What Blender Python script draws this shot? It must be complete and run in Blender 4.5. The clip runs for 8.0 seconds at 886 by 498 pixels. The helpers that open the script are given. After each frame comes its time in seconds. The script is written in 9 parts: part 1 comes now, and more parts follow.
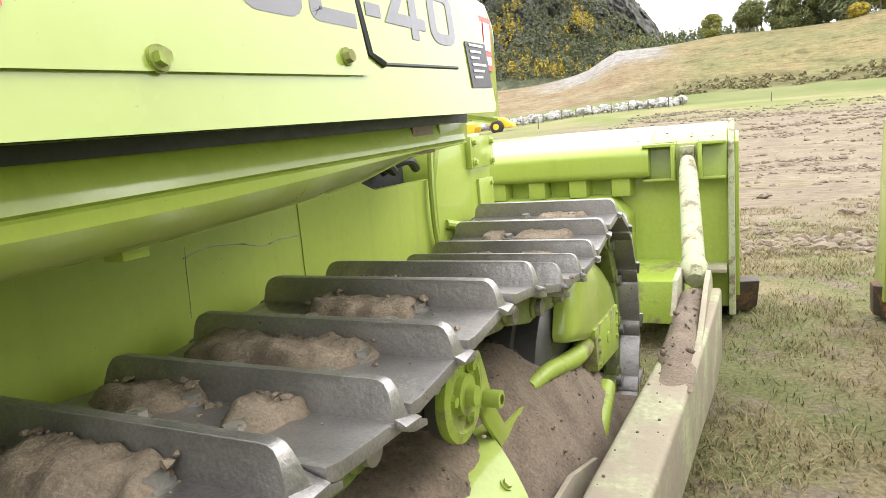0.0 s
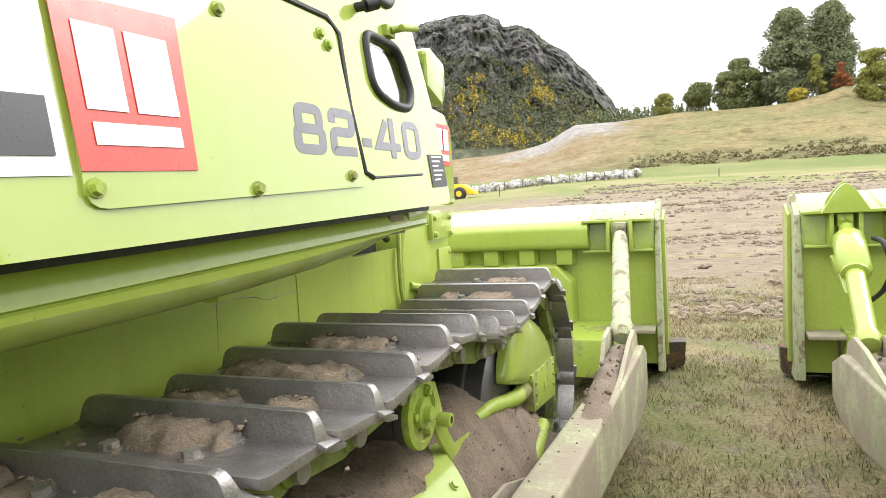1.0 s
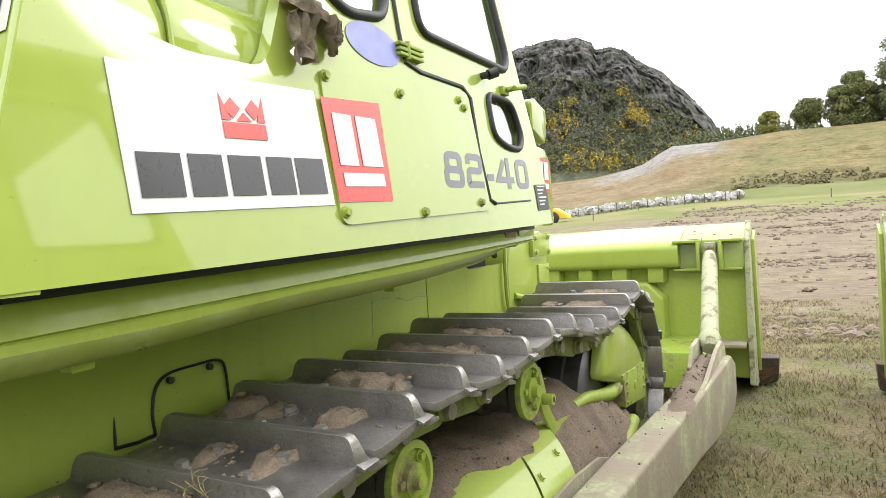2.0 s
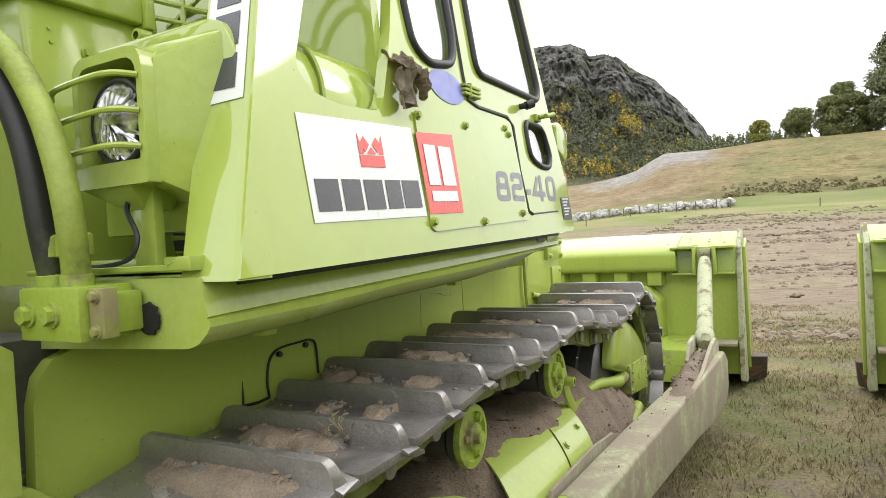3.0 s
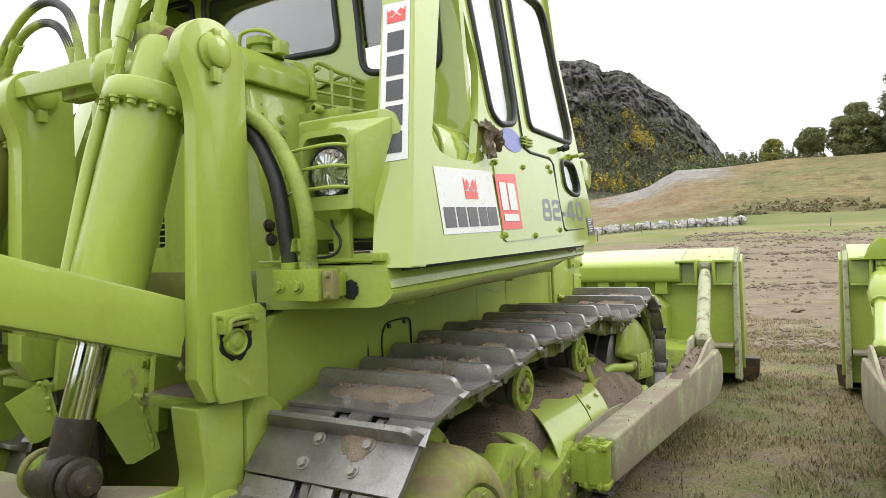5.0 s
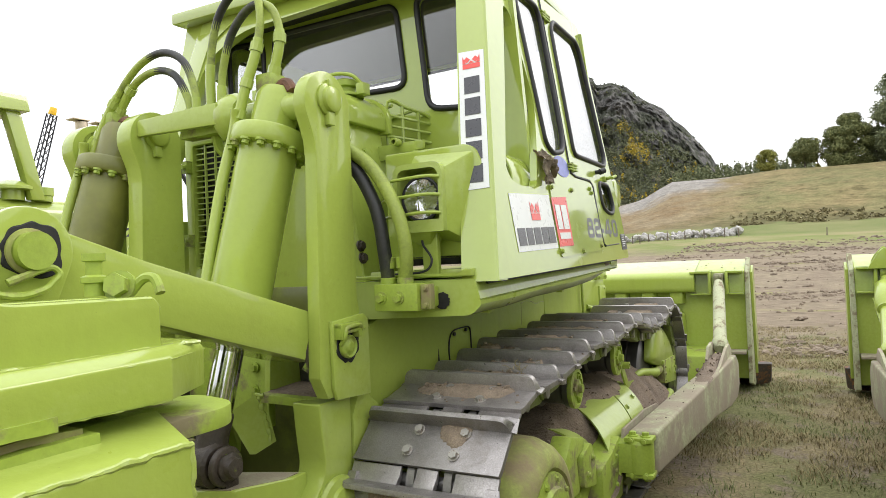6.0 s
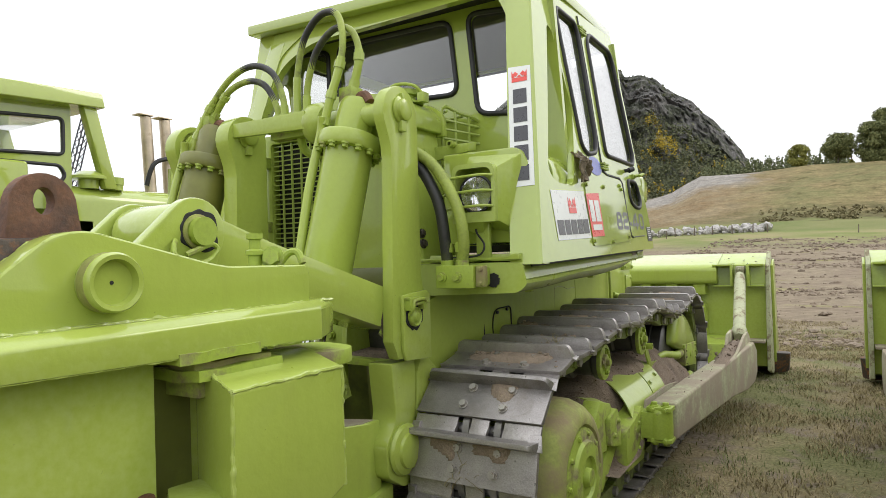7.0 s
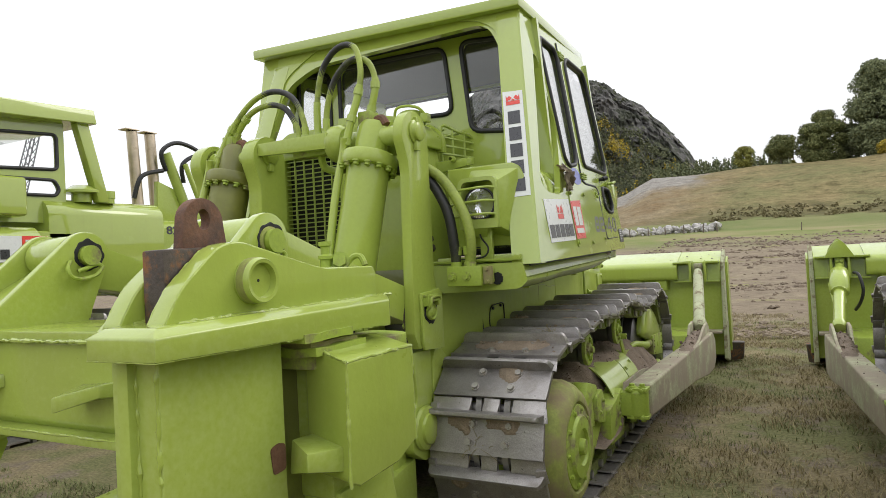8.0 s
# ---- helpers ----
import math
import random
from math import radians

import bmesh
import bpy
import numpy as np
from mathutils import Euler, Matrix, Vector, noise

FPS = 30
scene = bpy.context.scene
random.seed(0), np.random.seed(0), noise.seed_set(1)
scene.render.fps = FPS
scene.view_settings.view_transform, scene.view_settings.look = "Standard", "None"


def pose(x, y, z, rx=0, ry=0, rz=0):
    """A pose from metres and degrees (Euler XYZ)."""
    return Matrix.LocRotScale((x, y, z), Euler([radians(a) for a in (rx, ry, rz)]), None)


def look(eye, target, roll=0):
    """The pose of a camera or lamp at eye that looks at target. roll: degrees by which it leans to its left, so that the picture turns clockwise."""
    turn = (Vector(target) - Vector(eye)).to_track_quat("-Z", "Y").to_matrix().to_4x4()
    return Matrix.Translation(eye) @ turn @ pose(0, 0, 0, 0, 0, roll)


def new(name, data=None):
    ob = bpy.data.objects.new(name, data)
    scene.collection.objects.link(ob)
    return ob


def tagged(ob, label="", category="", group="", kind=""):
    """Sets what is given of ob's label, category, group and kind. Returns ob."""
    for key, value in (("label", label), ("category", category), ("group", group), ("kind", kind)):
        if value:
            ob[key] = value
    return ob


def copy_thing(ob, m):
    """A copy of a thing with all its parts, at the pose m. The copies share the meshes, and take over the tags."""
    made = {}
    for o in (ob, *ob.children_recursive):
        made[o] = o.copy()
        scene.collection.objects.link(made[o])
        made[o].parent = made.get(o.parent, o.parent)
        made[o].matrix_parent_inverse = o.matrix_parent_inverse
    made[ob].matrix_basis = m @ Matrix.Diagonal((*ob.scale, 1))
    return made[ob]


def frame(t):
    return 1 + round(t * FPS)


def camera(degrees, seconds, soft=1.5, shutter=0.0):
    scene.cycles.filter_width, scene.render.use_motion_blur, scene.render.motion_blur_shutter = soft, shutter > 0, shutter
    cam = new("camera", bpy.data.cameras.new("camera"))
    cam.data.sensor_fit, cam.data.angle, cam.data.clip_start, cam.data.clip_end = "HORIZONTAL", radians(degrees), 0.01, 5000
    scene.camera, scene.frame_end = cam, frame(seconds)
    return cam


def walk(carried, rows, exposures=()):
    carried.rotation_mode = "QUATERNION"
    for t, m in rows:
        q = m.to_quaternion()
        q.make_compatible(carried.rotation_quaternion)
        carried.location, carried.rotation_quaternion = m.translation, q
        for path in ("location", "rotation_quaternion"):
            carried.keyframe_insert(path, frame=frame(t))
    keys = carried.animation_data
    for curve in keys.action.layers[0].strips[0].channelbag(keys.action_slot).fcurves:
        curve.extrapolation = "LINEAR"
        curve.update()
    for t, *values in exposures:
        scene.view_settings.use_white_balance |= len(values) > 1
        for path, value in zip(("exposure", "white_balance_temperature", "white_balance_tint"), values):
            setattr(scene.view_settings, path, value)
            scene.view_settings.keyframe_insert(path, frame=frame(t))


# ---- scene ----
cam = camera(69.1, 8.0, soft=0.8)
PATH = [
    (0, (1.902, -0.167, 1.603), (1.056, 1.615, 1.276), -4.9),
    (0.5, (2.125, -0.401, 1.661), (1.365, 1.44, 1.471), -3.2),
    (1, (2.138, -0.709, 1.669), (1.404, 1.146, 1.53), -3.4),
    (1.5, (2.126, -1.016, 1.664), (1.333, 0.817, 1.558), -5.9),
    (2, (2.308, -1.285, 1.651), (1.321, 0.454, 1.607), -3.8),
    (2.2, (2.312, -1.357, 1.638), (1.266, 0.347, 1.593), -4.0),
    (3.3, (2.364, -1.991, 1.674), (1.42, -0.228, 1.652), -2.9),
    (3.5, (2.43, -2.091, 1.661), (1.456, -0.344, 1.659), -2.9),
    (4, (2.534, -2.337, 1.659), (1.462, -0.649, 1.627), -2.9),
    (4.2, (2.503, -2.439, 1.672), (1.441, -0.744, 1.658), -2.6),
    (5.3, (2.58, -2.94, 1.656), (1.6, -1.197, 1.661), -1.9),
    (5.5, (2.582, -3.033, 1.662), (1.571, -1.307, 1.639), -1.7),
    (6, (2.445, -3.331, 1.683), (1.466, -1.588, 1.73), -2.6),
    (6.5, (2.428, -3.56, 1.682), (1.464, -1.808, 1.745), -3.2),
    (7, (2.575, -3.858, 1.653), (1.531, -2.152, 1.677), -1.7),
    (7.5, (2.555, -4.153, 1.673), (1.494, -2.458, 1.696), -2.3),
    (8, (2.561, -4.424, 1.648), (1.63, -2.655, 1.683), -3.0),
]
walk(
    cam,
    [(t, look(eye, target, roll)) for t, eye, target, roll in PATH],
    exposures=[(0.0, 1.27), (0.5, 1.32), (1.0, 1.22), (2.0, 0.97), (3.5, 0.62), (4.0, 0.46), (5.5, 0.64), (6.5, 0.48), (8.0, 0.15)],
)

# ---- light ----
SUN_AZ, SUN_EL = radians(42), radians(36)   # azimuth from +y towards +x
world = bpy.data.worlds.new("world")
scene.world = world
world.use_nodes = True
wn, wl = world.node_tree.nodes, world.node_tree.links
wn.clear()
sky = wn.new("ShaderNodeTexSky")
sky.sky_type, sky.sun_disc = "NISHITA", False
sky.sun_elevation, sky.sun_rotation = SUN_EL, SUN_AZ
sky.dust_density = 6.0
thin = wn.new("ShaderNodeMixRGB")            # a thick even cloud cover lets little blue through
thin.inputs[0].default_value = 0.93
thin.inputs[2].default_value = (9.6, 9.75, 10.0, 1)
back = wn.new("ShaderNodeBackground")
back.inputs[1].default_value = 0.1
wout = wn.new("ShaderNodeOutputWorld")
wl.new(sky.outputs[0], thin.inputs[1])
cw = wn.new("ShaderNodeTexCoord")
cn = wn.new("ShaderNodeTexNoise")
cn.inputs["Scale"].default_value = 2.2
cn.inputs["Detail"].default_value = 4.0
cmap = wn.new("ShaderNodeMapRange")
cmap.inputs[1].default_value, cmap.inputs[2].default_value = 0.3, 0.7
cmap.inputs[3].default_value, cmap.inputs[4].default_value = 0.78, 1.12
wl.new(cw.outputs["Generated"], cn.inputs["Vector"])
wl.new(cn.outputs["Fac"], cmap.inputs[0])
cmul = wn.new("ShaderNodeMixRGB")
cmul.blend_type, cmul.inputs[0].default_value = "MULTIPLY", 1.0
wl.new(thin.outputs[0], cmul.inputs[1])
wl.new(cmap.outputs[0], cmul.inputs[2])
# an overcast sky is brightest overhead
csep = wn.new("ShaderNodeSeparateXYZ")
wl.new(cw.outputs["Generated"], csep.inputs[0])
cup = wn.new("ShaderNodeMapRange")
cup.inputs[1].default_value, cup.inputs[2].default_value = 0.05, 0.95
cup.inputs[3].default_value, cup.inputs[4].default_value = 1.05, 1.9
wl.new(csep.outputs["Z"], cup.inputs[0])
czen = wn.new("ShaderNodeMixRGB")
czen.blend_type, czen.inputs[0].default_value = "MULTIPLY", 1.0
wl.new(cmul.outputs[0], czen.inputs[1])
wl.new(cup.outputs[0], czen.inputs[2])
wl.new(czen.outputs[0], back.inputs[0])
wl.new(back.outputs[0], wout.inputs[0])
sun = new("sun", bpy.data.lights.new("sun", "SUN"))
sun.data.energy, sun.data.angle, sun.data.color = 0.5, radians(22), (1.0, 0.97, 0.92)
sun.matrix_world = look((0, 0, 0), (-math.sin(SUN_AZ) * math.cos(SUN_EL), -math.cos(SUN_AZ) * math.cos(SUN_EL), -math.sin(SUN_EL)))

# ---- materials ----
def surface(name, base, rough=0.5, metal=0.0, var=0.15, scale=3.0, second=None, amount=0.0, second_scale=4.0,
            second_rough=0.9, fine=0.0, fine_scale=80.0, bump=0.1, bump_scale=60.0, coat=0.0, edge=0.06, rand=0.0, spec=0.5, coat_rough=0.12, coat_ior=1.5, wear=None, specks=0.0, drips=0.0):
    """A painted, metal or earthy surface: tone drifts at a large and a fine scale, and patches of a second colour."""
    m = bpy.data.materials.new(name)
    m.use_nodes = True
    nt = m.node_tree
    n, l = nt.nodes, nt.links
    p = n["Principled BSDF"]
    tc = n.new("ShaderNodeTexCoord")
    src = tc.outputs["Object"]
    oi = n.new("ShaderNodeObjectInfo")
    off = n.new("ShaderNodeVectorMath")
    off.operation = "ADD"
    mul = n.new("ShaderNodeMath")
    mul.operation = "MULTIPLY"
    mul.inputs[1].default_value = 37.0
    l.new(oi.outputs["Random"], mul.inputs[0])
    l.new(src, off.inputs[0])
    l.new(mul.outputs[0], off.inputs[1])
    src = off.outputs[0]

    def noise_tex(s, detail=4.0, roughness=0.6):
        t = n.new("ShaderNodeTexNoise")
        t.inputs["Scale"].default_value = s
        t.inputs["Detail"].default_value = detail
        t.inputs["Roughness"].default_value = roughness
        l.new(src, t.inputs["Vector"])
        return t.outputs["Fac"]

    def ranged(v, a, b, c, d):
        r = n.new("ShaderNodeMapRange")
        for k, x in enumerate((a, b, c, d)):
            r.inputs[k + 1].default_value = x
        l.new(v, r.inputs[0])
        return r.outputs[0]

    def mixed(kind, fac, a, b):
        x = n.new("ShaderNodeMixRGB")
        x.blend_type = kind
        for k, v in enumerate((fac, a, b)):
            if isinstance(v, (int, float)):
                x.inputs[k].default_value = v if k == 0 else (v, v, v, 1)
            elif isinstance(v, tuple):
                x.inputs[k].default_value = (*v, 1)
            else:
                l.new(v, x.inputs[k])
        return x.outputs[0]

    big = ranged(noise_tex(scale), 0.3, 0.7, 1 - var, 1 + var)
    col = mixed("MULTIPLY", 1.0, tuple(base), big)
    if fine:
        col = mixed("MULTIPLY", 1.0, col, ranged(noise_tex(fine_scale, 3.0), 0.3, 0.7, 1 - fine, 1 + fine))
    if rand:
        col = mixed("MULTIPLY", 1.0, col, ranged(oi.outputs["Random"], 0, 1, 1 - rand, 1 + rand))
    if drips:
        mp = n.new("ShaderNodeMapping")
        mp.inputs["Scale"].default_value = (11, 11, 0.8)
        l.new(src, mp.inputs[0])
        run = noise_tex(1.0, 5.0, 0.6)
        l.new(mp.outputs[0], run.node.inputs["Vector"])
        col = mixed("MIX", ranged(run, 0.55, 0.75, 0.0, drips), col, (0.17, 0.14, 0.05))
    if specks:
        col = mixed("MIX", ranged(noise_tex(75.0, 4.0, 0.6), 0.70, 0.75, 0.0, specks), col, (0.075, 0.06, 0.025))
    rgh = None
    if second and amount > 0:
        cut = 0.68 - 0.42 * amount
        mask = ranged(noise_tex(second_scale, 8.0, 0.68), cut, cut + edge, 0, 1)
        col = mixed("MIX", mask, col, tuple(second))
        rgh = ranged(mask, 0, 1, rough, second_rough)
        if metal:
            l.new(ranged(mask, 0, 1, metal, 0.0), p.inputs["Metallic"])
    # paler outer edges: wear on steel, wear plus painted highlights on lime paint
    if wear:
        geo = n.new("ShaderNodeNewGeometry")
        jit = n.new("ShaderNodeMath")
        jit.operation = "ADD"
        l.new(geo.outputs["Pointiness"], jit.inputs[0])
        l.new(ranged(noise_tex(40.0, 5.0), 0.3, 0.7, -0.05, -0.005), jit.inputs[1])
        col = mixed("MIX", ranged(jit.outputs[0], 0.52, 0.60, 0.0, wear[1]), col, tuple(wear[0]))
    l.new(col, p.inputs["Base Color"])
    rn = noise_tex(scale * 5, 5.0)
    radd = n.new("ShaderNodeMath")
    radd.operation = "ADD"
    l.new(ranged(rn, 0.3, 0.7, -0.07, 0.09), radd.inputs[0])
    if rgh:
        l.new(rgh, radd.inputs[1])
    else:
        radd.inputs[1].default_value = rough
    l.new(radd.outputs[0], p.inputs["Roughness"])
    if not (second and amount > 0 and metal):
        p.inputs["Metallic"].default_value = metal
    p.inputs["Coat Weight"].default_value = coat
    p.inputs["Coat Roughness"].default_value = coat_rough
    p.inputs["Coat IOR"].default_value = coat_ior
    p.inputs["Specular IOR Level"].default_value = spec
    if bump:
        b = n.new("ShaderNodeBump")
        b.inputs["Strength"].default_value = bump
        b.inputs["Distance"].default_value = 0.01
        l.new(noise_tex(bump_scale, 6.0), b.inputs["Height"])
        l.new(b.outputs[0], p.inputs["Normal"])
    return m


LIME = (0.335, 0.415, 0.075)
EARTH = (0.175, 0.132, 0.097)
# pale edges here are part wear, part edge highlights put into colour
paint = surface("lime_paint", LIME, 0.33, var=0.05, scale=1.6, second=(0.24, 0.27, 0.05), amount=0.10, second_scale=3.5, second_rough=0.55,
                fine=0.03, fine_scale=40, bump=0.2, bump_scale=10, coat=0.8, coat_rough=0.1, coat_ior=1.45, edge=0.2, spec=0.1, wear=((0.42, 0.50, 0.17), 0.4), specks=0.5, drips=0.16)
gloss = surface("glossy_lime_paint", LIME, 0.20, var=0.04, scale=1.0, fine=0.02, fine_scale=20, bump=0.06, bump_scale=4, coat=1.0, coat_rough=0.05, coat_ior=1.7, spec=0.1, specks=0.5, drips=0.08)
brush = surface("brushed_gloss_lime_paint", LIME, 0.34, var=0.04, scale=1.8, second=(0.25, 0.30, 0.05), amount=0.06, second_scale=3.0, second_rough=0.5,
                fine=0.02, fine_scale=40, bump=0.45, bump_scale=7, coat=1.0, coat_rough=0.08, coat_ior=1.5, edge=0.2, spec=0.1, wear=((0.46, 0.52, 0.22), 0.5), specks=0.3, drips=0.1)
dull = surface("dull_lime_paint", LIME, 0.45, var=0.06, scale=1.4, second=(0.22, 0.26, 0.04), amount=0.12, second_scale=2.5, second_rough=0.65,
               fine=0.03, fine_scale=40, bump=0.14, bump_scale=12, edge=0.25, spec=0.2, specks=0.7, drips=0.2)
worn = surface("weathered_lime_paint", (0.29, 0.375, 0.05), 0.5, var=0.1, scale=2.5, second=(0.19, 0.16, 0.085), amount=0.38, second_scale=5,
               fine=0.08, fine_scale=60, bump=0.15, bump_scale=40, edge=0.12)
dusty = surface("dusty_pale_lime_paint", (0.335, 0.335, 0.205), 0.75, var=0.2, scale=3.0, second=(0.29, 0.245, 0.18), amount=0.68, second_scale=3.4,
                fine=0.22, fine_scale=45, bump=0.35, bump_scale=40, edge=0.14, specks=0.5, drips=0.3)
cream = surface("scuffed_cream_green_paint", (0.36, 0.375, 0.225), 0.6, var=0.15, scale=4.0, second=(0.20, 0.165, 0.10), amount=0.38, second_scale=9,
                fine=0.12, fine_scale=60, bump=0.25, bump_scale=40, edge=0.08)
hose_paint = surface("worn_painted_hose", (0.28, 0.34, 0.06), 0.5, var=0.15, scale=6, second=(0.075, 0.08, 0.045), amount=0.40, second_scale=3.5, second_rough=0.6,
                     fine=0.1, fine_scale=60, bump=0.2, bump_scale=90, edge=0.14)
drum = surface("mud_stained_lime_paint", (0.26, 0.29, 0.065), 0.7, var=0.2, scale=4, second=(0.24, 0.19, 0.105), amount=0.62, second_scale=5,
               fine=0.12, fine_scale=60, bump=0.25, bump_scale=40, edge=0.2)
steel = surface("worn_track_steel", (0.30, 0.28, 0.272), 0.34, metal=0.7, var=0.22, scale=5, second=(0.16, 0.13, 0.105), amount=0.34, second_scale=6,
                fine=0.16, fine_scale=160, bump=0.25, bump_scale=70, edge=0.3, rand=0.10, spec=0.5, wear=((0.33, 0.32, 0.31), 0.8))
edge_steel = surface("polished_grouser_edge", (0.30, 0.29, 0.28), 0.35, metal=0.5, var=0.2, scale=12, second=(0.11, 0.095, 0.085), amount=0.4, second_scale=14, bump=0.2, edge=0.2)
bolt_steel = surface("bright_bolt_steel", (0.36, 0.34, 0.31), 0.45, metal=0.6, var=0.15, scale=30, second=EARTH, amount=0.3, second_scale=30, bump=0.2)
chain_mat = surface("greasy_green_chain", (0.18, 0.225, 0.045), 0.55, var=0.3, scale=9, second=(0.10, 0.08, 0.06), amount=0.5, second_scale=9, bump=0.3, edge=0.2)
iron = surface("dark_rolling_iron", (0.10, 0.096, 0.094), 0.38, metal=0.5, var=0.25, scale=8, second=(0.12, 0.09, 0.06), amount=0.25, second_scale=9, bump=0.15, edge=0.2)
earth = surface("loose_brown_earth", EARTH, 0.95, var=0.25, scale=6, second=(0.235, 0.185, 0.135), amount=0.3, second_scale=9, fine=0.25, fine_scale=90,
                bump=0.9, bump_scale=70, edge=0.2)
caked = surface("dry_caked_mud", (0.25, 0.195, 0.143), 0.95, var=0.2, scale=9, second=(0.15, 0.11, 0.08), amount=0.36, second_scale=22, fine=0.22, fine_scale=160,
                bump=0.7, bump_scale=110, edge=0.25)
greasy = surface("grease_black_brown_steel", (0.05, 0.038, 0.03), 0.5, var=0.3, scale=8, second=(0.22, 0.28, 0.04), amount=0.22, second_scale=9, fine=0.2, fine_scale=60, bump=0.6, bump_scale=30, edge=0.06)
rust = surface("rusty_steel", (0.17, 0.085, 0.05), 0.75, metal=0.2, var=0.25, scale=8, second=(0.07, 0.05, 0.045), amount=0.5, second_scale=7, fine=0.15,
               fine_scale=90, bump=0.35, bump_scale=60, edge=0.2)
rust_dark = surface("dark_shank_steel", (0.075, 0.06, 0.05), 0.55, metal=0.5, var=0.2, scale=6, second=(0.26, 0.11, 0.035), amount=0.42, second_scale=9,
                    fine=0.15, fine_scale=70, bump=0.3, edge=0.12)
rubber = surface("black_rubber", (0.018, 0.018, 0.019), 0.5, var=0.2, scale=20, second=(0.06, 0.055, 0.05), amount=0.2, second_scale=12, bump=0.08, edge=0.2)
worn_rubber = surface("black_rubber_with_paint_left", (0.022, 0.022, 0.021), 0.5, var=0.2, scale=20, second=(0.17, 0.20, 0.05), amount=0.34, second_scale=3.5, second_rough=0.5, bump=0.1, edge=0.35)
chrome = surface("chromed_rod", (0.62, 0.62, 0.62), 0.1, metal=1.0, var=0.04, scale=6, bump=0.0)
black = surface("black_void_paint", (0.012, 0.012, 0.012), 0.7, var=0.2, scale=10, bump=0.1)
white_vinyl = surface("white_vinyl", (0.70, 0.71, 0.70), 0.3, var=0.03, scale=6, bump=0.0, coat=0.3)
red_vinyl = surface("red_vinyl", (0.70, 0.05, 0.035), 0.3, var=0.06, scale=6, bump=0.0, coat=0.3)
black_vinyl = surface("charcoal_vinyl", (0.028, 0.028, 0.034), 0.3, var=0.08, scale=9, bump=0.0, coat=0.3)
# faded charcoal, paler still: the gloss over the figures put into colour
faded_sheen_vinyl = surface("faded_charcoal_vinyl", (0.068, 0.066, 0.085), 0.35, var=0.15, scale=9, bump=0.0, coat=0.7)
blue_vinyl = surface("faded_blue_vinyl", (0.22, 0.24, 0.55), 0.4, var=0.15, scale=20, bump=0.0)
plate_mat = surface("black_data_plate", (0.03, 0.025, 0.03), 0.35, var=0.1, scale=20, bump=0.0)
brass_plate = surface("dull_brown_plate", (0.22, 0.15, 0.10), 0.6, var=0.2, scale=20, bump=0.1)
cloth = surface("soiled_brown_cloth", (0.36, 0.295, 0.215), 0.95, var=0.3, scale=20, second=(0.07, 0.055, 0.04), amount=0.4, second_scale=16, bump=0.5, bump_scale=200, edge=0.2)
stack_mat = surface("weathered_exhaust_pipe", (0.50, 0.42, 0.32), 0.42, metal=0.85, var=0.2, scale=5, second=(0.24, 0.15, 0.09), amount=0.25, second_scale=6, bump=0.15, edge=0.2)
yellow_paint = surface("yellow_machine_paint", (0.78, 0.47, 0.02), 0.45, var=0.08, scale=2, bump=0.05)
grey_trim = surface("dark_cab_lining", (0.05, 0.047, 0.044), 0.85, var=0.2, scale=5, bump=0.1)
dark_lining = surface("dark_headlining", (0.028, 0.026, 0.024), 0.8, var=0.25, scale=2, bump=0.1)


oil_brown = surface("oil_browned_paint", (0.17, 0.175, 0.035), 0.45, var=0.25, scale=4, second=(0.25, 0.29, 0.055), amount=0.34, second_scale=3, bump=0.1, coat=0.1, edge=0.3, specks=0.6, drips=0.5)
# oily paint, darker still to hold the shade of recess and gap
oily_shade = surface("oily_olive_paint", (0.125, 0.135, 0.03), 0.38, var=0.2, scale=4, second=(0.25, 0.31, 0.045), amount=0.35, second_scale=4, bump=0.1, coat=0.3, edge=0.3)


def glass_mat(name, tint, rough=0.02, trans=1.0, ior=1.35):
    m = bpy.data.materials.new(name)
    m.use_nodes = True
    p = m.node_tree.nodes["Principled BSDF"]
    p.inputs["Base Color"].default_value = (*tint, 1)
    p.inputs["Roughness"].default_value = rough
    p.inputs["Transmission Weight"].default_value = trans
    p.inputs["IOR"].default_value = ior
    return m


def pane_mat(name):
    """Thin clear glass: what is behind it, with the sky's gloss over it."""
    m = bpy.data.materials.new(name)
    m.use_nodes = True
    n, l = m.node_tree.nodes, m.node_tree.links
    n.remove(n["Principled BSDF"])
    clear, shine, mix = n.new("ShaderNodeBsdfTransparent"), n.new("ShaderNodeBsdfGlossy"), n.new("ShaderNodeMixShader")
    clear.inputs[0].default_value = (0.98, 0.985, 0.98, 1)
    shine.inputs["Roughness"].default_value = 0.02
    face, power, lift = n.new("ShaderNodeLayerWeight"), n.new("ShaderNodeMath"), n.new("ShaderNodeMath")
    face.inputs[0].default_value = 0.5
    power.operation, lift.operation = "POWER", "MULTIPLY_ADD"
    power.inputs[1].default_value = 1.8
    lift.inputs[1].default_value, lift.inputs[2].default_value = 0.9, 0.05
    l.new(face.outputs["Facing"], power.inputs[0])
    l.new(power.outputs[0], lift.inputs[0])
    l.new(lift.outputs[0], mix.inputs[0])
    l.new(clear.outputs[0], mix.inputs[1])
    l.new(shine.outputs[0], mix.inputs[2])
    l.new(mix.outputs[0], n["Material Output"].inputs[0])
    return m


glass = pane_mat("window_glass")
lens_glass = glass_mat("ribbed_lamp_glass", (0.95, 0.95, 0.95), 0.12, ior=1.45)
mirror = surface("lamp_reflector", (0.85, 0.85, 0.86), 0.08, metal=1.0, var=0.02, bump=0.0)


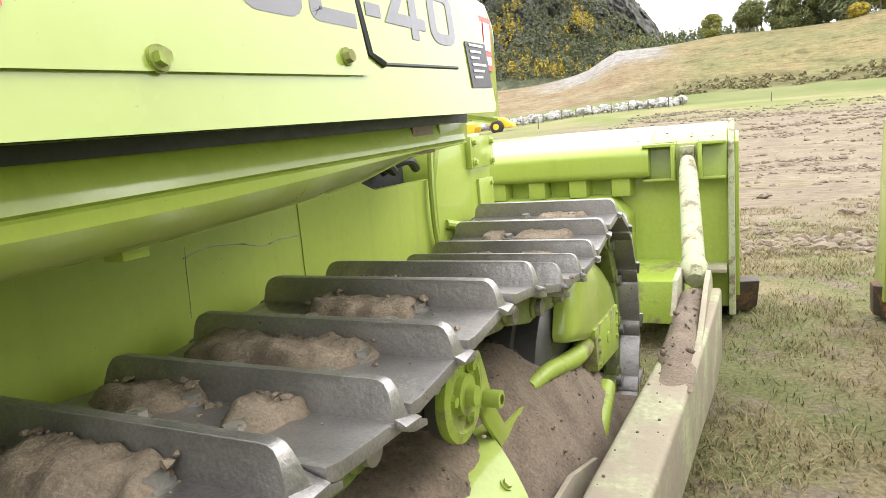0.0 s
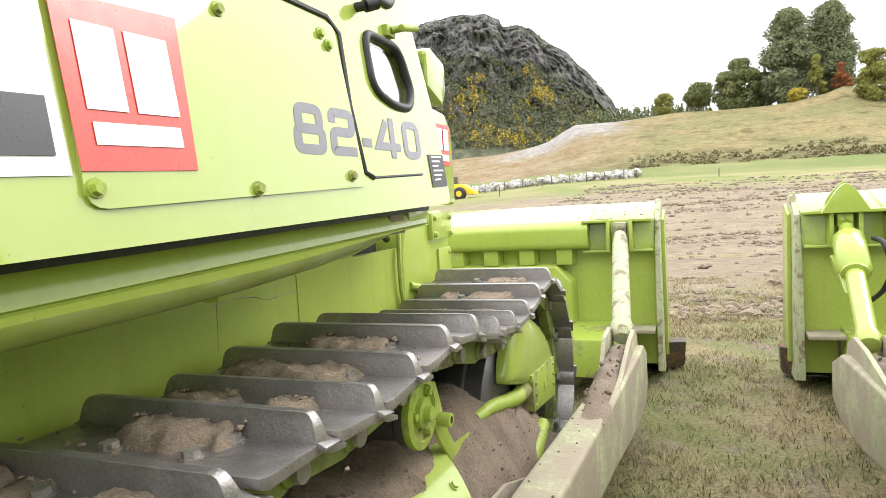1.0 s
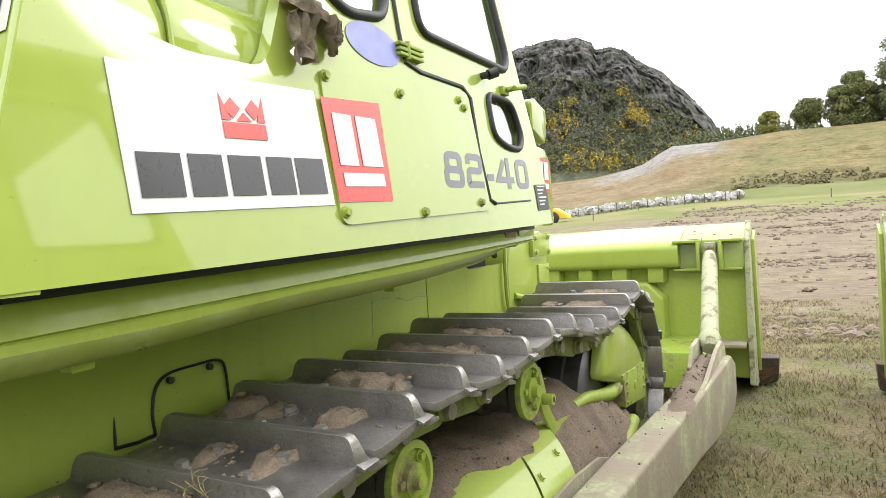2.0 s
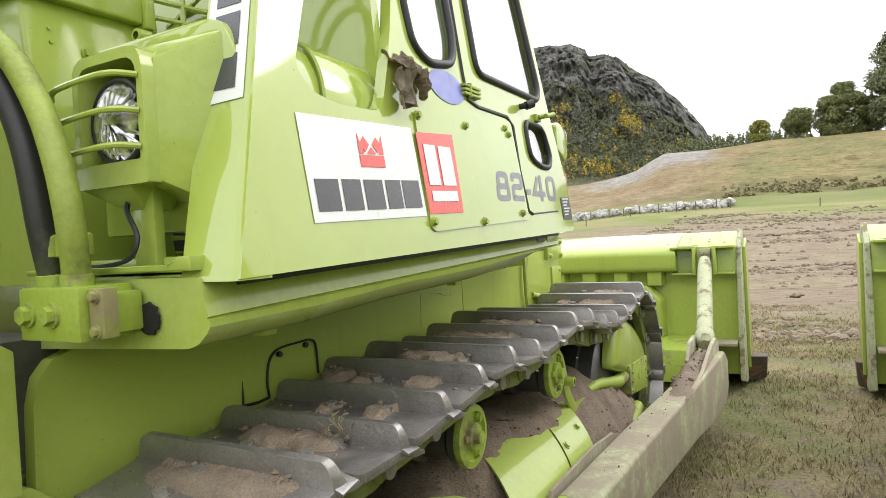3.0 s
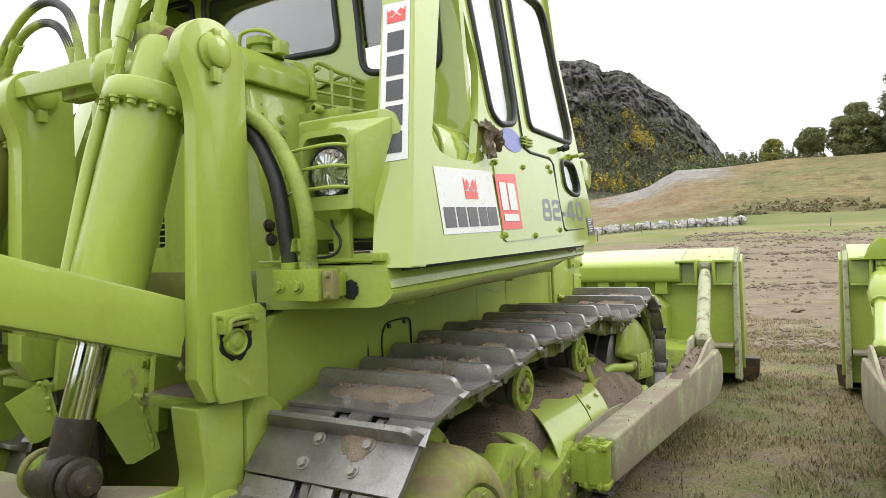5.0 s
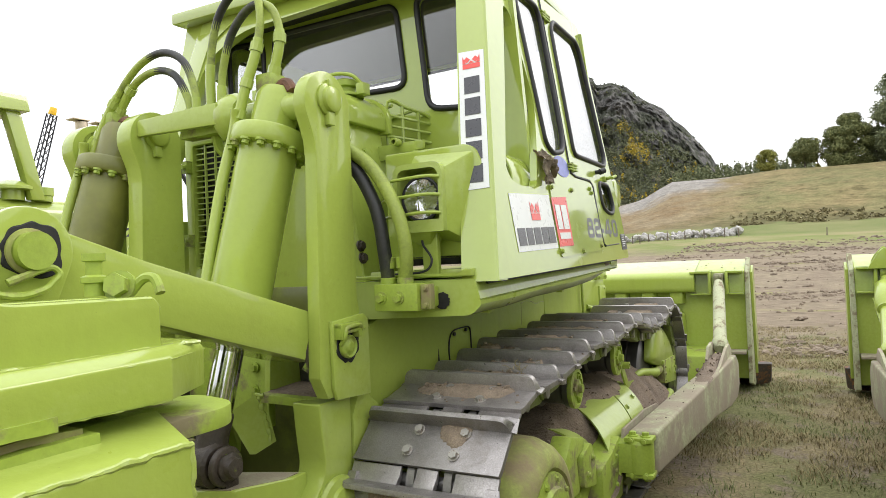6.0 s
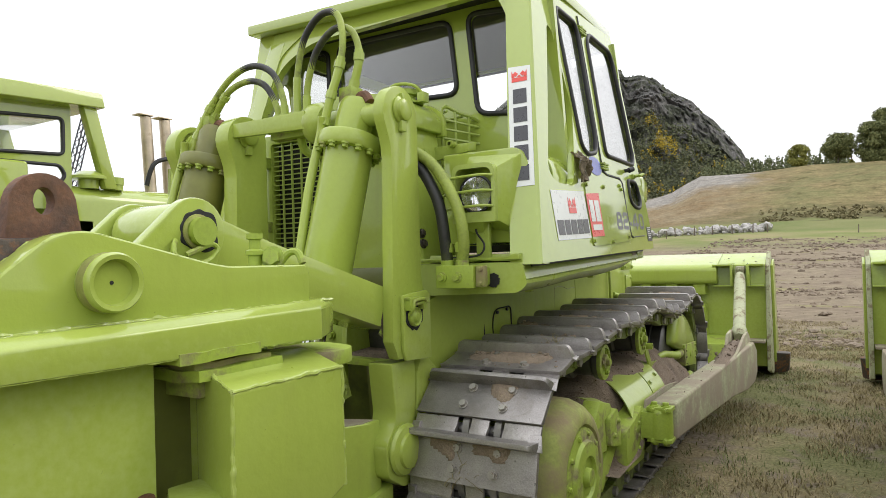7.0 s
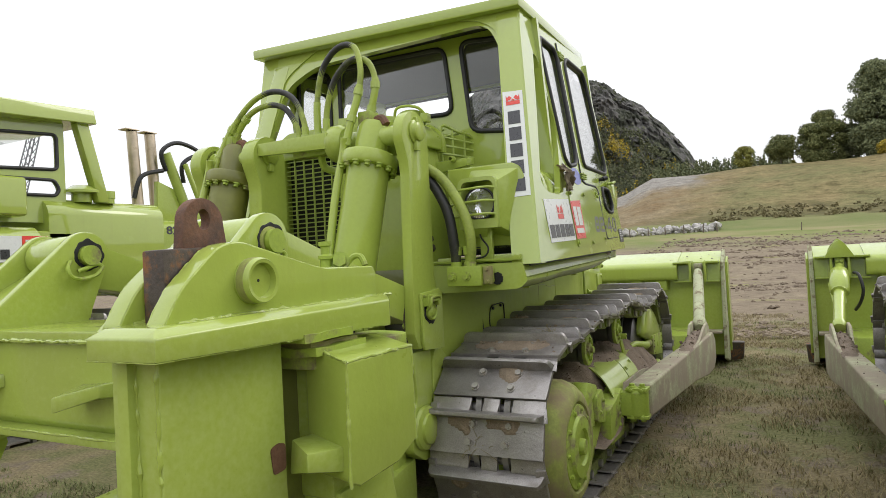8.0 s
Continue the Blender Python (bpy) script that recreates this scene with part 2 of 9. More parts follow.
# ---- mesh helpers ----
def box(bm, x0, x1, y0, y1, z0, z1):
    m = Matrix.LocRotScale(((x0 + x1) / 2, (y0 + y1) / 2, (z0 + z1) / 2), None, (abs(x1 - x0), abs(y1 - y0), abs(z1 - z0)))
    bmesh.ops.create_cube(bm, size=1, matrix=m)
    return bm


def prism(bm, pts, axis, a, b):
    """A polygon pushed along an axis. Points are (y, z) for x, (x, z) for y, (x, y) for z."""
    def place(p, h):
        return {"x": (h, p[0], p[1]), "y": (p[0], h, p[1]), "z": (p[0], p[1], h)}[axis]
    lo = [bm.verts.new(place(p, a)) for p in pts]
    hi = [bm.verts.new(place(p, b)) for p in pts]
    k = len(pts)
    bm.faces.new(lo)
    bm.faces.new(hi)
    for i in range(k):
        bm.faces.new((lo[i], lo[(i + 1) % k], hi[(i + 1) % k], hi[i]))
    return bm


def hull8(bm, low, high):
    """A six-sided or longer block between two rings of points in space."""
    a = [bm.verts.new(p) for p in low]
    b = [bm.verts.new(p) for p in high]
    k = len(a)
    bm.faces.new(a)
    bm.faces.new(b)
    for i in range(k):
        bm.faces.new((a[i], a[(i + 1) % k], b[(i + 1) % k], b[i]))
    return bm


def along(p0, p1):
    d = Vector(p1) - Vector(p0)
    return Matrix.Translation(p0) @ d.to_track_quat("Z", "Y").to_matrix().to_4x4(), d.length


def rod(bm, p0, p1, r, r1=None, seg=20):
    m, h = along(p0, p1)
    bmesh.ops.create_cone(bm, cap_ends=True, segments=seg, radius1=r, radius2=r if r1 is None else r1, depth=h, matrix=m @ Matrix.Translation((0, 0, h / 2)))
    return bm


def lathe(bm, prof, p0, p1, seg=32):
    """A profile of (radius, height) turned round the line from p0 towards p1."""
    m, _ = along(p0, p1)
    rings = []
    for r, h in prof:
        if r < 1e-5:
            rings.append([bm.verts.new(m @ Vector((0, 0, h)))])
        else:
            rings.append([bm.verts.new(m @ Vector((r * math.cos(2 * math.pi * i / seg), r * math.sin(2 * math.pi * i / seg), h))) for i in range(seg)])
    for a, b in zip(rings, rings[1:]):
        for i in range(seg):
            j = (i + 1) % seg
            if len(a) == 1 and len(b) == 1:
                continue
            if len(a) == 1:
                bm.faces.new((a[0], b[j], b[i]))
            elif len(b) == 1:
                bm.faces.new((a[i], a[j], b[0]))
            else:
                bm.faces.new((a[i], a[j], b[j], b[i]))
    return bm


def smooth_line(pts, n=8, closed=False):
    p = [Vector(q) for q in pts]
    out, k = [], len(p)
    for i in range(k if closed else k - 1):
        a, b = p[i], p[(i + 1) % k]
        z = p[(i - 1) % k] if closed or i > 0 else a
        c = p[(i + 2) % k] if closed or i + 2 < k else b
        for s in range(n):
            t = s / n
            out.append(0.5 * (2 * a + (b - z) * t + (2 * z - 5 * a + 4 * b - c) * t * t + (3 * a - z - 3 * b + c) * t ** 3))
    if not closed:
        out.append(p[-1])
    return out


def tube(bm, pts, r, seg=10, closed=False, caps=True):
    pts = [Vector(p) for p in pts]
    k = len(pts)
    rings, up = [], None
    for i, p in enumerate(pts):
        d = (pts[(i + 1) % k] - pts[i - 1]) if closed else (pts[min(i + 1, k - 1)] - pts[max(i - 1, 0)])
        d.normalize()
        if up is None:
            up = d.orthogonal().normalized()
        up = (up - d * up.dot(d)).normalized()
        side = d.cross(up)
        rr = r[i] if isinstance(r, (list, tuple)) else r
        rings.append([bm.verts.new(p + rr * (math.cos(2 * math.pi * j / seg) * up + math.sin(2 * math.pi * j / seg) * side)) for j in range(seg)])
    for i in range(k if closed else k - 1):
        a, b = rings[i], rings[(i + 1) % k]
        for j in range(seg):
            bm.faces.new((a[j], a[(j + 1) % seg], b[(j + 1) % seg], b[j]))
    if caps and not closed:
        bm.faces.new(rings[0])
        bm.faces.new(rings[-1])
    return bm


def rounded(pts, r, n=4):
    """A polygon with its corners rounded; r is one radius or one for each corner."""
    out, k = [], len(pts)
    for i in range(k):
        a, p, b = (Vector(pts[j % k]) for j in (i - 1, i, i + 1))
        rr = r[i] if isinstance(r, (list, tuple)) else r
        u, v = (a - p), (b - p)
        q = min(rr, 0.45 * u.length, 0.45 * v.length)
        if q < 1e-4:
            out.append(tuple(p))
            continue
        s, e = p + u.normalized() * q, p + v.normalized() * q
        for j in range(n + 1):
            t = j / n
            out.append(tuple((1 - t) ** 2 * s + 2 * t * (1 - t) * p + t * t * e))
    return out


def sheet(bm, outer, holes, place, thick):
    """A flat sheet with holes, drawn in two numbers, set in space by place(u, v) and given a thickness vector."""
    edges = []
    for loop in [outer, *holes]:
        vs = [bm.verts.new(place(*p)) for p in loop]
        edges += [bm.edges.new((vs[i], vs[(i + 1) % len(vs)])) for i in range(len(vs))]
    fs = [f for f in bmesh.ops.triangle_fill(bm, use_beauty=True, use_dissolve=False, edges=edges)["geom"] if isinstance(f, bmesh.types.BMFace)]
    more = bmesh.ops.extrude_face_region(bm, geom=fs)
    bmesh.ops.translate(bm, verts=[v for v in more["geom"] if isinstance(v, bmesh.types.BMVert)], vec=Vector(thick))
    return bm


def bevel_edges(bm, width, seg=2, angle=28):
    bmesh.ops.remove_doubles(bm, verts=bm.verts, dist=1e-5)
    bmesh.ops.recalc_face_normals(bm, faces=bm.faces)
    es = [e for e in bm.edges if len(e.link_faces) == 2 and e.calc_face_angle(0) > radians(angle)]
    bmesh.ops.bevel(bm, geom=es, offset=width, segments=seg, affect="EDGES", profile=0.6, clamp_overlap=True)


def finish(name, bm, material, bevel=0.0, angle=32, seg=2):
    if bevel:
        bevel_edges(bm, bevel, seg)
    bmesh.ops.recalc_face_normals(bm, faces=bm.faces)
    me = bpy.data.meshes.new(name)
    bm.to_mesh(me)
    bm.free()
    for m in material if isinstance(material, (list, tuple)) else [material]:
        me.materials.append(m)
    me.polygons.foreach_set("use_smooth", [True] * len(me.polygons))
    me.set_sharp_from_angle(angle=radians(angle))
    return me


def part(name, bm, material, parent, label="", bevel=0.0, angle=32, seg=2):
    ob = new(name, finish(name, bm, material, bevel, angle, seg))
    if parent:
        ob.parent = parent
    if label:
        ob["label"] = label
    return ob


def again(ob, m=None, parent=None):
    """Another object on the same mesh."""
    o = new(ob.name.split(".")[0], ob.data)
    o.parent = parent or ob.parent
    if m is not None:
        o.matrix_basis = m
    if "label" in ob:
        o["label"] = ob["label"]
    return o


def empty(name, at=(0, 0, 0)):
    e = new(name)
    e.empty_display_size = 0.2
    e.location = at
    return e


def B():
    return bmesh.new()


def lumpy(bm, amount, scale, seed=0.0):
    for v in bm.verts:
        d = noise.noise_vector(v.co * scale + Vector((seed, seed * 0.7, -seed)))
        v.co += d * amount


def bead(bm, pts, r=0.008, seed=0.0):
    """An uneven run of weld or thick paint along a line of points."""
    line = [Vector(p) for p in pts]
    run = []
    for a, b in zip(line, line[1:]):
        k = max(2, int((b - a).length / 0.009))
        run += [a.lerp(b, i / k) for i in range(k)]
    run.append(line[-1])
    o = Vector((seed, 2 * seed, 0))
    path = [q + (noise.noise_vector(q * 30 + o) * 0.5 + noise.noise_vector(q * 75 + o) * 0.35) * r for q in run]
    tube(bm, path, [r * (0.8 + 0.4 * noise.noise(q * 14 + o) + 0.7 * noise.noise(q * 47 + o)) for q in run], 7)


def hexbolt(bm, p, n, r=0.02, h=0.02):
    p, n = Vector(p), Vector(n).normalized()
    rod(bm, p - n * 0.005, p + n * h, r, seg=6)
    rod(bm, p - n * 0.003, p + n * h * 0.3, r * 1.35, seg=14)

# ---- ground, hill, mountain ----
rng = random.Random(7)
EDGE_AZ = [-70, -40, -20.7, -10.7, -1.4, 10.6, 30, 70]
EDGE_EL = [-0.6, -0.3, 0.45, 1.1, 1.2, 0.95, 0.5, -0.5]
CREST_AZ = [-75, -45, -30, -20.5, -13, -11.3, -8.9, -4.9, -0.5, 3, 7.2, 10.2, 11.6, 14, 20, 32, 70]
CREST_EL = [-0.2, 1.0, 2.6, 3.6, 4.4, 4.8, 6.1, 6.15, 6.4, 6.3, 6.2, 6.6, 7.1, 6.2, 3.4, 1.6, 0.0]
EYE_Z = 1.65


def ground_height(x, y):
    r = math.hypot(x, y)
    az = math.degrees(math.atan2(x, y))
    edge = EYE_Z + 90 * math.tan(radians(float(np.interp(az, EDGE_AZ, EDGE_EL))))
    crest = EYE_Z + 165 * math.tan(radians(float(np.interp(az, CREST_AZ, CREST_EL))))
    # unseen rise added beside and behind the camera, to cut low sky light
    if abs(az) > 70:
        k = min((abs(az) - 70) / 30, 1)
        edge, crest = edge * (1 - k) + 0.5 * k, crest * (1 - k) + 13.0 * k
    s = min(max((r - 14) / 76, 0), 1)
    z = edge * s * s * (3 - 2 * s) if r < 90 else edge
    if r > 90:
        s = min(max((r - 106) / 59, 0), 1)
        z += (max(crest - 2.0, edge) - edge) * (s * s * (3 - 2 * s) * 0.6 + 0.4 * s) + min((r - 90) / 16, 1) * 2.0
        z += noise.noise(Vector((x * 0.05, y * 0.05, 1))) * 1.2 * min(max((r - 106) / 30, 0), 1)
        if r > 165:
            z -= (r - 165) * 0.06 if r < 400 else 14.1
    if 7 < r < 90:
        k = min((r - 7) / 8, 1)
        z += (noise.noise(Vector((x * 0.55, y * 0.55, 4))) * 0.05 + noise.noise(Vector((x * 1.9, y * 1.9, 9))) * 0.03) * k
    z += noise.noise(Vector((x * 0.8, y * 0.8, 2))) * 0.015
    return z


bm = B()
rings = [0.0] + [0.35 * 1.045 ** i for i in range(215)]
rings = [r for r in rings if r < 4200]
SEG = 300
prev = [bm.verts.new((2.0, 2.0, 0.0))]
for r in rings[1:]:
    cur = []
    for i in range(SEG):
        a = 2 * math.pi * i / SEG
        x, y = 2.0 + r * math.sin(a), 2.0 + r * math.cos(a)
        cur.append(bm.verts.new((x, y, ground_height(x, y))))
    for i in range(SEG):
        j = (i + 1) % SEG
        if len(prev) == 1:
            bm.faces.new((prev[0], cur[j], cur[i]))
        else:
            bm.faces.new((prev[i], prev[j], cur[j], cur[i]))
    prev = cur


def ground_material():
    m = bpy.data.materials.new("field_ground")
    m.use_nodes = True
    n, l = m.node_tree.nodes, m.node_tree.links
    p = n["Principled BSDF"]
    p.inputs["Roughness"].default_value = 0.95
    p.inputs["Specular IOR Level"].default_value = 0.1
    tc = n.new("ShaderNodeTexCoord")
    sep = n.new("ShaderNodeSeparateXYZ")
    l.new(tc.outputs["Object"], sep.inputs[0])

    def nz(scale, detail=6.0, rough=0.62, stretch=None):
        t = n.new("ShaderNodeTexNoise")
        t.inputs["Scale"].default_value, t.inputs["Detail"].default_value, t.inputs["Roughness"].default_value = scale, detail, rough
        if stretch:
            mp = n.new("ShaderNodeMapping")
            mp.inputs["Scale"].default_value = stretch
            l.new(tc.outputs["Object"], mp.inputs[0])
            l.new(mp.outputs[0], t.inputs["Vector"])
        else:
            l.new(tc.outputs["Object"], t.inputs["Vector"])
        return t.outputs["Fac"]

    def rg(v, a, b, c=0.0, d=1.0):
        r = n.new("ShaderNodeMapRange")
        for k, x in enumerate((a, b, c, d)):
            r.inputs[k + 1].default_value = x
        l.new(v, r.inputs[0])
        return r.outputs[0]

    def mx(f, a, b, kind="MIX"):
        x = n.new("ShaderNodeMixRGB")
        x.blend_type = kind
        for k, v in enumerate((f, a, b)):
            if isinstance(v, float):
                x.inputs[k].default_value = v if k == 0 else (v, v, v, 1)
            elif isinstance(v, tuple):
                x.inputs[k].default_value = (*v, 1)
            else:
                l.new(v, x.inputs[k])
        return x.outputs[0]

    def mt(op, a, b):
        x = n.new("ShaderNodeMath")
        x.operation = op
        for k, v in enumerate((a, b)):
            if isinstance(v, float):
                x.inputs[k].default_value = v
            else:
                l.new(v, x.inputs[k])
        return x.outputs[0]

    ln = n.new("ShaderNodeVectorMath")
    ln.operation = "LENGTH"
    l.new(tc.outputs["Object"], ln.inputs[0])
    dist = ln.outputs["Value"]
    straw, green, soil = (0.225, 0.185, 0.108), (0.155, 0.155, 0.07), (0.19, 0.155, 0.113)
    turf = mx(rg(nz(0.8, 8.0), 0.44, 0.56), straw, green)
    turf = mx(rg(nz(2.1, 8.0), 0.52, 0.6), turf, soil)
    turf = mx(1.0, turf, rg(nz(35.0), 0.3, 0.7, 0.6, 1.4), "MULTIPLY")
    tilled = mx(rg(nz(0.5, 8.0), 0.4, 0.62), (0.202, 0.16, 0.116), (0.244, 0.203, 0.139))
    tilled = mx(rg(nz(1.1, 9.0, 0.75, (0.35, 1.5, 1.0)), 0.55, 0.66), tilled, (0.12, 0.09, 0.066))
    tilled = mx(rg(nz(0.35, 6.0), 0.58, 0.66), tilled, (0.222, 0.208, 0.0874))
    tilled = mx(1.0, tilled, rg(nz(5.0, 9.0, 0.75, (0.5, 1.3, 1.0)), 0.3, 0.7, 0.55, 1.4), "MULTIPLY")
    wob = rg(nz(0.25), 0.3, 0.7, -4.0, 4.0)
    yy = mt("ADD", sep.outputs["Y"], wob)
    near = mx(rg(yy, 6.5, 12.0), turf, tilled)
    verge = mx(rg(nz(0.12), 0.4, 0.6), (0.242, 0.215, 0.108), (0.148, 0.181, 0.0538))
    far = mx(rg(mt("ADD", dist, wob), 48.0, 62.0), near, verge)
    lush = mx(rg(nz(0.08), 0.4, 0.6), (0.135, 0.16, 0.055), (0.185, 0.185, 0.08))
    far = mx(rg(mt("ADD", dist, wob), 84.0, 92.0), far, lush)
    hill = mx(rg(nz(0.09, 8.0), 0.42, 0.6), (0.222, 0.178, 0.0874), (0.168, 0.158, 0.0706))
    hill = mx(rg(nz(0.22, 8.0, 0.7), 0.54, 0.66), hill, (0.101, 0.0874, 0.037))
    west = rg(mt("ADD", sep.outputs["X"], wob), -4.0, -18.0)
    rusty = mx(rg(nz(0.15, 8.0, 0.7), 0.35, 0.6), (0.181, 0.124, 0.0638), (0.235, 0.188, 0.114))
    hill = mx(west, hill, rusty)
    crest = rg(mt("ADD", dist, wob), 139.0, 147.0)
    scar = mt("MULTIPLY", mt("MULTIPLY", rg(mt("ADD", sep.outputs["X"], wob), -10.0, -16.0), rg(sep.outputs["X"], -42.0, -34.0)), crest)
    hill = mx(scar, hill, mx(rg(nz(0.4, 8.0, 0.7), 0.35, 0.65), (0.202, 0.185, 0.161), (0.309, 0.289, 0.262)))
    streak = nz(1.1, 10.0, 0.8, (0.5, 0.5, 2.6))
    hill = mx(1.0, hill, rg(streak, 0.33, 0.67, 0.55, 1.35), "MULTIPLY")
    hill = mx(1.0, hill, rg(nz(4.0, 8.0, 0.75), 0.3, 0.7, 0.55, 1.4), "MULTIPLY")
    fern = mt("MULTIPLY", rg(mt("ADD", dist, rg(nz(0.3, 8.0, 0.7), 0.3, 0.7, -9.0, 9.0)), 121.0, 113.0), rg(sep.outputs["X"], -26.0, -6.0))
    hill = mx(mt("MULTIPLY", fern, 0.85), hill, mx(rg(nz(0.7, 8.0, 0.7), 0.4, 0.6), (0.0672, 0.0638, 0.0269), (0.128, 0.114, 0.0504)))
    far = mx(rg(mt("ADD", dist, wob), 105.0, 109.0), far, hill)
    l.new(far, p.inputs["Base Color"])
    bp = n.new("ShaderNodeBump")
    bp.inputs["Strength"].default_value, bp.inputs["Distance"].default_value = 0.8, 0.06
    l.new(nz(6.0, 9.0, 0.7), bp.inputs["Height"])
    l.new(bp.outputs[0], p.inputs["Normal"])
    return m


ground = tagged(part("ground", bm, ground_material(), None, angle=180), "dry trampled grass and bare brown earth of an open field below a grassy bank", "ground", kind="structure")

# mountain: steep grey cliffs over a scrub slope
M_AZ = [-70, -50, -38, -30, -26, -23.7, -21.7, -18.5, -16.5, -15.4, -15.1, -13.9, -12.6, -11.8, -9.7, -8.9, -7.85, -6.7, -6.0, -5.5, -4, 0, 6]
M_EL = [-1, 0.5, 4.0, 9.5, 13.0, 14.8, 15.5, 15.9, 15.7, 15.2, 14.6, 14.7, 14.3, 13.4, 12.1, 11.1, 10.1, 8.6, 7.6, 6.3, 5.2, 4.5, 3.0]


def mountain_point(az, s):
    """s runs from the foot (0) over the cliff's rim (0.72) to the far side (1)."""
    h = 640 * math.tan(radians(float(np.interp(az, M_AZ, M_EL))))
    r = 430 + 290 * s
    a = radians(az)
    x, y = r * math.sin(a), r * math.cos(a)
    if s < 0.3:
        f = 0.40 * (s / 0.3)
    elif s < 0.72:
        t = (s - 0.3) / 0.42
        f = 0.40 + 0.60 * (t * 0.55 + 0.45 * t * t * (3 - 2 * t))
    else:
        f = 1.0 - (s - 0.72) * 1.2
    q = Vector((x * 0.012, y * 0.012, f * 1.2))
    rid = 1 - abs(noise.fractal(q * 1.6, 1.0, 2.1, 5)) * 1.3
    rock = min(max((s - 0.22) / 0.15, 0), 1)
    j = noise.fractal(q * 5.0, 0.9, 2.1, 5)
    rim = min(max((0.71 - s) / 0.12, 0.12), 1)
    z = h * f + (rock * (rid - 0.55) * 9 + j * 2.4 * (0.4 + rock * 0.6)) * rim
    crag = abs(noise.fractal(Vector((x * 0.018, y * 0.018, z * 0.006)), 0.9, 2.2, 4))
    fiss = abs(noise.fractal(Vector((x * 0.06, y * 0.06, z * 0.005 + 5)), 0.7, 2.2, 4))
    chip = noise.fractal(Vector((x * 0.25, y * 0.25, z * 0.07 + 9)), 0.7, 2.2, 4)
    push = rock * (crag * 26 - fiss * 13 + chip * 3.0) * (0.3 + 0.7 * rim)
    z0 = EYE_Z
    k = 1 - push / r
    return Vector((x * k, y * k, z0 + z))


bm = B()
NA, NS = 560, 200
grid = [[bm.verts.new(mountain_point(-52 + 60 * i / NA, s / NS)) for s in range(NS + 1)] for i in range(NA + 1)]
for i in range(NA):
    for s in range(NS):
        bm.faces.new((grid[i][s], grid[i + 1][s], grid[i + 1][s + 1], grid[i][s + 1]))


def mountain_material():
    m = bpy.data.materials.new("cliff_rock_and_scrub")
    m.use_nodes = True
    n, l = m.node_tree.nodes, m.node_tree.links
    p = n["Principled BSDF"]
    p.inputs["Roughness"].default_value = 0.95
    p.inputs["Specular IOR Level"].default_value = 0.1
    tc, geo = n.new("ShaderNodeTexCoord"), n.new("ShaderNodeNewGeometry")

    def nz(scale, detail=8.0, rough=0.65, stretch=(1, 1, 1)):
        t = n.new("ShaderNodeTexNoise")
        t.inputs["Scale"].default_value, t.inputs["Detail"].default_value, t.inputs["Roughness"].default_value = scale, detail, rough
        mp = n.new("ShaderNodeMapping")
        mp.inputs["Scale"].default_value = stretch
        l.new(tc.outputs["Object"], mp.inputs[0])
        l.new(mp.outputs[0], t.inputs["Vector"])
        return t.outputs["Fac"]

    def ramp(v, *stops):
        r = n.new("ShaderNodeValToRGB")
        while len(r.color_ramp.elements) < len(stops):
            r.color_ramp.elements.new(0.5)
        for e, (pos, c) in zip(r.color_ramp.elements, stops):
            e.position, e.color = pos, (*c, 1)
        l.new(v, r.inputs[0])
        return r.outputs[0]

    rock = ramp(nz(0.085, 12, 0.78, (1, 1, 0.4)), (0.36, (0.09, 0.093, 0.088)), (0.46, (0.165, 0.16, 0.155)), (0.55, (0.225, 0.215, 0.205)), (0.66, (0.30, 0.285, 0.27)))
    crack = ramp(nz(0.16, 12, 0.8, (1, 1, 0.16)), (0.38, (0.38, 0.39, 0.38)), (0.50, (1.0, 1.0, 1.0)), (0.62, (1.2, 1.19, 1.17)))
    ledge = ramp(nz(0.035, 10, 0.75, (1, 1, 1.6)), (0.44, (0.45, 0.50, 0.38)), (0.53, (1.0, 1.0, 1.0)), (1.0, (1.08, 1.07, 1.05)))
    for tone in (crack, ledge):
        by = n.new("ShaderNodeMixRGB")
        by.blend_type, by.inputs[0].default_value = "MULTIPLY", 1.0
        l.new(rock, by.inputs[1])
        l.new(tone, by.inputs[2])
        rock = by.outputs[0]
    scrub = ramp(nz(0.09, 10, 0.7), (0.36, (0.075, 0.088, 0.065)), (0.50, (0.15, 0.16, 0.10)), (0.60, (0.22, 0.21, 0.125)), (0.70, (0.32, 0.275, 0.13)))
    sep = n.new("ShaderNodeSeparateXYZ")
    l.new(tc.outputs["Object"], sep.inputs[0])
    nrm = n.new("ShaderNodeSeparateXYZ")
    l.new(geo.outputs["Normal"], nrm.inputs[0])
    hz = n.new("ShaderNodeMath")
    hz.operation = "MULTIPLY_ADD"
    hz.inputs[1].default_value, hz.inputs[2].default_value = -0.009, 0.95
    l.new(sep.outputs["Z"], hz.inputs[0])
    flat = n.new("ShaderNodeMath")
    flat.operation = "MULTIPLY_ADD"
    flat.inputs[1].default_value = 0.9
    l.new(nrm.outputs["Z"], flat.inputs[0])
    l.new(hz.outputs[0], flat.inputs[2])
    jit = n.new("ShaderNodeMath")
    jit.operation = "MULTIPLY_ADD"
    jit.inputs[1].default_value = 1.8
    l.new(nz(0.03, 8, 0.7), jit.inputs[0])
    l.new(flat.outputs[0], jit.inputs[2])
    mr = n.new("ShaderNodeMapRange")
    mr.inputs[1].default_value, mr.inputs[2].default_value = 1.62, 1.8
    l.new(jit.outputs[0], mr.inputs[0])
    mix = n.new("ShaderNodeMixRGB")
    l.new(mr.outputs[0], mix.inputs[0])
    l.new(rock, mix.inputs[1])
    l.new(scrub, mix.inputs[2])
    l.new(mix.outputs[0], p.inputs["Base Color"])
    bp = n.new("ShaderNodeBump")
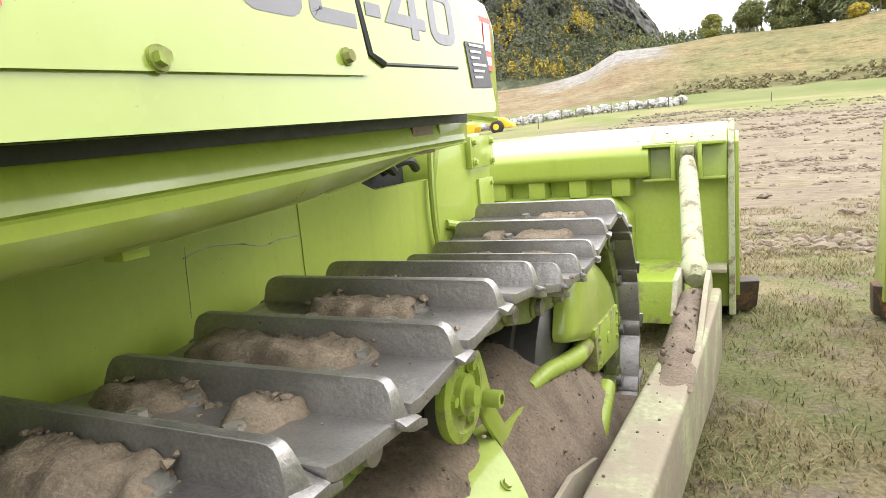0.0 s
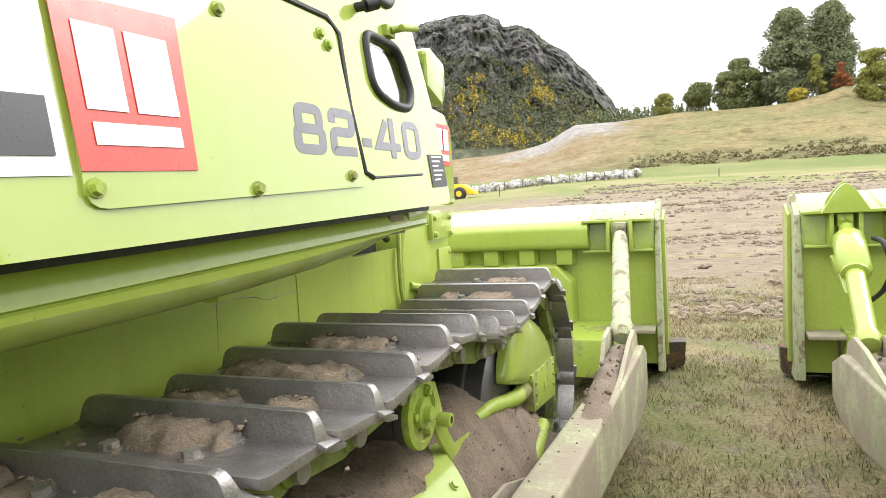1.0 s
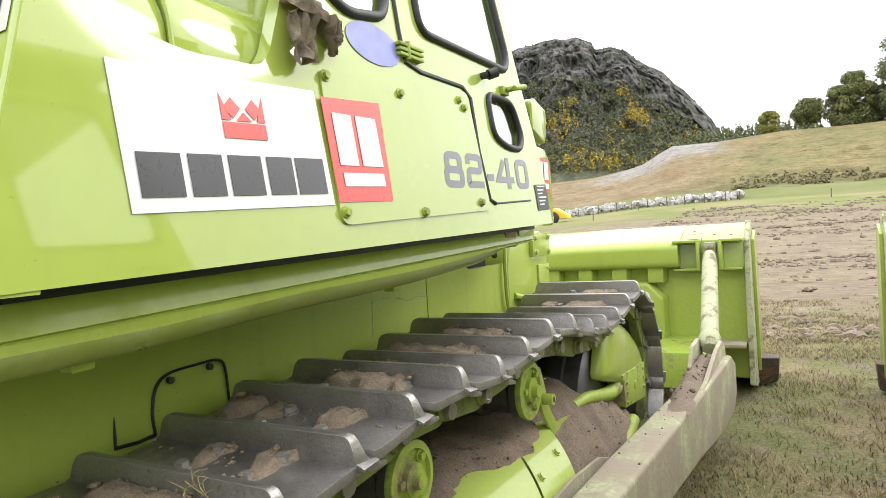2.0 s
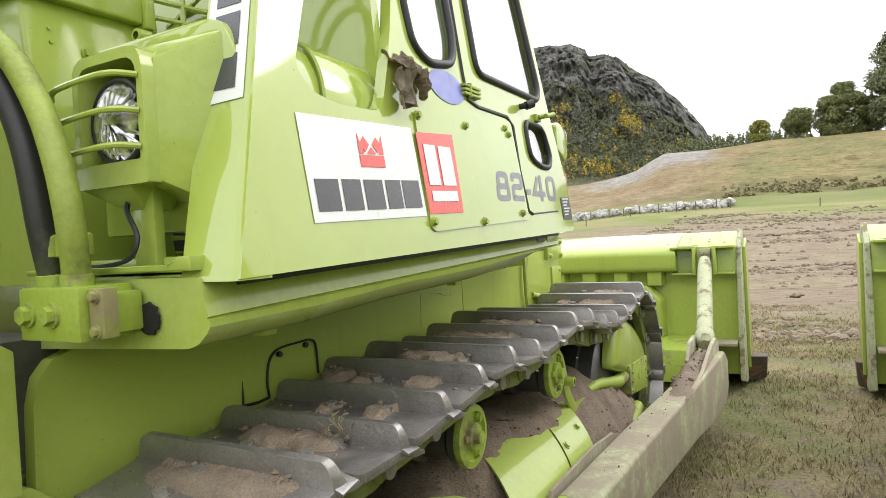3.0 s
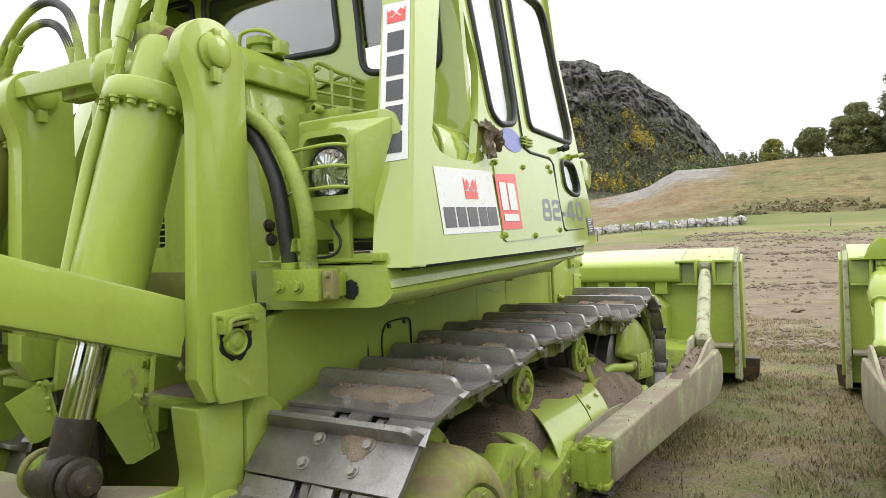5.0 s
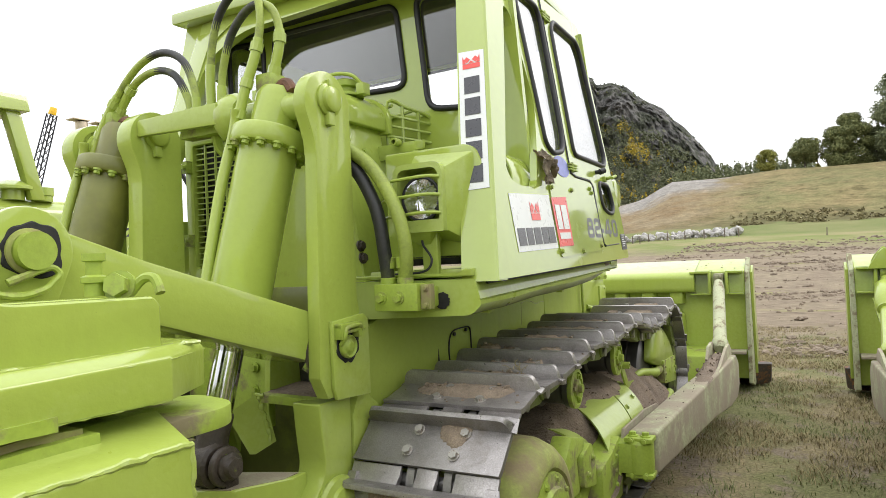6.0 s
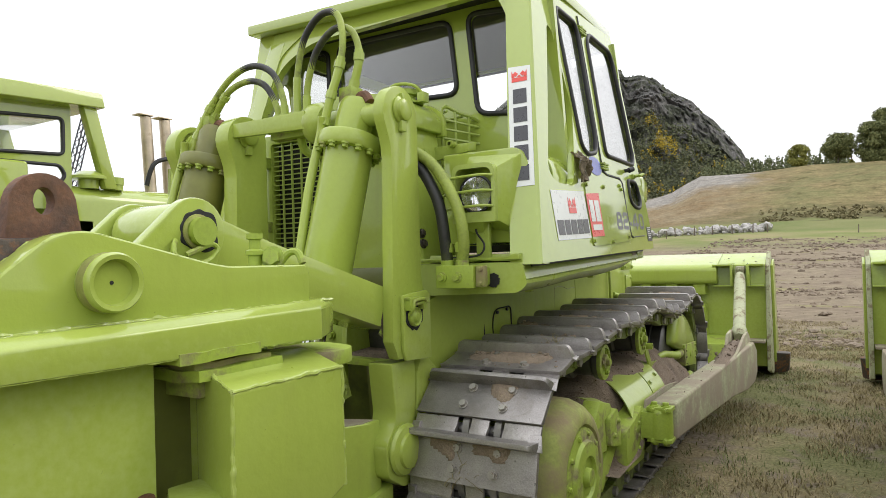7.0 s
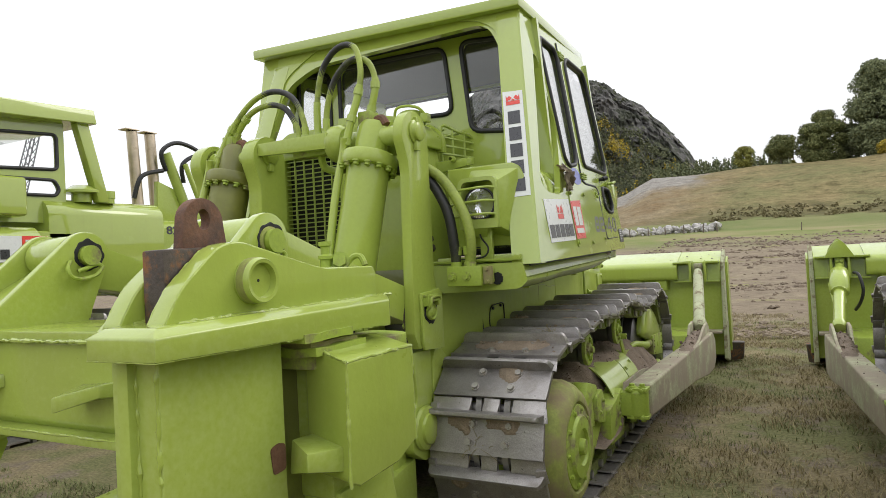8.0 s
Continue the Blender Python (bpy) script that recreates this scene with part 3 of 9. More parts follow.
    bp.inputs["Strength"].default_value, bp.inputs["Distance"].default_value = 1.0, 9.0
    l.new(nz(0.12, 12, 0.72, (1, 1, 0.28)), bp.inputs["Height"])
    l.new(bp.outputs[0], p.inputs["Normal"])
    return m


tagged(part("mountain", bm, mountain_material(), None, angle=25), "grey rocky mountain with dark scrub and cliffs", "mountain", kind="structure")


# ---- foliage ----
def leaf_mat(name, dark, light, rough=0.7):
    m = bpy.data.materials.new(name)
    m.use_nodes = True
    n, l = m.node_tree.nodes, m.node_tree.links
    p = n["Principled BSDF"]
    p.inputs["Roughness"].default_value = rough
    p.inputs["Specular IOR Level"].default_value = 0.2
    g = n.new("ShaderNodeNewGeometry")
    r = n.new("ShaderNodeValToRGB")
    r.color_ramp.elements[0].color, r.color_ramp.elements[1].color = (*dark, 1), (*light, 1)
    l.new(g.outputs["Random Per Island"], r.inputs[0])
    l.new(r.outputs[0], p.inputs["Base Color"])
    return m


dark_leaf = leaf_mat("dark_conifer_leaf", (0.09, 0.108, 0.055), (0.22, 0.24, 0.12))
green_leaf = leaf_mat("olive_leaf", (0.07, 0.085, 0.03), (0.21, 0.22, 0.085))
gold_leaf = leaf_mat("golden_leaf", (0.20, 0.16, 0.03), (0.50, 0.38, 0.05))
lime_leaf = leaf_mat("yellow_green_leaf", (0.11, 0.12, 0.03), (0.30, 0.29, 0.07))
bracken_leaf = leaf_mat("bracken_leaf", (0.16, 0.14, 0.07), (0.25, 0.22, 0.11))
red_leaf = leaf_mat("rust_red_leaf", (0.16, 0.06, 0.025), (0.38, 0.14, 0.05))
scrub_leaf = leaf_mat("hill_scrub_leaf", (0.075, 0.088, 0.048), (0.165, 0.172, 0.088))
bark = surface("grey_bark", (0.11, 0.09, 0.07), 0.9, var=0.3, scale=6, bump=0.5)


def crown_mesh(shape, height, width, count, leaf, seed, base=0.12):
    """Billows of small leaves set inside a crown's outline, so that the outline is uneven and has gaps."""
    r = random.Random(seed)
    lobes = []
    n = int(22 + count / 75)
    while len(lobes) < n:
        t = r.uniform(0.04, 0.98)
        a = r.uniform(0, 2 * math.pi)
        if shape == "cone":
            rad = (1 - t) ** 0.8 * 0.5 + 0.03
        elif shape == "column":
            rad = 0.5 * (0.45 + 0.55 * min(t / 0.2, 1)) * max(1 - t ** 3, 0.02) ** 0.6
        elif shape == "pillar":
            rad = 0.5 * math.sin(math.pi * min(0.08 + t * 0.95, 1)) ** 0.5 * (1 - 0.35 * t)
        else:
            rad = 0.5 * math.sqrt(max(1 - (2 * t - 0.9) ** 2 / 1.21, 0))
        size = width * r.uniform(0.12, 0.22) * (0.75 if shape in ("pillar", "cone") else 1)
        d = max(rad * width * r.uniform(0.75, 1.08) - size * 0.7, 0) * (r.random() ** 0.3)
        z = height * (base + (1 - base) * t)
        z = min(z, height - size * 0.75)
        lobes.append((Vector((d * math.cos(a), d * math.sin(a), z)), size))
    verts, faces = [], []
    for k in range(count * 8):
        c0, size = lobes[r.randrange(n)]
        d = Vector((r.gauss(0, 1), r.gauss(0, 1), r.gauss(0.25, 0.9))).normalized()
        c = c0 + Vector((d.x, d.y, d.z * 0.8)) * size * (0.55 + 0.5 * r.random() ** 0.5) * (1 + 0.3 * noise.noise(d * 2.5 + c0))
        u = (d.orthogonal().normalized() + Vector((r.gauss(0, 0.6), r.gauss(0, 0.6), r.gauss(0, 0.6)))).normalized() * leaf * r.uniform(0.6, 1.2)
        v = u.cross(d + Vector((r.gauss(0, 0.5), r.gauss(0, 0.5), r.gauss(0, 0.5)))).normalized() * leaf * 0.6
        i = len(verts)
        verts += [tuple(c - u), tuple(c + v), tuple(c + u), tuple(c - v)]
        faces.append((i, i + 1, i + 2, i + 3))
    me = bpy.data.meshes.new("crown")
    me.from_pydata(verts, [], faces)
    return me


def tree(az, dist, height, width, shape, leaves, count, label, seed, leaf=0.3, base=0.12, sink=0.0):
    a = radians(az)
    x, y = dist * math.sin(a), dist * math.cos(a)
    t = empty("tree", (x, y, ground_height(x, y) - sink))
    tagged(t, label, "tree")
    bm = B()
    lean = [Vector((0, 0, -0.5)), Vector((0.1, 0, height * 0.25)), Vector((-0.1, 0.1, height * 0.55)), Vector((0.05, 0, height * 0.85))]
    line = smooth_line(lean, 5)
    tube(bm, line, [max(0.02, height * 0.022 * (1 - i / len(line))) for i in range(len(line))], 8)
    r = random.Random(seed)
    for i in range(9):
        h = height * r.uniform(max(base, 0.1), 0.75)
        b = r.uniform(0, 6.28)
        q = Vector((math.cos(b), math.sin(b), 0.5)) * width * 0.32
        pts = smooth_line([(0, 0, h), Vector((0, 0, h)) + q * 0.5 + Vector((0, 0, -0.1)), Vector((0, 0, h)) + q], 3)
        tube(bm, pts, [height * 0.007 * (1 - 0.8 * k / len(pts)) for k in range(len(pts))], 5)
    part("trunk", bm, bark, t)
    me = crown_mesh(shape, height, width, count, leaf, seed, base)
    me.materials.append(leaves)
    c = new("crown", me)
    c.parent = t
    return t


tree(-1.5, 166, 4.9, 5.2, "round", lime_leaf, 900, "small yellow-green round bush tree on the crest of the grassy bank", 3, 0.2, 0.02)
tree(1.15, 168, 6.9, 7.8, "round", green_leaf, 1500, "dark olive spreading tree with an open trunk on the bank", 4, 0.22, 0.28)
tree(2.0, 178, 9.6, 2.2, "pillar", lime_leaf, 420, "slender yellowing poplar behind darker trees", 5, 0.2, 0.1)
tree(3.5, 168, 9.6, 8.0, "round", green_leaf, 2000, "dense olive-green tree on the bank", 16, 0.24, 0.02)
tree(4.35, 171, 13.0, 9.5, "round", green_leaf, 2600, "large ragged olive-green tree on the bank", 6, 0.26, 0.02)
tree(5.9, 173, 9.5, 6.0, "round", dark_leaf, 1300, "dark green tree beside a taller conifer", 8, 0.26, 0.02)
tree(7.75, 170, 22.0, 13.0, "column", dark_leaf, 6000, "tall dark conifer with a ragged crown on the bank", 7, 0.28, 0.01)
tree(10.5, 174, 21.5, 13.5, "column", dark_leaf, 6000, "tall dark conifer with a ragged open crown", 17, 0.28, 0.05)
tree(8.3, 160, 2.6, 5.0, "round", gold_leaf, 520, "low golden-yellow shrub on the bank", 9, 0.18, 0.0)
tree(9.6, 165, 9.0, 5.6, "cone", lime_leaf, 1100, "pale olive-green pointed shrub tree", 10, 0.22, 0.0)
tree(11.2, 166, 5.4, 4.6, "cone", red_leaf, 800, "rust-red autumn tree on the bank", 11, 0.2, 0.0)
tree(13.3, 150, 9.6, 7.5, "round", lime_leaf, 2100, "bushy mid-green tree on the bank's shoulder", 12, 0.22, 0.0)
tree(16.5, 158, 11.0, 9.0, "round", dark_leaf, 1700, "dark green tree on the bank's shoulder", 13, 0.26, 0.0)


def scatter(name, label, category, leaves, spots, seed, leaf, per=9):
    """Many small shrubs or far trees in one object; spots gives (x, y, z, width, height)."""
    r = random.Random(seed)
    verts, faces = [], []
    for x, y, z, w, h in spots:
        for _ in range(per):
            t = r.random()
            d = (1 - t * 0.75) * w * 0.5 * r.random() ** 0.5
            a = r.uniform(0, 6.283)
            c = Vector((x + d * math.cos(a), y + d * math.sin(a), z + h * t))
            u = Vector((r.gauss(0, 1), r.gauss(0, 1), r.gauss(0, 1))).normalized() * leaf
            v = u.cross(Vector((r.gauss(0, 1), r.gauss(0, 1), r.gauss(0, 1))).normalized()).normalized() * leaf * 0.8
            i = len(verts)
            verts += [tuple(c - u), tuple(c + v), tuple(c + u), tuple(c - v)]
            faces.append((i, i + 1, i + 2, i + 3))
    me = bpy.data.meshes.new(name)
    me.from_pydata(verts, [], faces)
    me.materials.append(leaves)
    return tagged(new(name, me), label, category, kind="stuff")


r = random.Random(21)
gold, dark, scrub = [], [], []
for i in range(4200):
    az, s = r.uniform(-32, -3), r.uniform(0.16, 0.50)
    p = mountain_point(az, s)
    k = noise.noise(Vector((az * 0.35, s * 9, 3)))
    w = r.uniform(3, 7)
    if k > 0.24 and r.random() < (0.75 if -15 < az < -8 else 0.3) and s < 0.47 - 0.2 * max(0, -15 - az) / 12:
        gold.append((*p, w * 1.1, w * 1.5))
    elif k > -0.2 and r.random() < 0.11 and s < 0.44:
        gold.append((*p, w * 0.7, w * 1.0))
    else:
        dark.append((*p, w, w * 1.1))
for i in range(220):
    az = r.uniform(-30, -4)
    p = mountain_point(az, r.uniform(0.62, 0.735))
    dark.append((p.x, p.y, p.z - 1.4, r.uniform(2, 4), r.uniform(1.2, 2.6)))
scatter("mountain_scrub", "dark green scrub on the mountain's slopes", "shrubs", scrub_leaf, dark, 22, 0.8, 12)
scatter("autumn_trees", "golden-yellow autumn trees below the cliffs", "trees", gold_leaf, gold, 23, 0.75, 18)
pines = []
for i in range(260):
    az = r.uniform(-9, 1.5)
    a, d = radians(az), r.uniform(300, 330)
    pines.append((d * math.sin(a), d * math.cos(a), EYE_Z + 30 + r.uniform(-0.5, 1.0), 2.4, r.uniform(5.5, 9)))
scatter("pine_belt", "distant belt of dark pine trees behind the bank", "trees", dark_leaf, pines, 24, 0.5, 44)
hedge = []
for i in range(900):
    az = r.uniform(-4, 24)
    a, d = radians(az), 106 + 13 * r.random() ** 1.6
    x, y = d * math.sin(a), d * math.cos(a)
    if noise.noise(Vector((x * 0.22, y * 0.22, 2))) < -0.12:
        continue
    hedge.append((x, y, ground_height(x, y) - 0.3, 1.4, r.uniform(0.4, 1.0)))
scatter("bank_bracken", "brown-green bracken along the foot of the bank", "shrubs", bracken_leaf, hedge, 25, 0.2, 22)

# boulder wall and fence at the field's far edge
bm = B()
for i in range(420):
    az = r.uniform(-24, -3.2)
    a, d = radians(az), 93 + r.uniform(-1.2, 1.2)
    x, y = d * math.sin(a), d * math.cos(a)
    s = 0.16 + 0.42 * r.random() ** 1.6
    ball = bmesh.ops.create_icosphere(bm, subdivisions=1, radius=s, matrix=Matrix.Translation((x, y, ground_height(x, y) + s * 0.25 + r.uniform(0, 0.65))) @ Euler((r.random() * 6, r.random() * 6, 0)).to_matrix().to_4x4() @ Matrix.Diagonal((1.2, 0.9, 0.75, 1)))
    for v in ball["verts"]:
        v.co += Vector((r.gauss(0, 1), r.gauss(0, 1), r.gauss(0, 1))) * s * 0.08
boulder_mat = surface("pale_boulder_rock", (0.42, 0.40, 0.38), 0.9, var=0.3, scale=1.2, second=(0.20, 0.18, 0.17), amount=0.35, second_scale=2, bump=0.6, bump_scale=6, edge=0.2)
tagged(part("boulder_wall", bm, boulder_mat, None, angle=20), "long low wall of pale grey boulders at the field's edge", "rocks", kind="stuff")

fence_wood = surface("grey_fence_wood", (0.13, 0.10, 0.08), 0.9, var=0.3, scale=5, bump=0.4)
wire_mat = surface("fence_wire", (0.18, 0.17, 0.16), 0.5, metal=0.7, var=0.1, bump=0.0)
fence = tagged(empty("fence", (0, 88, 0)), "weathered post and wire fence before the boulder wall", "fence")
tops = []
for i in range(16):
    az = -25 + 22 * i / 15 + r.uniform(-0.25, 0.25)
    a, d = radians(az), 88.5
    x, y = d * math.sin(a), d * math.cos(a)
    z = ground_height(x, y)
    h = r.uniform(1.05, 1.35)
    lx = r.uniform(-0.08, 0.08)
    tops.append((x, y, z))
    q = part("post", rod(B(), (x, y - 88, z - 0.2), (x + lx, y - 88, z + h), 0.075, 0.06, 8), fence_wood, fence)
for k in (0.35, 0.65, 0.95):
    part("wire", tube(B(), [(x, y - 88, z + k) for x, y, z in tops], 0.012, 4), wire_mat, fence)
for az, d, h in ((-14.6, 62, 1.0), (-11.0, 74, 0.9), (3.6, 70, 0.8)):
    a = radians(az)
    x, y = d * math.sin(a), d * math.cos(a)
    z = ground_height(x, y)
    o = tagged(part("marker_post", rod(B(), (x, y, z - 0.2), (x + 0.04, y, z + h), 0.05, 0.045, 8), fence_wood, None), "thin grey wooden marker post in the field", "post")

# clods and grass
GOLD = (1 + 5 ** 0.5) / 2
ICO_V = [Vector(v).normalized() for v in ((-1, GOLD, 0), (1, GOLD, 0), (-1, -GOLD, 0), (1, -GOLD, 0), (0, -1, GOLD), (0, 1, GOLD), (0, -1, -GOLD), (0, 1, -GOLD), (GOLD, 0, -1), (GOLD, 0, 1), (-GOLD, 0, -1), (-GOLD, 0, 1))]
ICO_F = [(i, j, k) for i in range(12) for j in range(i + 1, 12) for k in range(j + 1, 12)
         if all((ICO_V[p] - ICO_V[q]).length < 1.1 for p, q in ((i, j), (j, k), (i, k)))]


def pebble_mesh(name, spots, mat, seed, squash=0.7, rough=0.3):
    """Many small ragged lumps in one mesh; spots gives (x, y, z, size)."""
    r = random.Random(seed)
    verts, faces = [], []
    for x, y, z, s in spots:
        i = len(verts)
        turn = r.random() * 6.28
        ca, sa = math.cos(turn), math.sin(turn)
        lx, ly = r.uniform(0.8, 1.6), r.uniform(0.7, 1.1)
        for v in ICO_V:
            k = s * (1 + r.uniform(-rough, rough))
            px, py = v.x * lx * k, v.y * ly * k
            verts.append((x + px * ca - py * sa, y + px * sa + py * ca, z + v.z * squash * k))
        faces += [(i + a, i + b, i + c) for a, b, c in ICO_F]
    me = bpy.data.meshes.new(name)
    me.from_pydata(verts, [], faces)
    me.materials.append(mat)
    return me


clod_mat = surface("pale_turned_earth", (0.20, 0.156, 0.112), 0.95, var=0.25, scale=2, second=(0.12, 0.09, 0.065), amount=0.35, second_scale=6, fine=0.2, fine_scale=60, bump=0.6, bump_scale=50, edge=0.2)
spots = []
for i in range(70000):
    x = r.uniform(-7, 17)
    y = 8 + 55 * r.random() ** 1.5
    k = noise.noise(Vector((x * 0.16, y * 0.45, 8))) + 0.5 * noise.noise(Vector((x * 0.7, y * 1.6, 3)))
    if k < 0.2 and r.random() < 0.95:
        continue
    s = (0.010 + 0.085 * r.random() ** 6) * (1 + max(0, y - 12) * 0.02)
    spots.append((x, y, ground_height(x, y) + s * 0.15, s))
for cx, cy, n in ((2.75, 8.55, 30), (2.3, 14, 14), (3.4, 11.2, 10), (0.9, 21, 16)):
    for i in range(n):
        x, y = r.gauss(cx, 0.13), r.gauss(cy, 0.15)
        s = 0.015 + 0.07 * r.random() ** 2
        spots.append((x, y, ground_height(x, y) + s * 0.5, s))
me = pebble_mesh("earth_clods", spots, clod_mat, 61)
tagged(new("earth_clods", me), "loose brown clods of turned earth on the field", "earth", kind="stuff")


def blades(name, label, mat, count, area, seed, tall, keep):
    r = random.Random(seed)
    verts, faces = [], []
    x0, x1, y0, y1 = area
    for _ in range(count):
        x, y = r.uniform(x0, x1), r.uniform(y0, y1) 
        if not keep(x, y, r):
            continue
        worn_down = noise.noise(Vector((x * 1.3, y * 1.3, 14))) + 0.6 * noise.noise(Vector((x * 4.1, y * 4.1, 3)))
        if worn_down > 0.12 and r.random() < 0.8:
            continue
        h = r.uniform(0.4, 1.0) * tall * (1.0 - 0.5 * worn_down)
        a, b = r.uniform(0, 6.283), r.uniform(0.3, 1.7)
        w = 0.0024 + 0.0014 * r.random()
        z = ground_height(x, y) - 0.004
        dx, dy = math.cos(a), math.sin(a)
        i = len(verts)
        verts += [(x - dy * w, y + dx * w, z), (x + dy * w, y - dx * w, z), (x + dx * h * b * 0.45 + dy * w * 0.7, y + dy * h * b * 0.45 - dx * w * 0.7, z + h * 0.55),
                  (x + dx * h * b * 0.45 - dy * w * 0.7, y + dy * h * b * 0.45 + dx * w * 0.7, z + h * 0.55), (x + dx * h * b * 1.1, y + dy * h * b * 1.1, z + h * 0.8)]
        faces += [(i, i + 1, i + 2, i + 3), (i + 3, i + 2, i + 4)]
    me = bpy.data.meshes.new(name)
    me.from_pydata(verts, [], faces)
    me.materials.append(mat)
    return tagged(new(name, me), label, "grass", kind="stuff")


straw_mat = leaf_mat("straw_blade", (0.14, 0.11, 0.05), (0.34, 0.285, 0.15), 0.8)
blade_mat = leaf_mat("green_blade", (0.085, 0.10, 0.035), (0.22, 0.235, 0.09), 0.7)


def open_ground(x, y):
    return not (-1.45 < x < 1.42 and -1.2 < y < 3.4) and x > 0.2


def straw_keep(x, y, r):
    return open_ground(x, y) and (y < 9 or r.random() < max(0.05, 0.8 - (y - 9) * 0.12)) and noise.noise(Vector((x * 0.9, y * 0.9, 1))) + 0.5 * noise.noise(Vector((x * 2.3, y * 2.3, 6))) < r.uniform(-0.1, 0.35)


def green_keep(x, y, r):
    return open_ground(x, y) and y < 10.5 and noise.noise(Vector((x * 0.9, y * 0.9, 1))) + 0.8 * noise.noise(Vector((x * 2.6, y * 2.6, 6))) > r.uniform(-0.12, 0.1)


blades("dry_grass", "short dry straw-coloured grass", straw_mat, 170000, (0.4, 5.5, -5.0, 13), 31, 0.075, straw_keep)
blades("green_grass", "patches of short green grass among straw", blade_mat, 60000, (0.4, 5.5, -5.0, 11), 32, 0.07, green_keep)
blades("green_grass", "shaded short green grass between the machines", blade_mat, 45000, (-4.4, 0.4, -4.6, -1.2), 33, 0.07, lambda x, y, r: r.random() < 0.8)

# ---- the bulldozer: running gear ----
dozer = tagged(empty("bulldozer", (0, 0, 0)), "lime-green crawler bulldozer with cab, blade and rear ripper, muddy tracks", "bulldozer")

SHOE_PITCH = 0.262
TRACK_X = 1.045
REAR_C, REAR_R = (-0.62, 0.56), 0.56
TAIL = 0.155                                   # from a shoe's middle to its leading lip
FRONT_C, FRONT_R = (2.72, 0.62), 0.60
PIN_DEPTH = 0.08                               # from a shoe's face to the chain's pins


def track_line():
    """The chain's outer face as a closed line in (y, z), forward along the top."""
    pts = []
    for a in np.linspace(-90, -270, 40):           # round the rear, upwards
        pts.append((REAR_C[0] + REAR_R * math.cos(radians(a)), REAR_C[1] + 0.54 * math.sin(radians(a))))
    top = [(-0.62, 1.10), (-0.30, 1.11), (0.016, 1.15), (0.32, 1.182), (0.61, 1.155), (0.86, 1.160), (1.095, 1.200), (1.39, 1.205), (1.655, 1.15), (1.91, 1.11), (2.15, 1.112), (2.41, 1.14), (2.72, 1.22)]
    pts += [(p.x, p.y) for p in smooth_line([(y, z, 0) for y, z in top], 8)][1:-1]
    for a in np.linspace(90, -90, 40):
        pts.append((FRONT_C[0] + FRONT_R * math.cos(radians(a)), FRONT_C[1] + FRONT_R * math.sin(radians(a))))
    for y in np.linspace(2.62, -0.52, 30):
        pts.append((float(y), 0.025))
    return pts


def shoe_frames(phase):
    outer = [Vector((0, y, z)) for y, z in track_line()]
    k = len(outer)
    pts = []                                       # the line of the chain's pins, inside the shoes
    for i in range(k):
        t = (outer[(i + 1) % k] - outer[i - 1]).normalized()
        pts.append(outer[i] - Vector((0, -t.z, t.y)) * PIN_DEPTH)
    lens = [(pts[(i + 1) % k] - pts[i]).length for i in range(k)]
    total = sum(lens)
    count = round(total / SHOE_PITCH)
    step = total / count

    def at(s):
        s %= total
        i = 0
        while s > lens[i]:
            s -= lens[i]
            i = (i + 1) % k
        return pts[i].lerp(pts[(i + 1) % k], s / max(lens[i], 1e-9))
    out = []
    for c in range(count):
        s = phase + c * step
        p, q = at(s - step * 0.5), at(s + step * 0.5)
        t = (q - p).normalized()
        nrm = Vector((0, -t.z, t.y))
        m = Matrix.Identity(4)
        m.col[0][:3], m.col[1][:3], m.col[2][:3] = (1, 0, 0), t, nrm
        m.translation = (p + q) / 2 + nrm * (PIN_DEPTH + (at(s) - (p + q) / 2).length)
        out.append(m)
    return out


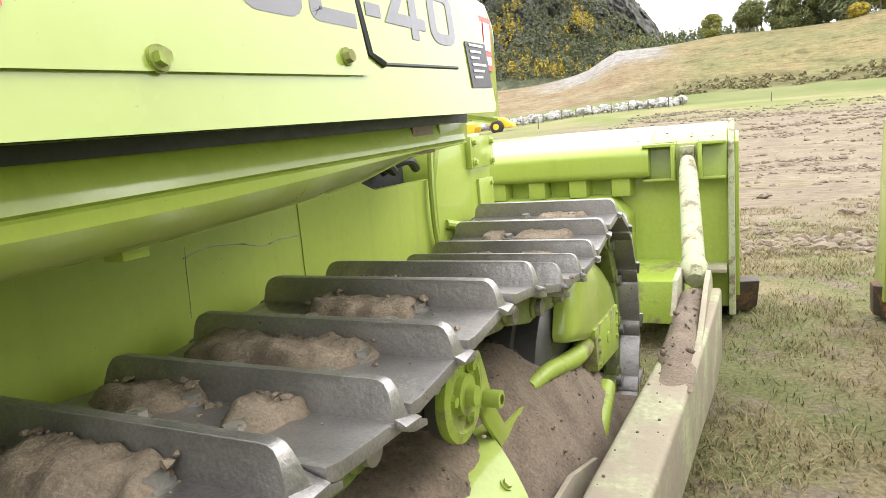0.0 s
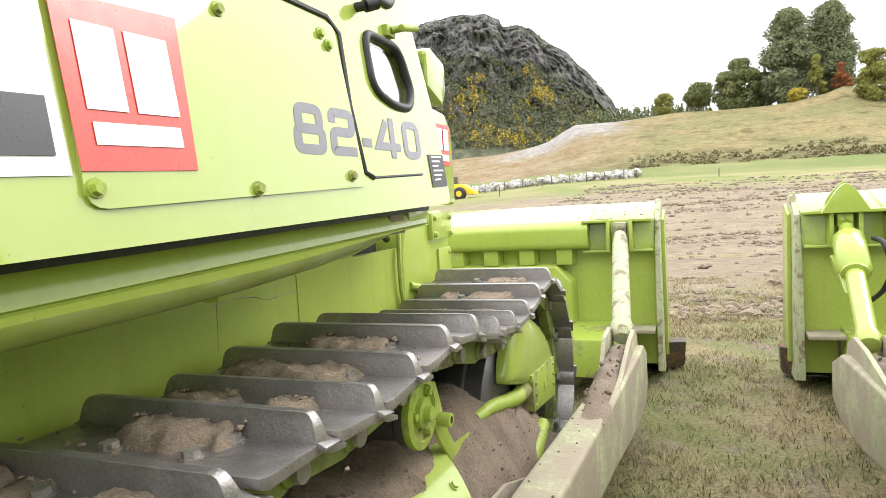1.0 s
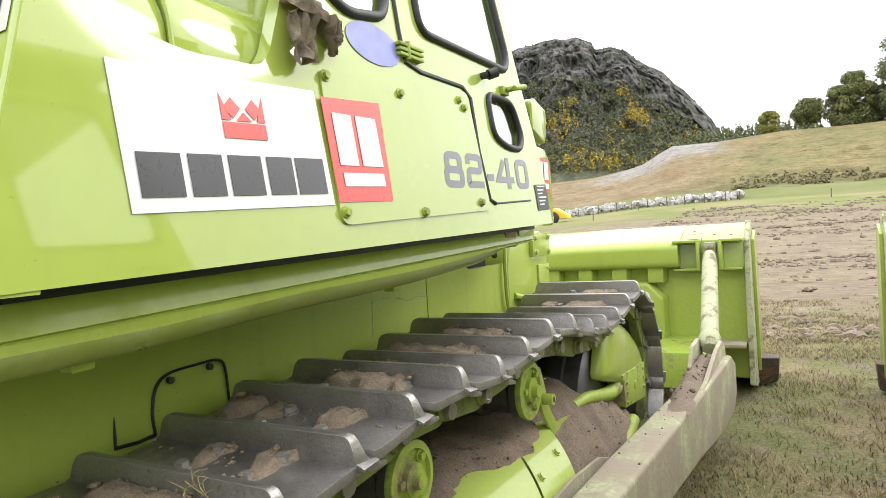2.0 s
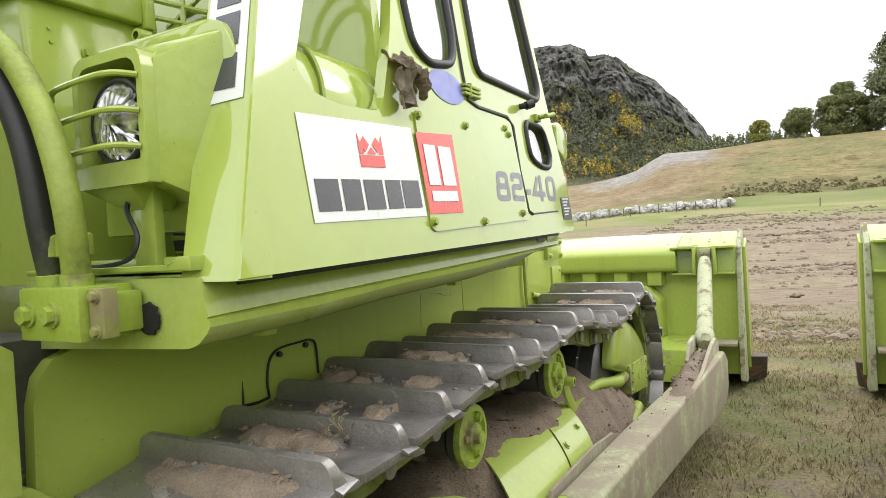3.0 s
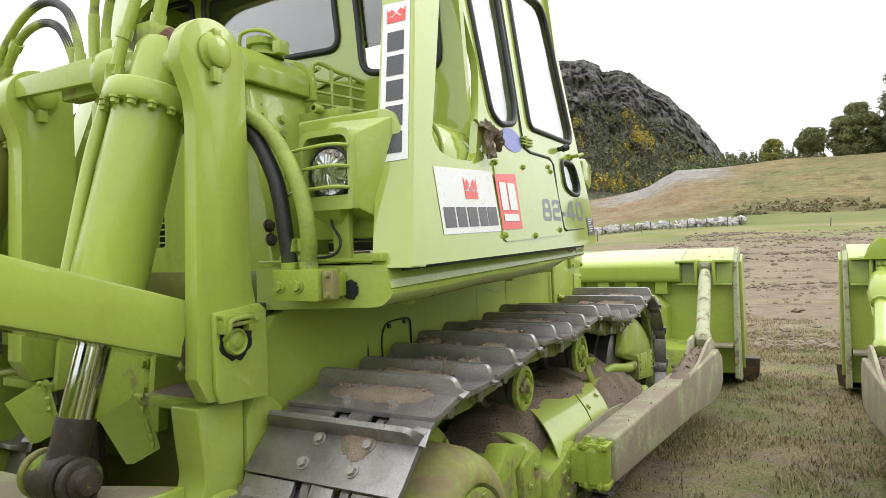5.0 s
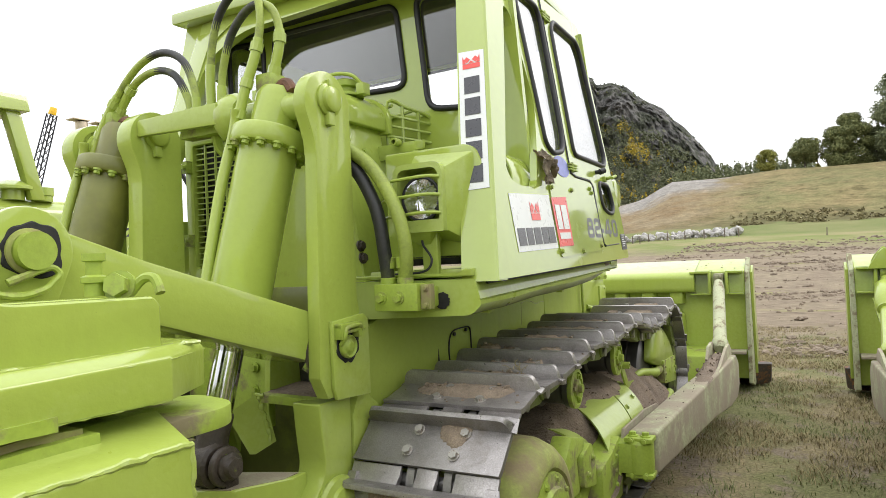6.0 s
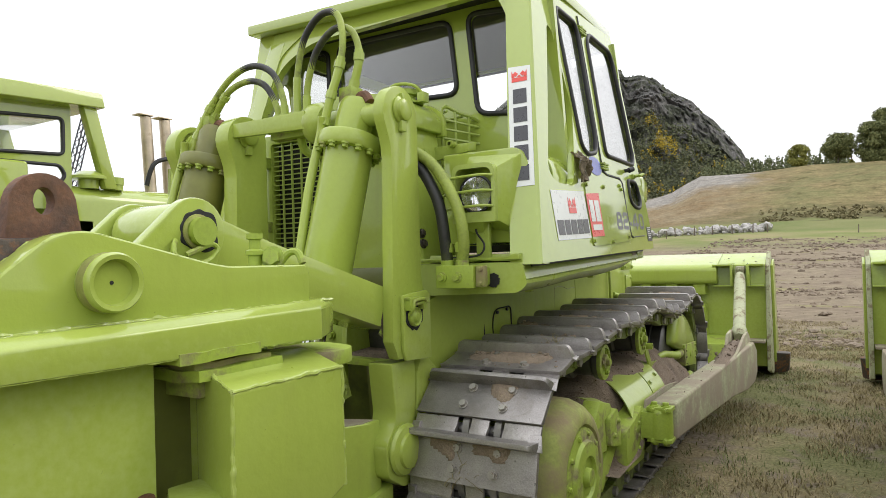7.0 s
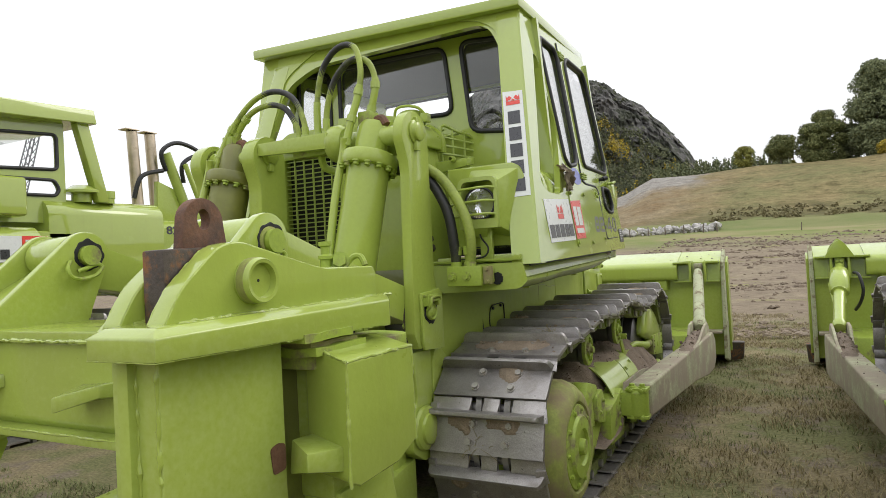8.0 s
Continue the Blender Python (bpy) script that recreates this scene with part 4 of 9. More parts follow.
def shoe_mesh():
    """One single-grouser shoe: plate with rolled lips, two clearing slots, a worn grouser and four bolts."""
    bm = B()
    w = 0.345
    plate = [(-0.108, -0.012), (-0.085, -0.022), (0.124, -0.022), (0.124, 0.002), (-0.075, 0.002), (-0.110, 0.010)]
    prism(bm, plate, "x", -w, w)
    for x0, x1 in ((-w, -0.10), (-0.02, 0.075), (0.155, w)):
        prism(bm, [(0.122, -0.030), (0.122, 0.001), (0.140, -0.006), (0.160, -0.022), (0.196, -0.034), (0.196, -0.046), (0.15, -0.040)], "x", x0, x1)
    top = rounded([(-w, 0.0), (-w + 0.014, 0.068), (w - 0.014, 0.068), (w, 0.0)], [0, 0.04, 0.04, 0], 4)
    lo = [(x, 0.080 + 0.18 * z, z) for x, z in top]
    hi = [(x, 0.128 - 0.20 * z, z) for x, z in top]
    hull8(bm, lo, hi)
    # the plate's outer ends flare into a thin tongue below the grouser
    for s in (-1, 1):
        horn = [(w - 0.05, 0.030), (w - 0.012, 0.010), (w + 0.008, 0.004), (w + 0.020, -0.003), (w + 0.019, -0.010), (w + 0.006, -0.012), (w - 0.03, -0.020), (w - 0.05, -0.022)]
        hull8(bm, [(s * x, 0.084, z) for x, z in horn], [(s * (w - 0.02 + (x - w + 0.02) * 0.75), 0.158, z * 0.45 - 0.012) for x, z in horn])
    bevel_edges(bm, 0.004, 2)
    for v in bm.verts:
        v.co += Vector((0, 1, 1)) * noise.noise(v.co * 9) * 0.005
        if v.co.z > 0.05:
            v.co.z += noise.noise(Vector((v.co.x * 14, 3, 0))) * 0.007
    plate_faces = set(bm.faces)
    for x in (-0.085, 0.135):
        for y in (-0.045, 0.055):
            hexbolt(bm, (x + (0.014 if y > 0 else -0.008), y, 0.002), (0, 0, 1), 0.019, 0.020)
    for f in bm.faces:
        sides = [e.calc_length() for e in f.edges]
        worn_edge = min(sides) < 0.006 and max(sides) > 0.012 and f.calc_center_median().z > 0.02
        f.material_index = 1 if f not in plate_faces else 2 if worn_edge else 0
    return finish("track_shoe", bm, [steel, bolt_steel, edge_steel])


def link_mesh():
    bm = B()
    for x in (-0.215, 0.215):
        pts = rounded([(-0.15, -0.115), (0.10, -0.125), (0.15, -0.10), (0.15, -0.045), (0.10, -0.022), (-0.10, -0.022), (-0.15, -0.05)], 0.04, 3)
        prism(bm, pts, "x", x - 0.03, x + 0.03)
        rod(bm, (x - 0.04, 0.11, -0.075), (x + 0.04, 0.11, -0.075), 0.036, seg=14)
    bevel_edges(bm, 0.004, 1)
    painted = set(bm.faces)
    rod(bm, (-0.27, -0.13, -0.08), (0.27, -0.13, -0.08), 0.028, seg=14)
    for x in (-0.06, 0.115):                      # the links' bare ends, seen in the shoe's two openings
        prism(bm, rounded([(0.09, -0.10), (0.20, -0.11), (0.215, -0.075), (0.19, -0.045), (0.09, -0.035)], 0.015, 2), "x", x - 0.018, x + 0.018)
    for f in bm.faces:
        f.material_index = 0 if f in painted else 1
    return finish("chain_link", bm, [chain_mat, steel])


SHOE, LINK = shoe_mesh(), link_mesh()


def mud_patch(verts, faces, m, lumps, r, back=-0.03, front=0.083):
    """Ragged low mounds of mud on one shoe, thickest against the grouser; lumps gives (place, half width, height)."""
    nx, ny = 66, 16
    seed = r.random() * 60
    base = len(verts)
    high = []
    for i in range(nx + 1):
        x = -0.325 + 0.65 * i / nx
        for j in range(ny + 1):
            y = -0.10 + (front + 0.10) * j / ny
            h = 0.0
            for q, sx, sz in lumps:
                edge = back + 0.05 * noise.noise(Vector((x * 14, seed, q))) + 0.05 * (abs(x - q) / sx) ** 3
                up = min(max((y - edge) / 0.030, 0), 1.1)
                u = abs(x - q + 0.03 * noise.noise(Vector((y * 20, seed, 3)))) / sx
                h = max(h, sz * min(1, 1.9 * (1 - u ** 3)) * up ** 0.6 if u < 1 and up > 0 else 0)
            if h > 0:
                h *= 0.92 + 0.30 * noise.noise(Vector((x * 16, y * 16, seed))) + 0.25 * noise.noise(Vector((x * 45, y * 45, seed)))
                h += 0.005 * noise.noise(Vector((x * 120, y * 120, seed))) + 0.004 * max(0, noise.noise(Vector((x * 60, y * 60, seed + 4))))
            high.append(h)
            verts.append(tuple(m @ Vector((x, y, h if h > 0.002 else -0.004))))
    for i in range(nx):
        for j in range(ny):
            a = i * (ny + 1) + j
            q = (a, a + ny + 1, a + ny + 2, a + 1)
            if max(high[k] for k in q) > 0.002:
                faces.append(tuple(base + k for k in q))


# mud on the top run, by the place of the shoe's leading lip: sideways place, half width, height
MUD = {
    -0.572: [(0.05, 0.19, 0.035), (-0.16, 0.08, 0.02)], -0.310: [(-0.02, 0.19, 0.048)], -0.048: [(-0.07, 0.04, 0.028), (0.13, 0.05, 0.035)],
    0.214: [(-0.25, 0.06, 0.062), (-0.12, 0.05, 0.032), (0.12, 0.06, 0.042)], 0.476: [(0.0, 0.17, 0.066)], 0.738: [(-0.16, 0.12, 0.055), (0.12, 0.07, 0.050)],
    1.000: [(-0.06, 0.25, 0.064)], 1.262: [(0.0, 0.17, 0.056)], 1.524: [(-0.1, 0.10, 0.04)], 1.786: [(-0.12, 0.07, 0.045), (0.1, 0.09, 0.045)],
    2.048: [(-0.05, 0.08, 0.04), (0.14, 0.07, 0.04)], 2.310: [(-0.12, 0.06, 0.05), (0.12, 0.07, 0.05)], 2.572: [(-0.14, 0.05, 0.05), (0.08, 0.13, 0.055)], 2.834: [(0.1, 0.12, 0.04)],
}


def build_track(side, phase):
    x = TRACK_X * side
    tr = empty("track")
    tr.parent = dozer
    tr["label"] = "worn steel crawler track with caked brown mud"
    r = random.Random(41 if side > 0 else 42)
    mv, mf, crumbs = [], [], []
    for m in shoe_frames(phase):
        m = Matrix.Translation((x, 0, 0)) @ m
        s = new("track_shoe", SHOE)
        s.parent = tr
        s.matrix_basis = m
        k = new("chain_link", LINK)
        k.parent = tr
        k.matrix_basis = m
        y, z = m.translation.y, m.translation.z
        if z < 0.3 or side < 0:
            continue
        if z > 1.0:
            key = min(MUD, key=lambda q: abs(q - (y + TAIL)))
            mud_patch(mv, mf, m, [(q, sx, sz * 0.55) for q, sx, sz in MUD[key]], r)
            if y < 2.0:
                for _ in range(70):
                    h = 0.002 + 0.008 * r.random() ** 3
                    crumbs.append((*(m @ Vector((r.gauss(-0.03, 0.15), r.uniform(-0.08, 0.08), h * 0.4))), h))
                for _ in range(22):
                    h = 0.003 + 0.011 * r.random() ** 2
                    q = MUD[key][r.randrange(len(MUD[key]))]
                    crumbs.append((*(m @ Vector((q[0] + r.uniform(-1, 1) * q[1], r.uniform(0.06, 0.085), q[2] * r.uniform(0.3, 0.72)))), h))
        elif y < -0.8:
            lumps = [(q + r.uniform(-0.02, 0.04), r.uniform(0.07, 0.11), 0.014) for q in (-0.16, 0.10) if r.random() < 0.8]
            if lumps:
                mud_patch(mv, mf, m, lumps, r, 0.0)
    if side > 0:
        me = bpy.data.meshes.new("caked_mud")
        me.from_pydata(mv, [], mf)
        me.materials.append(caked)
        me.polygons.foreach_set("use_smooth", [True] * len(me.polygons))
        o = new("caked_mud", me)
        o.parent = tr
        o["label"], o["kind"] = "dry brown mud caked against the grousers", "stuff"
        o = new("mud_grit", pebble_mesh("mud_grit", crumbs, caked, 77, 0.7, 0.35))
        o.parent = tr
        o["label"], o["kind"] = "crumbs of dry mud on the shoes", "stuff"
    return tr


def phase_for(lip):
    top = [m.translation.y + TAIL for m in shoe_frames(0.0) if m.translation.z > 1.0]
    return min((lip - y for y in top), key=abs)


right_track = build_track(1, phase_for(0.476))
left_track = build_track(-1, 0.05)


def straw_tuft(parent, at, n, seed, size=0.09):
    r = random.Random(seed)
    bm = B()
    for _ in range(n):
        d = Vector((r.gauss(0, 1), r.gauss(0, 0.5), r.gauss(0, 1))).normalized() * size * r.uniform(0.5, 1.2)
        p = Vector(at) + Vector((r.gauss(0, 0.02), r.gauss(0, 0.008), r.gauss(0, 0.015)))
        tube(bm, smooth_line([p, p + d * 0.5 + Vector((0, -0.01, 0.01)), p + d], 3), 0.0013, 4)
    o = part("straw", bm, straw_mat, parent, "tuft of dry straw caught on a shoe")
    o["kind"] = "stuff"
    return o


straw_tuft(right_track, (1.0, -1.175, 0.60), 26, 3)
straw_tuft(right_track, (1.20, -0.40, 1.15), 12, 5, 0.05)


# wheels and rollers
def rear_wheel(side):
    s = side
    o = empty("drive_wheel")
    o.parent = dozer
    c = Vector((0, REAR_C[0], 0.485))
    a, b = Vector((0.98 * s, c.y, c.z)), Vector((2 * s, c.y, c.z))
    bm = B()
    lathe(bm, [(0.0, 0.0), (0.38, 0.0), (0.395, 0.03), (0.395, 0.24), (0.39, 0.32), (0.37, 0.38), (0.335, 0.42), (0.295, 0.44), (0.268, 0.438), (0.255, 0.42), (0.0, 0.41)], a, b, 64)
    lumpy(bm, 0.006, 9)
    part("drum", bm, drum, o, "mud-stained green final drive drum", angle=35)
    bm = B()
    lathe(bm, [(0.252, 0.412), (0.248, 0.434), (0.19, 0.442), (0.18, 0.46), (0.11, 0.465), (0.10, 0.448), (0.05, 0.445), (0.045, 0.478), (0.0, 0.48)], a, b, 48)
    for i in range(10):
        t = 2 * math.pi * i / 10
        hexbolt(bm, (1.416 * s, c.y + 0.22 * math.cos(t), c.z + 0.22 * math.sin(t)), (s, 0, 0), 0.013, 0.016)
    part("hub_plate", bm, worn, o, "lime-green round hub plate with bolts")
    bm = B()
    for i in range(24):
        t = 2 * math.pi * i / 24
        p = Vector((0.80 * s, c.y + 0.50 * math.cos(t), c.z + 0.50 * math.sin(t)))
        rod(bm, p, p + Vector((0.18 * s, 0, 0)), 0.035, seg=6)
    part("sprocket_teeth", bm, iron, o)
    bm = B()
    lathe(bm, [(0.40, 0.0), (0.475, 0.0), (0.48, 0.01), (0.48, 0.035), (0.47, 0.045), (0.40, 0.05)], (1.06 * s, c.y, c.z), (2 * s, c.y, c.z), 56)
    for i in range(20):
        t = 2 * math.pi * (i + 0.5) / 20
        hexbolt(bm, (1.104 * s, c.y + 0.447 * math.cos(t), c.z + 0.447 * math.sin(t)), (s, 0, 0), 0.014, 0.018)
    part("sprocket_flange", bm, worn, o, "lime-green bolted sprocket flange")
    return o


def carrier_roller(side, y, z, r):
    s = side
    o = empty("carrier_roller")
    o.parent = dozer
    bm = B()
    lathe(bm, [(0.0, 0.0), (r, 0.0), (r, 0.06), (r * 0.82, 0.075), (r * 0.80, 0.20), (r * 0.95, 0.22), (r * 0.97, 0.25), (0.0, 0.25)], (0.98 * s, y, z), (2 * s, y, z), 40)
    part("wheel", bm, iron, o, "dark worn iron roller")
    bm = B()
    lathe(bm, [(r * 0.98, 0.25), (r * 1.0, 0.262), (r * 0.98, 0.275), (r * 0.78, 0.28), (r * 0.74, 0.268), (r * 0.45, 0.268), (r * 0.42, 0.285), (r * 0.24, 0.288), (r * 0.20, 0.31), (0.0, 0.312)], (0.98 * s, y, z), (2 * s, y, z), 40)
    for i in range(3):
        t = 0.9 + 2 * math.pi * i / 3
        hexbolt(bm, (1.25 * s, y + r * 0.62 * math.cos(t), z + r * 0.62 * math.sin(t)), (s, 0, 0), 0.014, 0.018)
    part("hub_cap", bm, worn, o, "lime-green roller cap with three bolts")
    bm = B()
    box(bm, 0.62 * s, 1.0 * s, y - 0.06, y + 0.06, z - 0.05, z + 0.05)
    part("axle_bracket", bm, chain_mat, o, bevel=0.01)
    return o


def front_idler(side):
    s = side
    o = empty("front_idler")
    o.parent = dozer
    y, z = 2.46, 0.58
    bm = B()
    lathe(bm, [(0.0, 0.0), (0.36, 0.0), (0.43, 0.02), (0.455, 0.05), (0.455, 0.11), (0.49, 0.115), (0.49, 0.20), (0.46, 0.205), (0.455, 0.29), (0.43, 0.31), (0.36, 0.32), (0.0, 0.32)], (0.90 * s, y, z), (2 * s, y, z), 64)
    part("wheel", bm, iron, o, "dark worn iron idler wheel")
    # domed guard cut straight across its lower side
    bm = B()
    pts = rounded([(2.17, 0.80), (2.22, 0.93), (2.32, 1.065), (2.47, 1.075), (2.65, 1.04), (2.82, 0.965), (3.05, 0.83), (3.18, 0.68), (3.12, 0.63), (2.55, 0.69)], [0.04, 0.08, 0.05, 0.08, 0.08, 0.1, 0.08, 0.03, 0.02, 0.02], 3)
    rings = []
    for x, k in ((1.225, 1.0), (1.262, 1.0), (1.282, 0.97), (1.298, 0.90), (1.309, 0.74), (1.314, 0.45)):
        rings.append([bm.verts.new((x * s, 2.62 + (y0 - 2.62) * k, 0.84 + (z0 - 0.84) * k)) for y0, z0 in pts])
    for r0, r1 in zip(rings, rings[1:]):
        for i in range(len(pts)):
            bm.faces.new((r0[i - 1], r0[i], r1[i], r1[i - 1]))
    bm.faces.new(rings[0])
    bm.faces.new(rings[-1])
    part("guard", bm, paint, o, "bright lime-green guard over the idler", angle=50)
    bm = B()
    prism(bm, [(2.54, 0.55), (2.51, 0.75), (3.06, 0.72), (3.05, 0.49)], "x", 1.20 * s, 1.32 * s)
    for yy in (2.58, 3.01):
        for zz in (0.57, 0.63, 0.69):
            hexbolt(bm, (1.32 * s, yy, zz), (s, 0, 0), 0.010, 0.010)
    rod(bm, (1.315 * s, 2.79, 0.63), (1.325 * s, 2.79, 0.63), 0.028)
    part("bearing_block", bm, worn, o, "pale green bolted bearing block", bevel=0.008)
    bm = B()
    line = smooth_line([(1.21 * s, 1.90, 0.72), (1.235 * s, 2.05, 0.725), (1.25 * s, 2.25, 0.69), (1.26 * s, 2.42, 0.665), (1.275 * s, 2.54, 0.68)], 6)
    tube(bm, line, [0.026 + 0.016 * min(1, 1.6 * k / len(line)) for k in range(len(line))], 14)
    part("recoil_tube", bm, worn, o, "dusty green recoil tube")
    return o


for side in (1, -1):
    rear_wheel(side)
    carrier_roller(side, 0.30, 0.930, 0.118)
    carrier_roller(side, 1.25, 0.965, 0.125)
    front_idler(side)
    bm = B()
    prism(bm, [(-0.35, 0.28), (2.6, 0.26), (2.6, 0.62), (2.0, 0.70), (0.9, 0.62), (0.0, 0.62), (-0.35, 0.46)], "x", 0.80 * side, 1.24 * side)
    part("track_frame", bm, worn, dozer, "green track frame under spilled earth", bevel=0.02)
    for i in range(7):
        y = -0.12 + i * 0.40
        bm = B()
        lathe(bm, [(0.0, 0.0), (0.12, 0.0), (0.12, 0.07), (0.10, 0.08), (0.10, 0.34), (0.12, 0.35), (0.12, 0.42), (0.05, 0.425), (0.045, 0.46), (0.0, 0.46)], (0.82 * side, y, 0.27), (2 * side, y, 0.27), 28)
        part("track_roller", bm, worn, dozer, "muddy green bottom roller")

# things seen only on the near side of the running gear
bm = B()
for y0, y1, nn in ((-0.10, 2.86, 90),):
    rows = []
    for i in range(nn + 1):
        y = y0 + (y1 - y0) * i / nn
        ridge = float(np.interp(y, [-0.1, 0.1, 0.5, 0.8, 1.2, 1.5, 1.8, 2.2, 2.6, 2.86], [0.50, 0.62, 0.80, 0.80, 0.84, 0.81, 0.85, 0.82, 0.70, 0.55]))
        row = []
        for j in range(17):
            x = 0.78 + 0.66 * j / 16
            z = ridge - 0.42 * ((x - 1.02) / 0.42) ** 2 * (1 if x > 1.02 else 0.25)
            z += noise.noise(Vector((x * 7, y * 7, 0))) * 0.035 + noise.noise(Vector((x * 24, y * 24, 2))) * 0.012
            row.append(bm.verts.new((x, y, max(z, 0.32))))
        rows.append(row)
    for a, b in zip(rows, rows[1:]):
        for j in range(16):
            bm.faces.new((a[j], a[j + 1], b[j + 1], b[j]))
crumbs = []
for i in range(900):
    y, x = rng.uniform(0.0, 2.8), rng.uniform(1.0, 1.4)
    s = 0.0015 + 0.008 * rng.random() ** 4
    ridge = float(np.interp(y, [-0.1, 0.1, 0.5, 0.8, 1.2, 1.5, 1.8, 2.2, 2.6, 2.86], [0.50, 0.62, 0.80, 0.80, 0.84, 0.81, 0.85, 0.82, 0.70, 0.55]))
    z = ridge - 0.42 * ((x - 1.02) / 0.42) ** 2 * (1 if x > 1.02 else 0.25) + noise.noise(Vector((x * 7, y * 7, 0))) * 0.035
    crumbs.append((x, y, max(z, 0.32) + 0.3 * s, s))
spill = part("spilled_earth", bm, earth, dozer, "loose brown earth heaped on the track frame", angle=70)
spill["kind"] = "stuff"
o = new("earth_grit", pebble_mesh("earth_grit", crumbs, earth, 78))
o.parent = dozer
o["label"], o["kind"] = "small crumbs of brown earth on the heap", "stuff"

# curved cover over the spring, in two plates with a gap
def curved_cover(y0, y1, xc, zc, r, a0, a1, thick=0.012, skew=0.0):
    bm = B()
    n = 18
    out, inn = [], []
    for i in range(n + 1):
        a = radians(a0 + (a1 - a0) * i / n)
        out.append((xc + r * math.cos(a), zc + r * math.sin(a)))
        inn.append((xc + (r - thick) * math.cos(a), zc + (r - thick) * math.sin(a)))
    prof = out + inn[::-1]
    lo = [bm.verts.new((x, y0 + skew * (x - xc), z)) for x, z in prof]
    hi = [bm.verts.new((x, y1 + skew * (x - xc), z)) for x, z in prof]
    k = len(prof)
    for i in range(k):
        bm.faces.new((lo[i], lo[(i + 1) % k], hi[(i + 1) % k], hi[i]))
    for i in range(n):
        bm.faces.new((lo[i], lo[i + 1], lo[k - 2 - i], lo[k - 1 - i]))
        bm.faces.new((hi[i], hi[i + 1], hi[k - 2 - i], hi[k - 1 - i]))
    return bm


bm = curved_cover(0.62, 1.235, 1.10, 0.42, 0.335, 12, 118, skew=-0.85)
part("spring_cover", bm, paint, dozer, "bright lime-green curved spring cover", angle=50)
bm = curved_cover(1.255, 1.60, 1.10, 0.42, 0.335, 12, 118, skew=-0.85)
for y, a in ((1.30, 85), (1.30, 45), (1.52, 85), (1.52, 50)):
    q = radians(a)
    hexbolt(bm, (1.10 + 0.335 * math.cos(q), y - 0.85 * 0.335 * math.cos(q), 0.42 + 0.335 * math.sin(q)), (math.cos(q), 0, math.sin(q)), 0.014, 0.014)
part("spring_cover", bm, paint, dozer, "bright lime-green curved spring cover with bolts", angle=50)
bm = curved_cover(0.26, 0.44, 1.06, 0.40, 0.29, 5, 130)
part("spring_cover", bm, paint, dozer, "short lime-green curved cover end", angle=50)
# clean paint strip of a Y-shaped bracket
bm = B()
prism(bm, rounded([(1.30, 1.0), (1.35, 0.944), (1.412, 0.816), (1.532, 0.675), (1.646, 0.567), (1.696, 0.56), (1.646, 0.663), (1.812, 0.673), (1.771, 0.718), (1.57, 0.734), (1.488, 0.833), (1.439, 0.96), (1.40, 1.04)], 0.02, 3), "x", 1.225, 1.24)
lathe(bm, [(0.014, 0.0), (0.026, 0.0), (0.026, 0.05), (0.014, 0.05)], (1.24, 1.42, 0.885), (2, 1.42, 0.885), 14)
part("roller_bracket", bm, paint, dozer, "lime-green forked roller bracket", bevel=0.004)
bm = B()
prism(bm, [(-0.33, 0.50), (-0.33, 0.70), (-0.22, 0.79), (-0.03, 0.74), (-0.02, 0.69), (-0.15, 0.66), (-0.12, 0.48)], "x", 1.28, 1.385)
part("frame_bracket", bm, worn, dozer, "lime-green stepped frame bracket", bevel=0.012)
bm = B()
prism(bm, rounded([(-0.10, 0.50), (-0.10, 0.67), (0.05, 0.70), (0.11, 0.60), (0.12, 0.45)], 0.03, 3), "x", 1.29, 1.40)
for y, z in ((-0.03, 0.55), (0.05, 0.62)):
    hexbolt(bm, (1.40, y, z), (1, 0, 0), 0.014, 0.016)
part("frame_bracket", bm, worn, dozer, "lime-green cast frame bracket", bevel=0.012)
bm = B()
prism(bm, [(-0.20, 0.36), (-0.05, 0.46), (0.16, 0.54), (0.16, 0.44), (0.0, 0.34), (-0.16, 0.24)], "x", 1.30, 1.36)
part("frame_bracket", bm, worn, dozer, bevel=0.008)
bm = B()
prism(bm, rounded([(0.14, 0.28), (0.14, 0.53), (0.36, 0.56), (0.54, 0.62), (0.58, 0.42), (0.54, 0.26)], [0.01, 0.02, 0.04, 0.04, 0.05, 0.03], 3), "x", 1.29, 1.425)
for y, z in ((0.42, 0.36), (0.42, 0.44), (0.43, 0.52), (0.49, 0.40), (0.49, 0.50)):
    hexbolt(bm, (1.425, y, z), (1, 0, 0), 0.013, 0.012)
part("frame_bracket", bm, worn, dozer, "chipped lime-green cast frame bracket", bevel=0.012)
bm = B()
prism(bm, [(0.56, 0.50), (1.40, 0.30), (1.95, 0.46), (1.60, 0.58), (1.22, 0.62), (0.62, 0.63)], "x", 1.415, 1.432)
part("side_guard", bm, dusty, dozer, "thin bent pale green guard plate", bevel=0.003)
bm = B()
tube(bm, smooth_line([(1.40, 1.45, 0.30), (1.40, 1.8, 0.36), (1.38, 2.2, 0.43), (1.34, 2.6, 0.46)], 6), 0.04, 14)
part("recoil_rod", bm, worn, dozer)

# ---- the bulldozer: hull, deck, cab ----
def lean_x(z):
    return 1.30 - 0.14 * (z - 1.72)


def side_at(y, z, off=0.0):
    return (lean_x(z) + off, y, z)


def rear_y(z):
    return -0.83 + 0.30 * (z - 1.66)


def rear_at(x, z, off=0.0):
    return (x, rear_y(z) - off, z)


